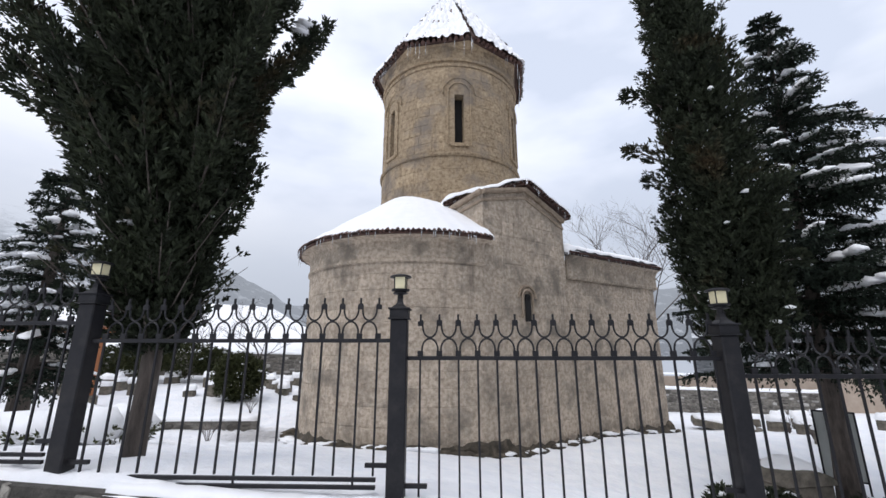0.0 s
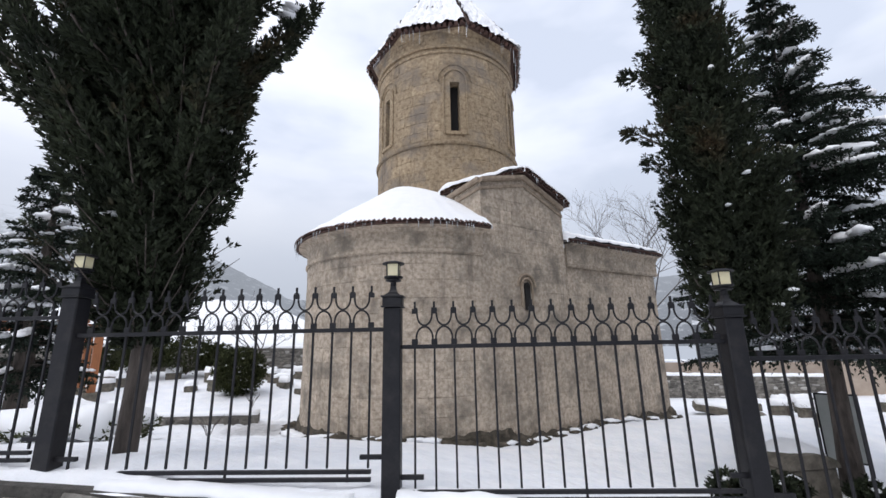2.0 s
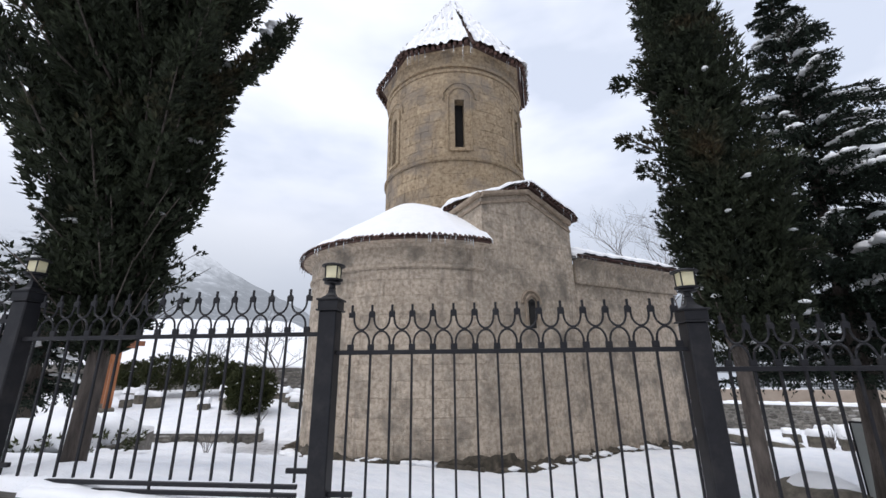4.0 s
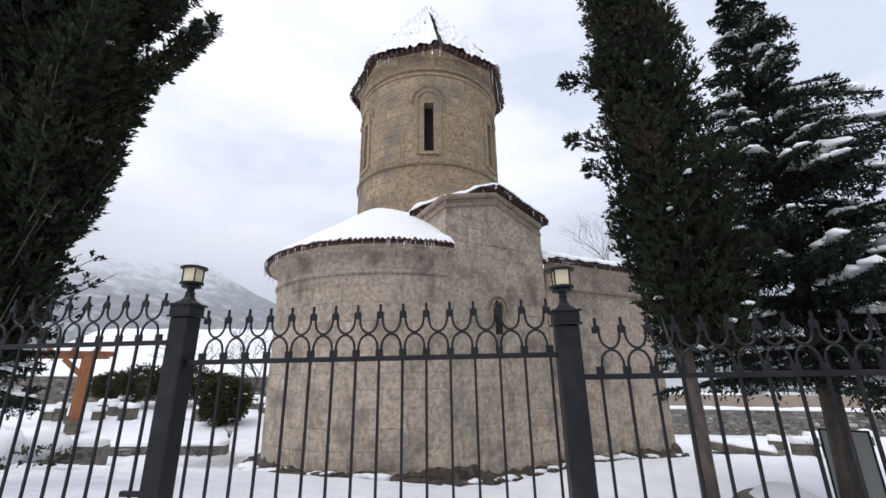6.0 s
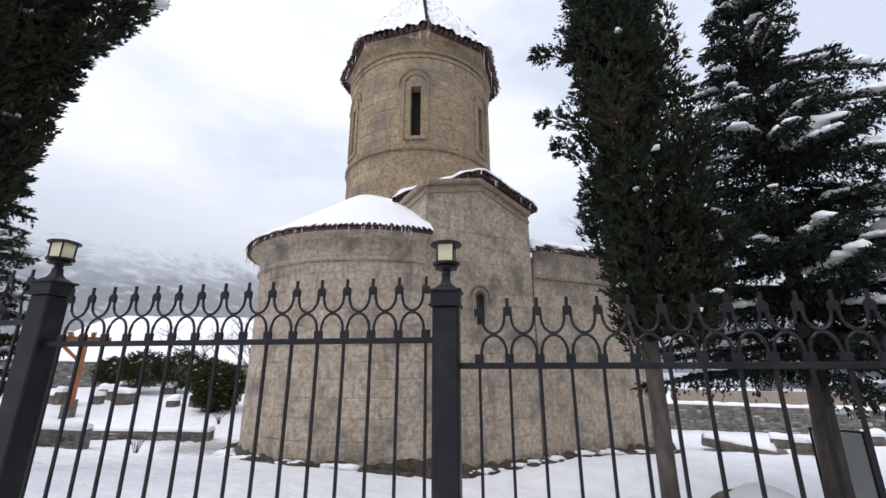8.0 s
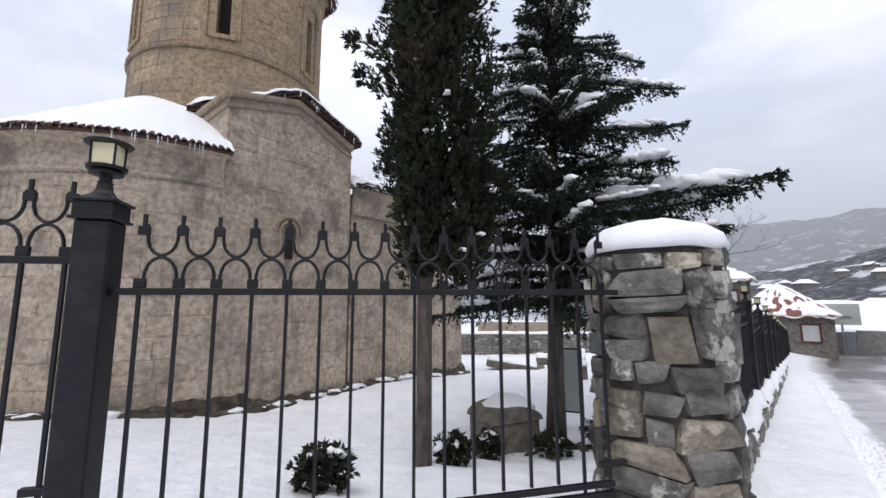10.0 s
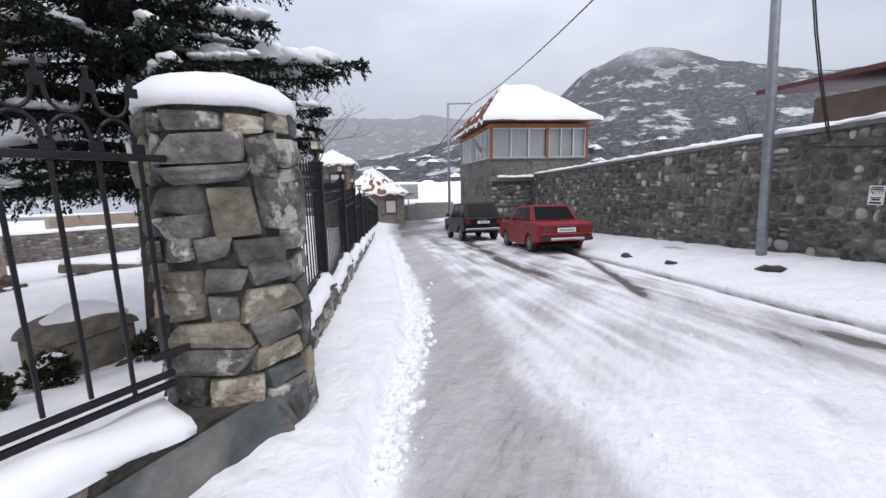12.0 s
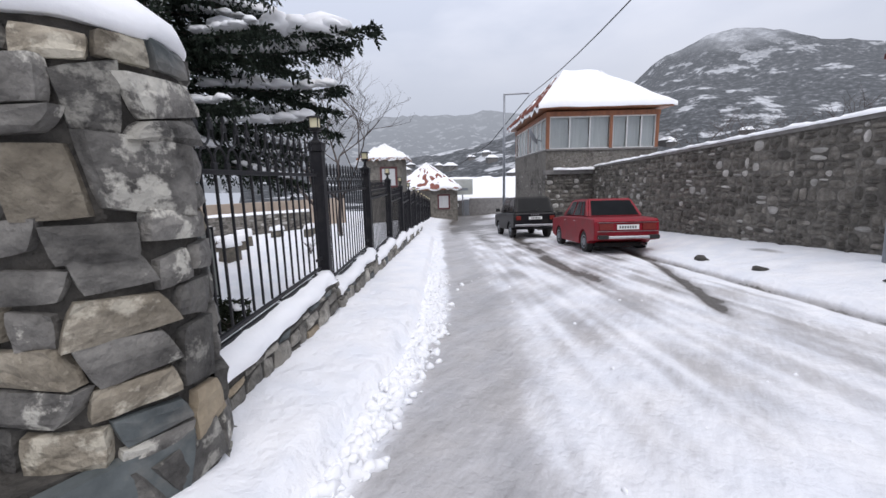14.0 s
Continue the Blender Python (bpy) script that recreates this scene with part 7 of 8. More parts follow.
# carved slabs lying behind the church corner
slabs = empty("stone_slab", Matrix.Translation((9.3, 14.6, gz(9.3, 14.6))) @ Matrix.Rotation(radians(-25), 4, "Z") @ Matrix.Rotation(radians(8), 4, "Y"), "flat carved stone slab half covered by snow", "slab")
part("slab", boxes((-1.0, 1.0, -0.45, 0.45, 0.0, 0.22), bevel=0.03), M_grave, slabs)
part("snow_cover", snow_strip(bmesh.new(), line((-0.95, 0.05, 0.21), (0.7, 0.05, 0.21), 0.15), 0.36, 0.12, 4), M_cap, slabs, smooth=True)

# pergola
pg = empty("pergola", Matrix.Translation((-13.3, 13.0, gz(-13.3, 13.0) + 0.1)) @ Matrix.Rotation(radians(48), 4, "Z"), "orange-brown timber pergola with flat beams", "pergola")
for x in (-1.6, 1.6):
    for y in (-1.2, 1.2):
        part("post", boxes((x - 0.11, x + 0.11, y - 0.11, y + 0.11, 0.25, 2.25), bevel=0.012), M_post, pg)
        part("footing", boxes((x - 0.2, x + 0.2, y - 0.2, y + 0.2, -0.2, 0.27), bevel=0.02), M_grave, pg)
        part("brace", box(bmesh.new(), -0.05, 0.05, -0.05, 0.05, -0.45, 0.45, 0.0, Matrix.Translation((x - 0.3 * (1 if x > 0 else -1), y, 1.9)) @ Matrix.Rotation(radians(45 if x < 0 else -45), 4, "Y")), M_post, pg)
for y in (-1.2, 1.2):
    part("beam", boxes((-2.3, 2.3, y - 0.07, y + 0.07, 2.25, 2.42), bevel=0.01), M_wood, pg)
for k in range(7):
    part("rafter", boxes((-1.8 + 0.6 * k - 0.05, -1.8 + 0.6 * k + 0.05, -1.7, 1.7, 2.42, 2.54), bevel=0.01), M_wood, pg)
    part("snow_cap", snow_strip(bmesh.new(), line((-1.8 + 0.6 * k, -1.65, 2.53), (-1.8 + 0.6 * k, 1.65, 2.53), 0.3), 0.07, 0.07, k), M_cap, pg, smooth=True)

# graveyard walls and kerbs


def plain_wall(name, p, q, h, z0, z1, mat, label, snow=0.16, t=0.35):
    th = empty(name, Matrix.Identity(4), label, "wall", kind="structure")
    d = (Vector(q) - Vector(p)).normalized()
    nn = Vector((-d.y, d.x)) * t
    bm = prism(bmesh.new(), [p, q, (q[0] + nn.x, q[1] + nn.y), (p[0] + nn.x, p[1] + nn.y)], min(z0, z1) - 0.8, [z0 + h, z1 + h, z1 + h, z0 + h])
    part("wall_core", bm, M_wallmortar, th)
    items = []
    L = (Vector(q) - Vector(p)).length

    def fc(u, v):
        c = Vector(p) + d * u
        return Matrix(((-d.x, d.y, 0, c.x), (-d.y, -d.x, 0, c.y), (0, 0, 1, v + (z1 - z0) * u / L), (0, 0, 0, 1)))

    for cell in rows_of_stones(0.1, L - 0.1, z0 - 0.2, z0 + h - 0.03, (0.12, 0.24), (0.2, 0.45), int(L * 7), 0.03):
        me, m = stone_at(fc, cell, 0.05)
        items.append((WALL_POOL[POOL.index(me)], m))
    joined("stone", items, th, [M_wallstone, M_wallpale])
    if snow:
        mid = [(p[0] + nn.x / 2, p[1] + nn.y / 2, z0 + h), (q[0] + nn.x / 2, q[1] + nn.y / 2, z1 + h)]
        part("wall_snow", snow_strip(bmesh.new(), line(mid[0], mid[1], 0.3), t * 0.55, snow, 3), M_cap, th, "snow along the wall top", smooth=True)
    return th


plain_wall("garden_wall", (-24.0, 17.5), (-3.0, 23.0), 1.45, 0.1, -0.4, None, "grey stone graveyard wall topped with snow")
plain_wall("garden_wall", (-3.0, 23.0), (9.5, 27.0), 1.6, -0.4, -2.5, None, "grey stone graveyard wall topped with snow")
plain_wall("garden_wall", (9.5, 27.0), (22.0, 24.5), 1.6, -2.5, -2.6, None, "grey stone graveyard wall topped with snow")
plain_wall("low_kerb", (-10.8, 8.4), (-6.9, 9.9), 0.42, gz(-10, 8.8), gz(-7, 9.9), None, "low stone kerb wall with snow", 0.12, 0.4)
plain_wall("low_kerb", (-9.0, 11.0), (-5.2, 11.9), 0.22, gz(-9, 11), gz(-5.2, 11.9), None, "low stone kerb wall with snow", 0.10, 0.3)
# beige rendered wall and big snow roof beyond
bm = prism(bmesh.new(), [(13.0, 28.5), (26.0, 25.5), (26.0, 26.0), (13.0, 29.0)], -4, -0.3)
tagged(mesh_ob("rendered_wall", bm, M_beige), "plain beige rendered wall beyond the yard", "wall", kind="structure")
barn = empty("barn", Matrix.Identity(4), "long low building with broad snow-covered roof", "house")
part("wall", prism(bmesh.new(), [(-28, 24), (-8.5, 29), (-10.5, 37), (-30, 32)], -2, 1.3), M_concrete, barn)
c = [Vector((-28.6, 23.3, 1.25)), Vector((-7.6, 28.6, 1.25)), Vector((-14.5, 32.0, 4.6)), Vector((-27.0, 28.6, 4.6))]
bm = bmesh.new()
cc = [bm.verts.new(p - Vector((0, 0, 0.05))) for p in c] + [bm.verts.new((-9.8, 37.6, 1.2)), bm.verts.new((-30.8, 32.4, 1.2))]
for f in ((0, 1, 2, 3), (1, 4, 2), (4, 5, 3, 2), (5, 0, 3)):
    bm.faces.new([cc[k] for k in f])
part("roof", bm, M_tile, barn)
part("roof_snow", snow_face((c[0], c[1], c[2], c[3]), "roof_snow", 0.25), M_cap, barn, smooth=True)
part("roof_snow", snow_face((c[1], Vector((-9.8, 37.6, 1.2)), c[2], c[2]), "roof_snow", 0.25), M_cap, barn, smooth=True)
# snowed-over low shrub near the fence
sh = empty("snowy_shrub", Matrix.Identity(4), "low shrub bowed under a thick mound of snow", "bush")
mx_, my_ = -5.2, 6.3
mz = gz(mx_, my_)
lump_mesh("snow_mound", [((mx_ + r.uniform(-0.5, 0.5), my_ + r.uniform(-0.35, 0.35), mz + 0.28), (1, 0.3), r.uniform(0.3, 0.45)) for _ in range(6)], M_cap, sh, 8, 0.7, 0.6, 1.2)
needles("foliage", [((mx_ + 0.85 * math.cos(t) + r.uniform(-0.15, 0.15), my_ + 0.6 * math.sin(t) + r.uniform(-0.1, 0.1), mz + r.uniform(0.0, 0.28)), (math.cos(t), math.sin(t), 0.5), 0.1, 0.08) for t in [r.uniform(0, 6.28) for _ in range(110)]], M_box, sh, per=9, spread=1.0, width=0.014, seed=4)
# dry stems in the snow
for k, (x, y) in enumerate(((-5.2, 9.6), (-6.3, 13.8), (-4.6, 14.4), (9.8, 11.8), (11.5, 10.6), (10.4, 13.4))):
    th = empty("dry_shrub", Matrix.Identity(4), "small leafless shrub sticking out of snow", "bush", "dry shrubs")
    bm = bmesh.new()
    z = gz(x, y)
    for q in range(16):
        t, L = r.uniform(0, 6.28), r.uniform(0.25, 0.5)
        tube(bm, [(x, y, z - 0.05), (x + 0.25 * L * math.cos(t), y + 0.25 * L * math.sin(t), z + 0.6 * L), (x + 0.6 * L * math.cos(t + 0.2), y + 0.6 * L * math.sin(t + 0.2), z + L)], [0.008, 0.006, 0.003], 4, False)
    part("stem_frame", bm, M_twig, th)["kind"] = "stuff"
# snow clods along the ploughed edge
spots = []
for k in range(1500):
    a = r.uniform(-0.4, 6.0) if k < 1200 else r.uniform(-0.4, 14)
    e0 = float(berm_edge(a)) - 0.04 - abs(r.gauss(0, 0.13)) * (0.7 + 0.4 * min(1, max(0, a) / 3))
    x, y = ab(a, e0)
    spots.append(((x, y, gz(x, y) + 0.005), (r.random() - 0.5, r.random() - 0.5), r.choice((0.010, 0.013, 0.016, 0.022, 0.03, 0.042))))
for k in range(90):
    x, y = ab(r.uniform(-2, 12), r.uniform(-5.5, -1.2))
    spots.append(((x, y, gz(x, y)), (r.random() - 0.5, r.random() - 0.5), r.choice((0.008, 0.012, 0.018))))
cl = lump_mesh("snow_clods", spots, M_cap, None, 12, 0.9, 0.6, 1.1)
tagged(cl, "crumbled snow clods along the ploughed road edge", "snow", kind="stuff")
# stones poking out of the right bank
for a_, b_, s_ in ((3.4, -6.9, 0.16), (5.2, -6.5, 0.12), (6.6, -6.4, 0.15)):
    x, y = ab(a_, b_)
    st = lump_mesh("rock", [((x, y, gz(x, y)), (0.8, 0.4), s_)], M_rubblemortar, None, int(a_ * 10), 0.55, 0.4, 1.5)
    st["kind"] = ""
    tagged(st, "dark rock showing through the roadside snow", "rock", "roadside rocks")


# ---------------- far end of the road ----------------
def far_house(name, a, b, w, d, h, zr, label, snow=0.7, turn=0.0):
    x, y = ab(a, b)
    z = road_z(a) - 0.3
    th = empty("house", Matrix.Translation((x, y, z)) @ TURN @ Matrix.Rotation(turn, 4, "Z"), label, "house")
    part("wall", boxes((0, d, 0, w, 0, h)), M_house, th)
    e = 0.35
    p = [Vector((-e, -e, h)), Vector((-e, w + e, h)), Vector((d + e, w + e, h)), Vector((d + e, -e, h)), Vector((d * 0.35, w / 2, h + zr)), Vector((d * 0.65, w / 2, h + zr))]
    bm = bmesh.new()
    v = [bm.verts.new(q) for q in p]
    for f in ((1, 0, 4), (0, 3, 5, 4), (3, 2, 5), (2, 1, 4, 5), (0, 1, 2, 3)):
        bm.faces.new([v[k] for k in f])
    part("roof", bm, M_redtile, th, "red tile roof")
    part("roof_snow", snow_face((p[1], p[0], p[4], p[4]), "s", 0.14, 26, 18, 0.36 * (1 - snow), a), M_cap, th, smooth=True)
    part("roof_snow", snow_face((p[0], p[3], p[5], p[4]), "s", 0.14, 26, 18, 0.36 * (1 - snow), b), M_cap, th, smooth=True)
    part("eave_board", boxes((-e, d + e, -e, -e + 0.1, h - 0.12, h), (-e, -e + 0.1, -e, w + e, h - 0.12, h)), M_wood, th)
    win = part("window", boxes((-0.04, 0.02, w * 0.12, w * 0.12 + 1.0, h - 1.7, h - 0.5)), M_maroon, th, "red-framed window")
    part("pane", boxes((-0.06, -0.035, w * 0.12 + 0.12, w * 0.12 + 0.88, h - 1.58, h - 0.62)), M_curtain, win)
    return th


far_house("house", 31.5, -2.2, 5.2, 7.0, 2.9, 2.1, "stone cottage with red roof half under snow", 0.45)
far_house("house", 22.6, 1.3, 2.2, 3.0, 4.5, 0.8, "narrow stone outbuilding with snowy red roof", 0.6)
gate_x, gate_y = ab(40.0, 0)
gate = empty("yard_wall", Matrix.Translation((*ab(39.0, -7.5), road_z(39) - 0.3)) @ TURN, "grey concrete yard wall with metal gate post", "wall", kind="structure")
part("wall_panel", boxes((0, 0.25, 0, 3.9, 0, 2.0)), M_concrete, gate)
part("gate_leaf", boxes((0.05, 0.15, 4.5, 6.8, 0, 1.75)), M_concrete, gate)
part("gate_post", boxes((-0.05, 0.25, 3.95, 4.45, 0, 1.9)), M_galv, gate)
part("name_sign", boxes((-0.03, 0.04, 5.0, 6.1, 1.15, 1.5)), M_white, gate, "small pale sign")
bb = empty("billboard", Matrix.Translation((*ab(38.6, -2.9), road_z(39))) @ TURN, "pale grey notice board on a post", "sign")
part("post", boxes((-0.06, 0.06, -0.06, 0.06, -0.3, 2.2)), M_galv, bb)
part("panel", boxes((-0.08, 0.0, -1.0, 1.0, 2.1, 3.6)), M_paleboard, bb)
part("picture_bar", boxes((-0.085, -0.08, -0.55, 0.5, 2.5, 2.75)), M_galv, bb)
sr = empty("long_house", Matrix.Translation((*ab(44, -13), road_z(44) - 0.6)) @ TURN, "low house with broad white snow roof", "house")
part("wall", boxes((0, 7, 0, 15, 0, 2.3)), M_concrete, sr)
pp = [Vector((-0.5, 15.5, 2.2)), Vector((-0.5, -0.5, 2.2)), Vector((3.5, 1.0, 4.4)), Vector((3.5, 13.5, 4.4))]
part("roof_snow", snow_face((pp[0], pp[1], pp[2], pp[3]), "s", 0.25), M_cap, sr, smooth=True)
part("gable", prism(bmesh.new(), [(-0.4, 11.2), (0.0, 11.2), (0.0, 15.2), (-0.4, 15.2)], 1.9, [1.95, 1.95, 3.1, 3.1]), M_maroon, sr, "dark red sheet gable")
part("roof", boxes((3.4, 7.4, -0.5, 15.5, 2.2, 2.4)), M_tile, sr)

# ---------------- hills ----------------
def hill_material(cloud, haze_glow):
    """Snow-patched woods with haze painted as glow, dissolving into cloud between two height ratios."""
    m = bpy.data.materials.new("hazed_snowy_hillside")
    m.use_nodes = True
    n, l = m.node_tree.nodes, m.node_tree.links
    b = n["Principled BSDF"]
    geo = n.new("ShaderNodeNewGeometry")
    mp = n.new("ShaderNodeMapping"); mp.inputs["Scale"].default_value = (1, 1, 1.6)
    l.new(geo.outputs["Position"], mp.inputs["Vector"])
    t1 = n.new("ShaderNodeTexNoise"); t1.inputs["Scale"].default_value = 0.30; t1.inputs["Detail"].default_value = 10; t1.inputs["Roughness"].default_value = 0.72
    t2 = n.new("ShaderNodeTexNoise"); t2.inputs["Scale"].default_value = 0.05; t2.inputs["Detail"].default_value = 8; t2.inputs["Roughness"].default_value = 0.62
    l.new(mp.outputs["Vector"], t1.inputs["Vector"]); l.new(mp.outputs["Vector"], t2.inputs["Vector"])
    r1 = ramp(n, [(0.38, (0.022, 0.026, 0.028)), (0.54, (0.075, 0.078, 0.082)), (0.70, (0.30, 0.31, 0.33))])
    l.new(t1.outputs["Fac"], r1.inputs["Fac"])
    r2 = ramp(n, [(0.555, (0, 0, 0)), (0.60, (1, 1, 1))])
    l.new(t2.outputs["Fac"], r2.inputs["Fac"])
    mx = n.new("ShaderNodeMixRGB"); mx.inputs["Color2"].default_value = (0.95, 0.97, 1.0, 1)
    mk = n.new("ShaderNodeMath"); mk.operation = "MULTIPLY"; l.new(r2.outputs["Color"], mk.inputs[0]); l.new(t1.outputs["Fac"], mk.inputs[1])
    l.new(mk.outputs[0], mx.inputs["Fac"]); l.new(r1.outputs["Color"], mx.inputs["Color1"])
    l.new(mx.outputs["Color"], b.inputs["Base Color"])
    b.inputs["Roughness"].default_value = 1.0; b.inputs["Specular IOR Level"].default_value = 0.0
    # aerial haze painted into the material as blue-grey emission
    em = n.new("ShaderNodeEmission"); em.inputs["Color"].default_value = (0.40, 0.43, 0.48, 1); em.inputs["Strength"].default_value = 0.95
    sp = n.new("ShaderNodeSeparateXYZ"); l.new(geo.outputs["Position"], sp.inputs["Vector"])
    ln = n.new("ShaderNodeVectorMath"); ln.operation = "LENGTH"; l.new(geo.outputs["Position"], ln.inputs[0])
    dv = n.new("ShaderNodeMath"); dv.operation = "DIVIDE"; l.new(sp.outputs["Z"], dv.inputs[0]); l.new(ln.outputs["Value"], dv.inputs[1])
    cl1 = n.new("ShaderNodeMapRange"); cl1.interpolation_type = "SMOOTHSTEP"; cl1.inputs["From Min"].default_value = cloud[0]; cl1.inputs["From Max"].default_value = cloud[1]
    nz = n.new("ShaderNodeMath"); nz.operation = "MULTIPLY_ADD"; nz.inputs[1].default_value = 0.14; l.new(t2.outputs["Fac"], nz.inputs[0]); l.new(dv.outputs[0], nz.inputs[2])
    sb = n.new("ShaderNodeMath"); sb.operation = "SUBTRACT"; sb.inputs[1].default_value = 0.07; l.new(nz.outputs[0], sb.inputs[0])
    l.new(sb.outputs[0], cl1.inputs["Value"])
    # share of the painted haze grows with distance
    hz_ = n.new("ShaderNodeMapRange"); hz_.inputs["From Min"].default_value = 120; hz_.inputs["From Max"].default_value = 1100; hz_.inputs["To Min"].default_value = haze_glow; hz_.inputs["To Max"].default_value = 0.92
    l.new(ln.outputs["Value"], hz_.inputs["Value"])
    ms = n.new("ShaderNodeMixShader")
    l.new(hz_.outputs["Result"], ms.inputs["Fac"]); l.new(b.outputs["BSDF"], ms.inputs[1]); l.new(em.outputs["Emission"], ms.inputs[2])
    tr = n.new("ShaderNodeBsdfTransparent")
    mt = n.new("ShaderNodeMixShader")
    l.new(cl1.outputs["Result"], mt.inputs["Fac"]); l.new(ms.outputs["Shader"], mt.inputs[1]); l.new(tr.outputs["BSDF"], mt.inputs[2])
    l.new(mt.outputs["Shader"], n["Material Output"].inputs["Surface"])
    return m


def hill(name, az0, az1, knots, d0, d1, low, label, seed, rough=0.06, cloud=(0.19, 0.27), haze_glow=0.08):
    """A hillside seen between two bearings; knots give the ridge's height angle by bearing."""
    na, nd = 150, 46
    az = np.linspace(az0, az1, na)
    ks = np.array(knots, float)
    el = np.interp(az, ks[:, 0], ks[:, 1])
    V = []
    for j in range(nd):
        t = j / (nd - 1)
        d = d0 + (d1 - d0) * t
        for i in range(na):
            a = math.radians(az[i])
            x, y = d * math.sin(a), d * math.cos(a)
            nzv = noise.fractal(Vector((x * 0.012 + seed, y * 0.012, seed)), 1.0, 2.0, 6)
            e = low + (el[i] - low) * min(1.0, t * 1.15) ** 0.85
            h = d * math.tan(math.radians(e)) * (1 - 0.15 * max(0, t - 0.87) * 8) + nzv * d * rough * 0.5 * (0.25 + t)
            V.append((x, y, h))
    F = [(j * na + i, j * na + i + 1, (j + 1) * na + i + 1, (j + 1) * na + i) for j in range(nd - 1) for i in range(na - 1)]
    ob = raw(name, V, F, hill_material(cloud, haze_glow), None, True)
    return tagged(ob, label, "mountain", kind="structure")


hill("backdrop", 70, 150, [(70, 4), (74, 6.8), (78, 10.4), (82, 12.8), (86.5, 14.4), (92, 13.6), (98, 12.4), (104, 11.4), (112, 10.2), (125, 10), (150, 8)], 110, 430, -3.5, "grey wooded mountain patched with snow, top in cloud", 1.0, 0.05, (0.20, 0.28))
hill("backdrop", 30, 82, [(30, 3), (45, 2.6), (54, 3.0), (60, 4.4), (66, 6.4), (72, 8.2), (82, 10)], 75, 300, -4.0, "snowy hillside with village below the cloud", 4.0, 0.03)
hill("backdrop", -5, 85, [(-5, 5), (30, 8), (60, 8.5), (85, 9)], 650, 1150, -1.0, "distant slope under painted blue-grey haze, fading into cloud", 7.0, 0.03)
hill("backdrop", -95, 8, [(-95, 20), (-60, 20), (-48, 18), (-40, 15.5), (-34, 12.0), (-29, 9.2), (-22.5, 6.0), (-16, 4.2), (-8, 3.0), (8, 2.6)], 420, 900, -2.0, "mountain shoulder under painted blue-grey haze, fading into cloud", 9.0, 0.025, (0.13, 0.235), 0.55)

# village houses on the far slopes
vil = empty("village_house", Matrix.Identity(4), "tiny far village house with snow-covered roof", "house", "village houses")
part("wall", boxes((-3, 3, -2.5, 2.5, -2, 2.6)), M_concrete, vil)
bm = bmesh.new()
v = [bm.verts.new(p) for p in ((-3.5, -3, 2.5), (3.5, -3, 2.5), (3.5, 3, 2.5), (-3.5, 3, 2.5), (-1.8, 0, 4.3), (1.8, 0, 4.3))]
for f in ((0, 1, 5, 4), (1, 2, 5), (2, 3, 4, 5), (3, 0, 4), (3, 2, 1, 0)):
    bm.faces.new([v[k] for k in f])
part("roof_snow", bm, M_cap, vil)
for yy in (-2.52,):
    for xx in (-1.6, 1.2):
        part("window", boxes((xx - 0.4, xx + 0.4, yy - 0.02, yy, 0.5, 1.6)), M_dark, vil)
dg = bpy.context.evaluated_depsgraph_get()
slopes = [o for o in bpy.data.objects if o.name.startswith("backdrop")][:2]
rv = random.Random(5)
first_v, count = True, 0
while count < 64:
    az = rv.uniform(50, 84) if count < 40 else rv.uniform(84, 112)
    d = rv.uniform(85, 230) if count < 40 else rv.uniform(130, 260)
    x, y = d * math.sin(math.radians(az)), d * math.cos(math.radians(az))
    zs = []
    for o in slopes:
        hit, loc, *_ = o.ray_cast(Vector((x, y, 300)), Vector((0, 0, -1)))
        if hit:
            zs.append(loc.z)
    count += 1
    if not zs or max(zs) / d > 0.085:
        continue
    m = Matrix.Translation((x, y, max(zs))) @ Matrix.Rotation(rv.uniform(0, 3.1), 4, "Z") @ Matrix.Scale(rv.uniform(0.55, 0.95), 4)
    if first_v:
        vil.matrix_world = m
        first_v = False
    else:
        copy_thing(vil, m @ Matrix.Identity(4))


# ---------------- ashlar blocks of the church ----------------
def ashlar(place, u0, u1, v0, v1, hr, wr, seed, parent, keep, limit=300, mat=None):
    """Courses of squared blocks, each a few millimetres proud of the wall."""
    r = random.Random(seed)
    v, made = v0, 0
    while v < v1 - 0.05:
        h = min(r.uniform(*hr), v1 - v)
        if v1 - v - h < 0.12:
            h = v1 - v
        u = u0 - r.uniform(0, wr[1])
        while u < u1:
            w = r.uniform(*wr)
            a, c = max(u, u0), min(u + w, u1)
            u += w
            if c - a < 0.12 or not keep((a + c) / 2, v + h / 2, (c - a) / 2, h / 2) or r.random() < 0.10 or made >= limit:
                continue
            made += 1
            d = r.uniform(0.004, 0.011)
            g = r.uniform(0.004, 0.009)
            n = 3
            vs, fs = [], []
            for ins, dd in ((g, -0.01), (g + 0.004, d * 0.6), (g + 0.018, d)):
                ring = []
                for k in range(n + 1):
                    ring.append((a + ins + (c - a - 2 * ins) * k / n, v + ins))
                for k in range(n + 1):
                    ring.append((c - ins - (c - a - 2 * ins) * k / n, v + h - ins))
                for q, (uu, zz) in enumerate(ring):
                    j = 0.006 * noise.noise(Vector((uu * 5, zz * 5, seed)))
                    vs.append(place(uu + j, zz + j, dd))
            m = 2 * (n + 1)
            for t in (0, 1):
                for k in range(m):
                    fs.append((t * m + k, t * m + (k + 1) % m, (t + 1) * m + (k + 1) % m, (t + 1) * m + k))
            for k in range(n):
                fs.append((2 * m + k, 2 * m + k + 1, 2 * m + m - 2 - k, 2 * m + m - 1 - k))
            raw("block", vs, fs, mat or M_church, parent)
        v += h


named = {o.name: o for o in church.children}


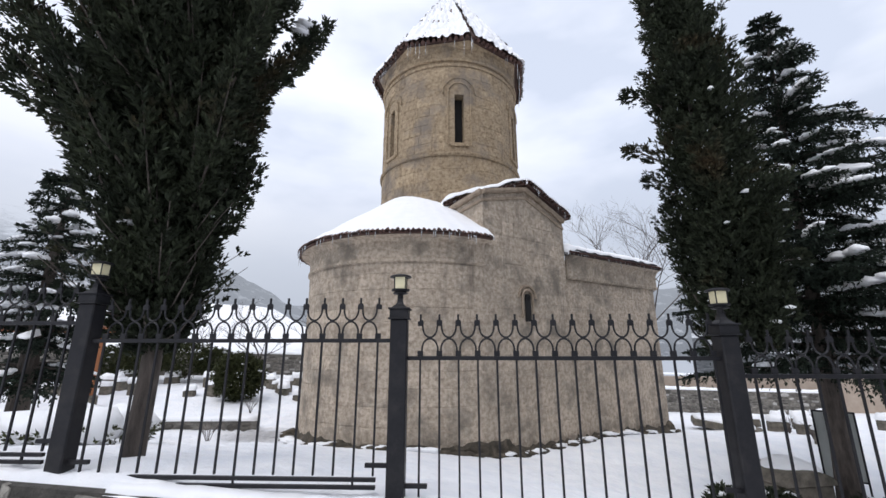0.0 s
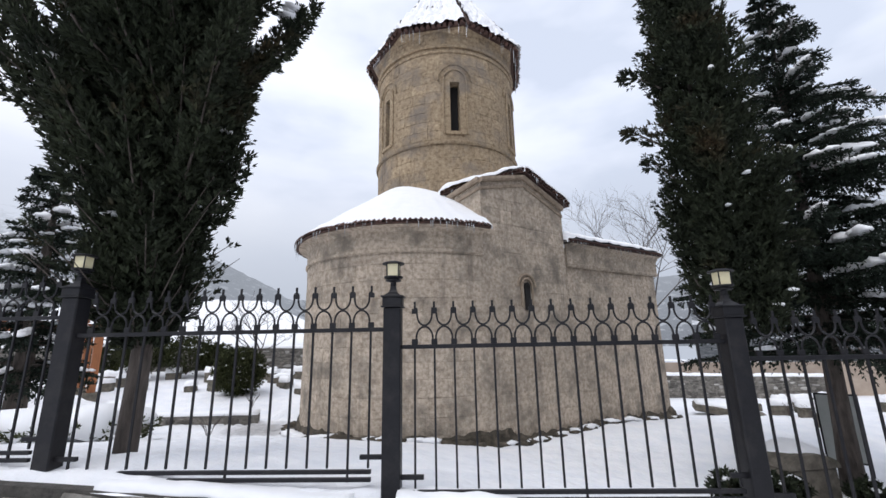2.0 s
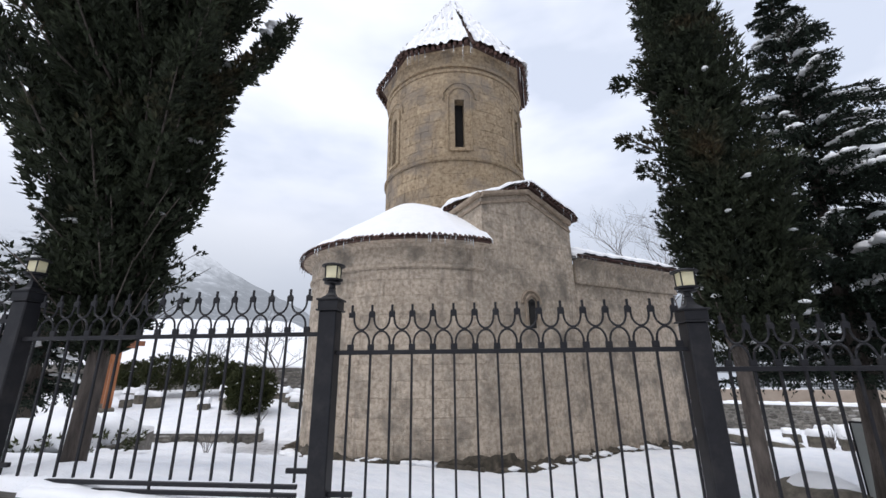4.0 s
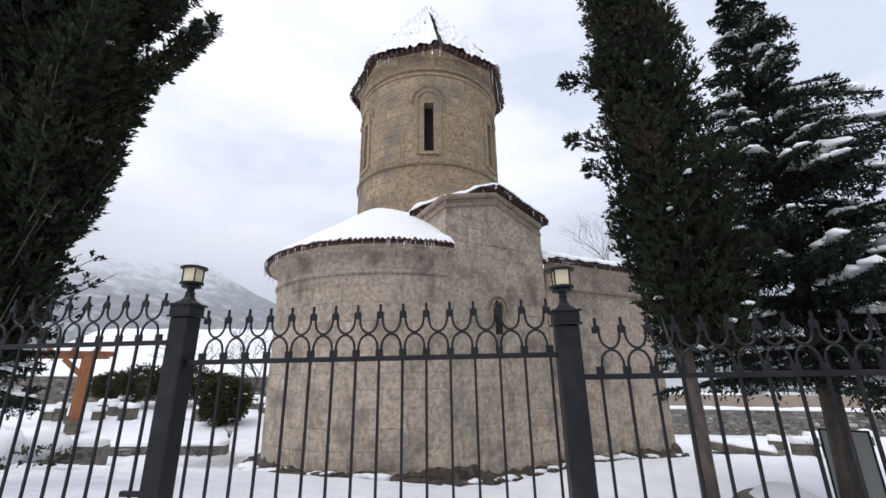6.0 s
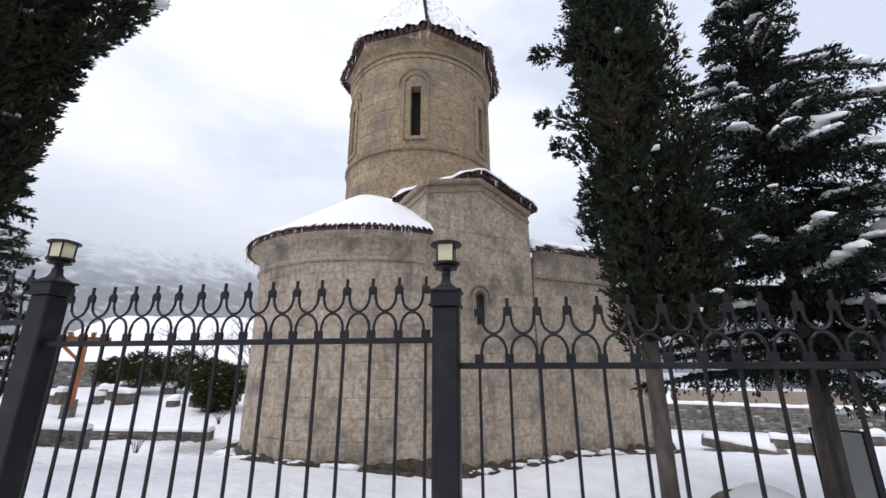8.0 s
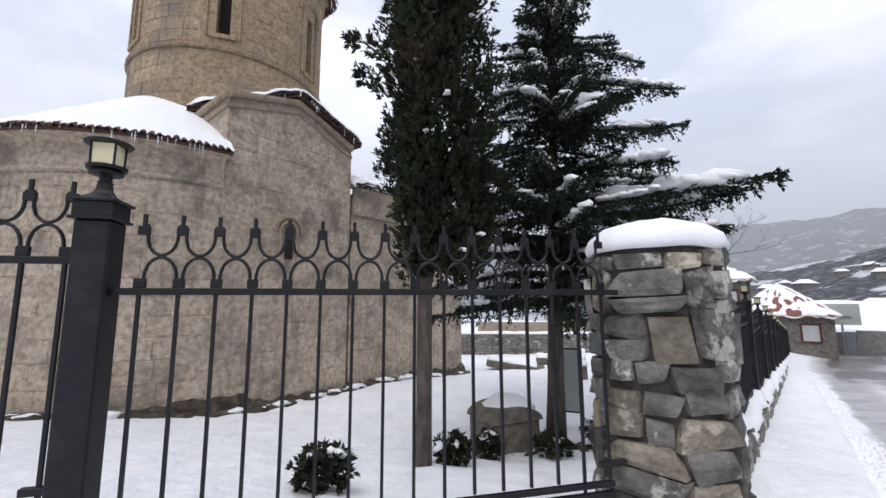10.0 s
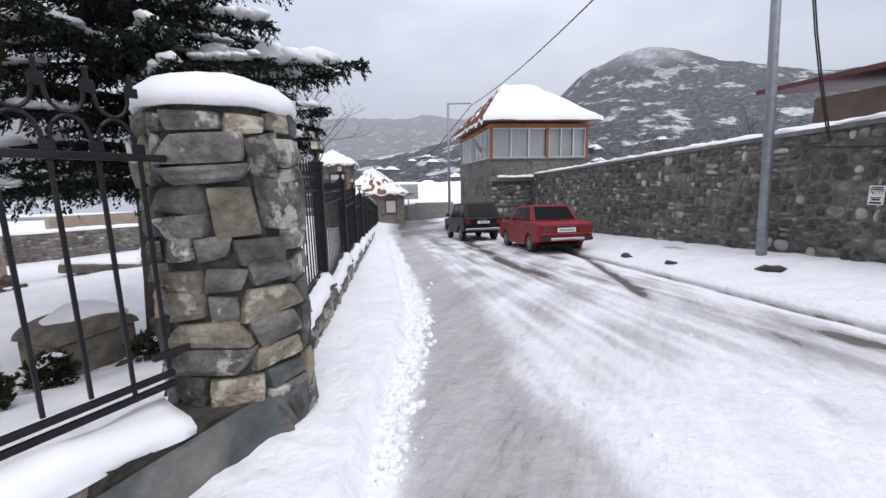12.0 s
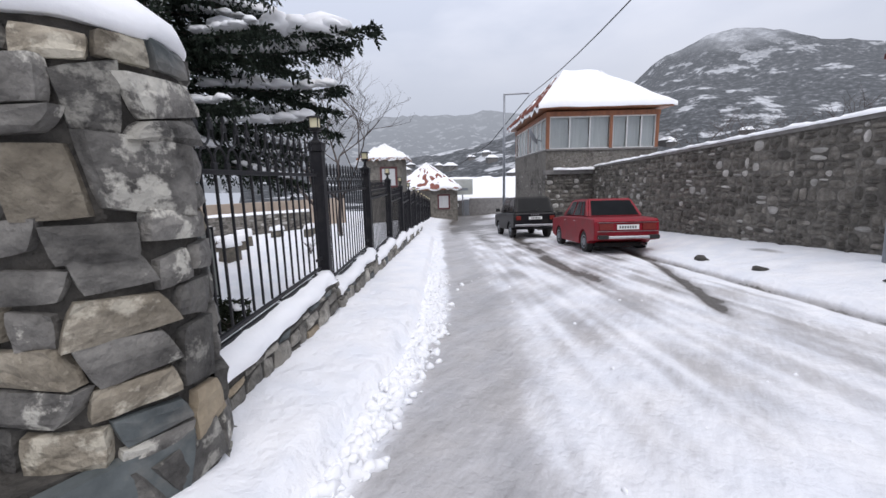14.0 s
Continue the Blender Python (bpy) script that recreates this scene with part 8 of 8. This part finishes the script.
def on_round(c, r0):
    def f(u, v, d):
        t = u / r0
        return (c.x + (r0 + d) * math.cos(t), c.y + (r0 + d) * math.sin(t), v)
    return f


ashlar(on_round(AC, AR - 0.01), radians(-205) * AR, radians(-55.5) * AR, -0.5, 3.36, (0.26, 0.42), (0.4, 0.8), 11, named["apse_wall"], lambda u, v, w, h: True)


def clear_of_windows(u, v, w, h):
    for a, hh, z0, z1 in WIN:
        if abs(u - (a if a < 0 else a - math.tau) * DR) < w + hh * DR + 0.27 and z0 - 0.2 < v + h and v - h < z1 + 0.35:
            return False
    return True


ashlar(on_round(DC, DR), radians(-190) * DR, radians(10) * DR, 5.2, 6.90, (0.26, 0.38), (0.32, 0.6), 12, named["drum_wall"], lambda u, v, w, h: True, 90, M_drum)
ashlar(on_round(DC, DR), radians(-190) * DR, radians(10) * DR, 7.06, 9.92, (0.26, 0.38), (0.32, 0.6), 13, named["drum_wall"], clear_of_windows, 160, M_drum)
ashlar(on_round(DC, DR), radians(-190) * DR, radians(10) * DR, 10.22, 10.74, (0.25, 0.28), (0.3, 0.55), 14, named["drum_wall"], lambda u, v, w, h: True, 60, M_drum)


def on_flat(p, t, nn):
    def f(u, v, d):
        return (p[0] + t.x * u + nn.x * d, p[1] + t.y * u + nn.y * d, v)
    return f


tJ = (Vector(K) - Vector(J)); LJ = tJ.length; tJ.normalize()
tR = (Vector(R) - Vector(K)); LR = tR.length; tR.normalize()
tC = (Vector(C) - Vector(R)); LC = tC.length; tC.normalize()
npos = (NP - Vector(J)).dot(tJ)
ashlar(on_flat(J, tJ, Vector((tJ.y, -tJ.x))), 0.05, LJ, -0.68, 5.05, (0.26, 0.42), (0.4, 0.8), 21, named["transept_wall"], lambda u, v, w, h: v + h < 5.02 + 0.30 * u and not (abs(u - npos) < w + 0.33 and 2.0 < v + h and v - h < 3.1))
ashlar(on_flat(K, tR, Vector((tR.y, -tR.x))), 0.0, LR, -0.72, 5.40, (0.26, 0.42), (0.4, 0.8), 22, named["transept_wall"], lambda u, v, w, h: v + h < 5.42 - 0.43 * u and not (u - w < 0.3 and 2.0 < v + h and v - h < 3.1))
pN = (R[0] + 0.05 + 0.0, R[1] + 0.20)
tN = Vector((C[0] - 0.05 - pN[0], C[1] + 0.05 - pN[1])); LN = tN.length; tN.normalize()
ashlar(on_flat(pN, tN, Vector((tN.y, -tN.x))), 0.02, LN, -0.80, 3.40, (0.26, 0.42), (0.4, 0.9), 23, named["nave_wall"], lambda u, v, w, h: True)
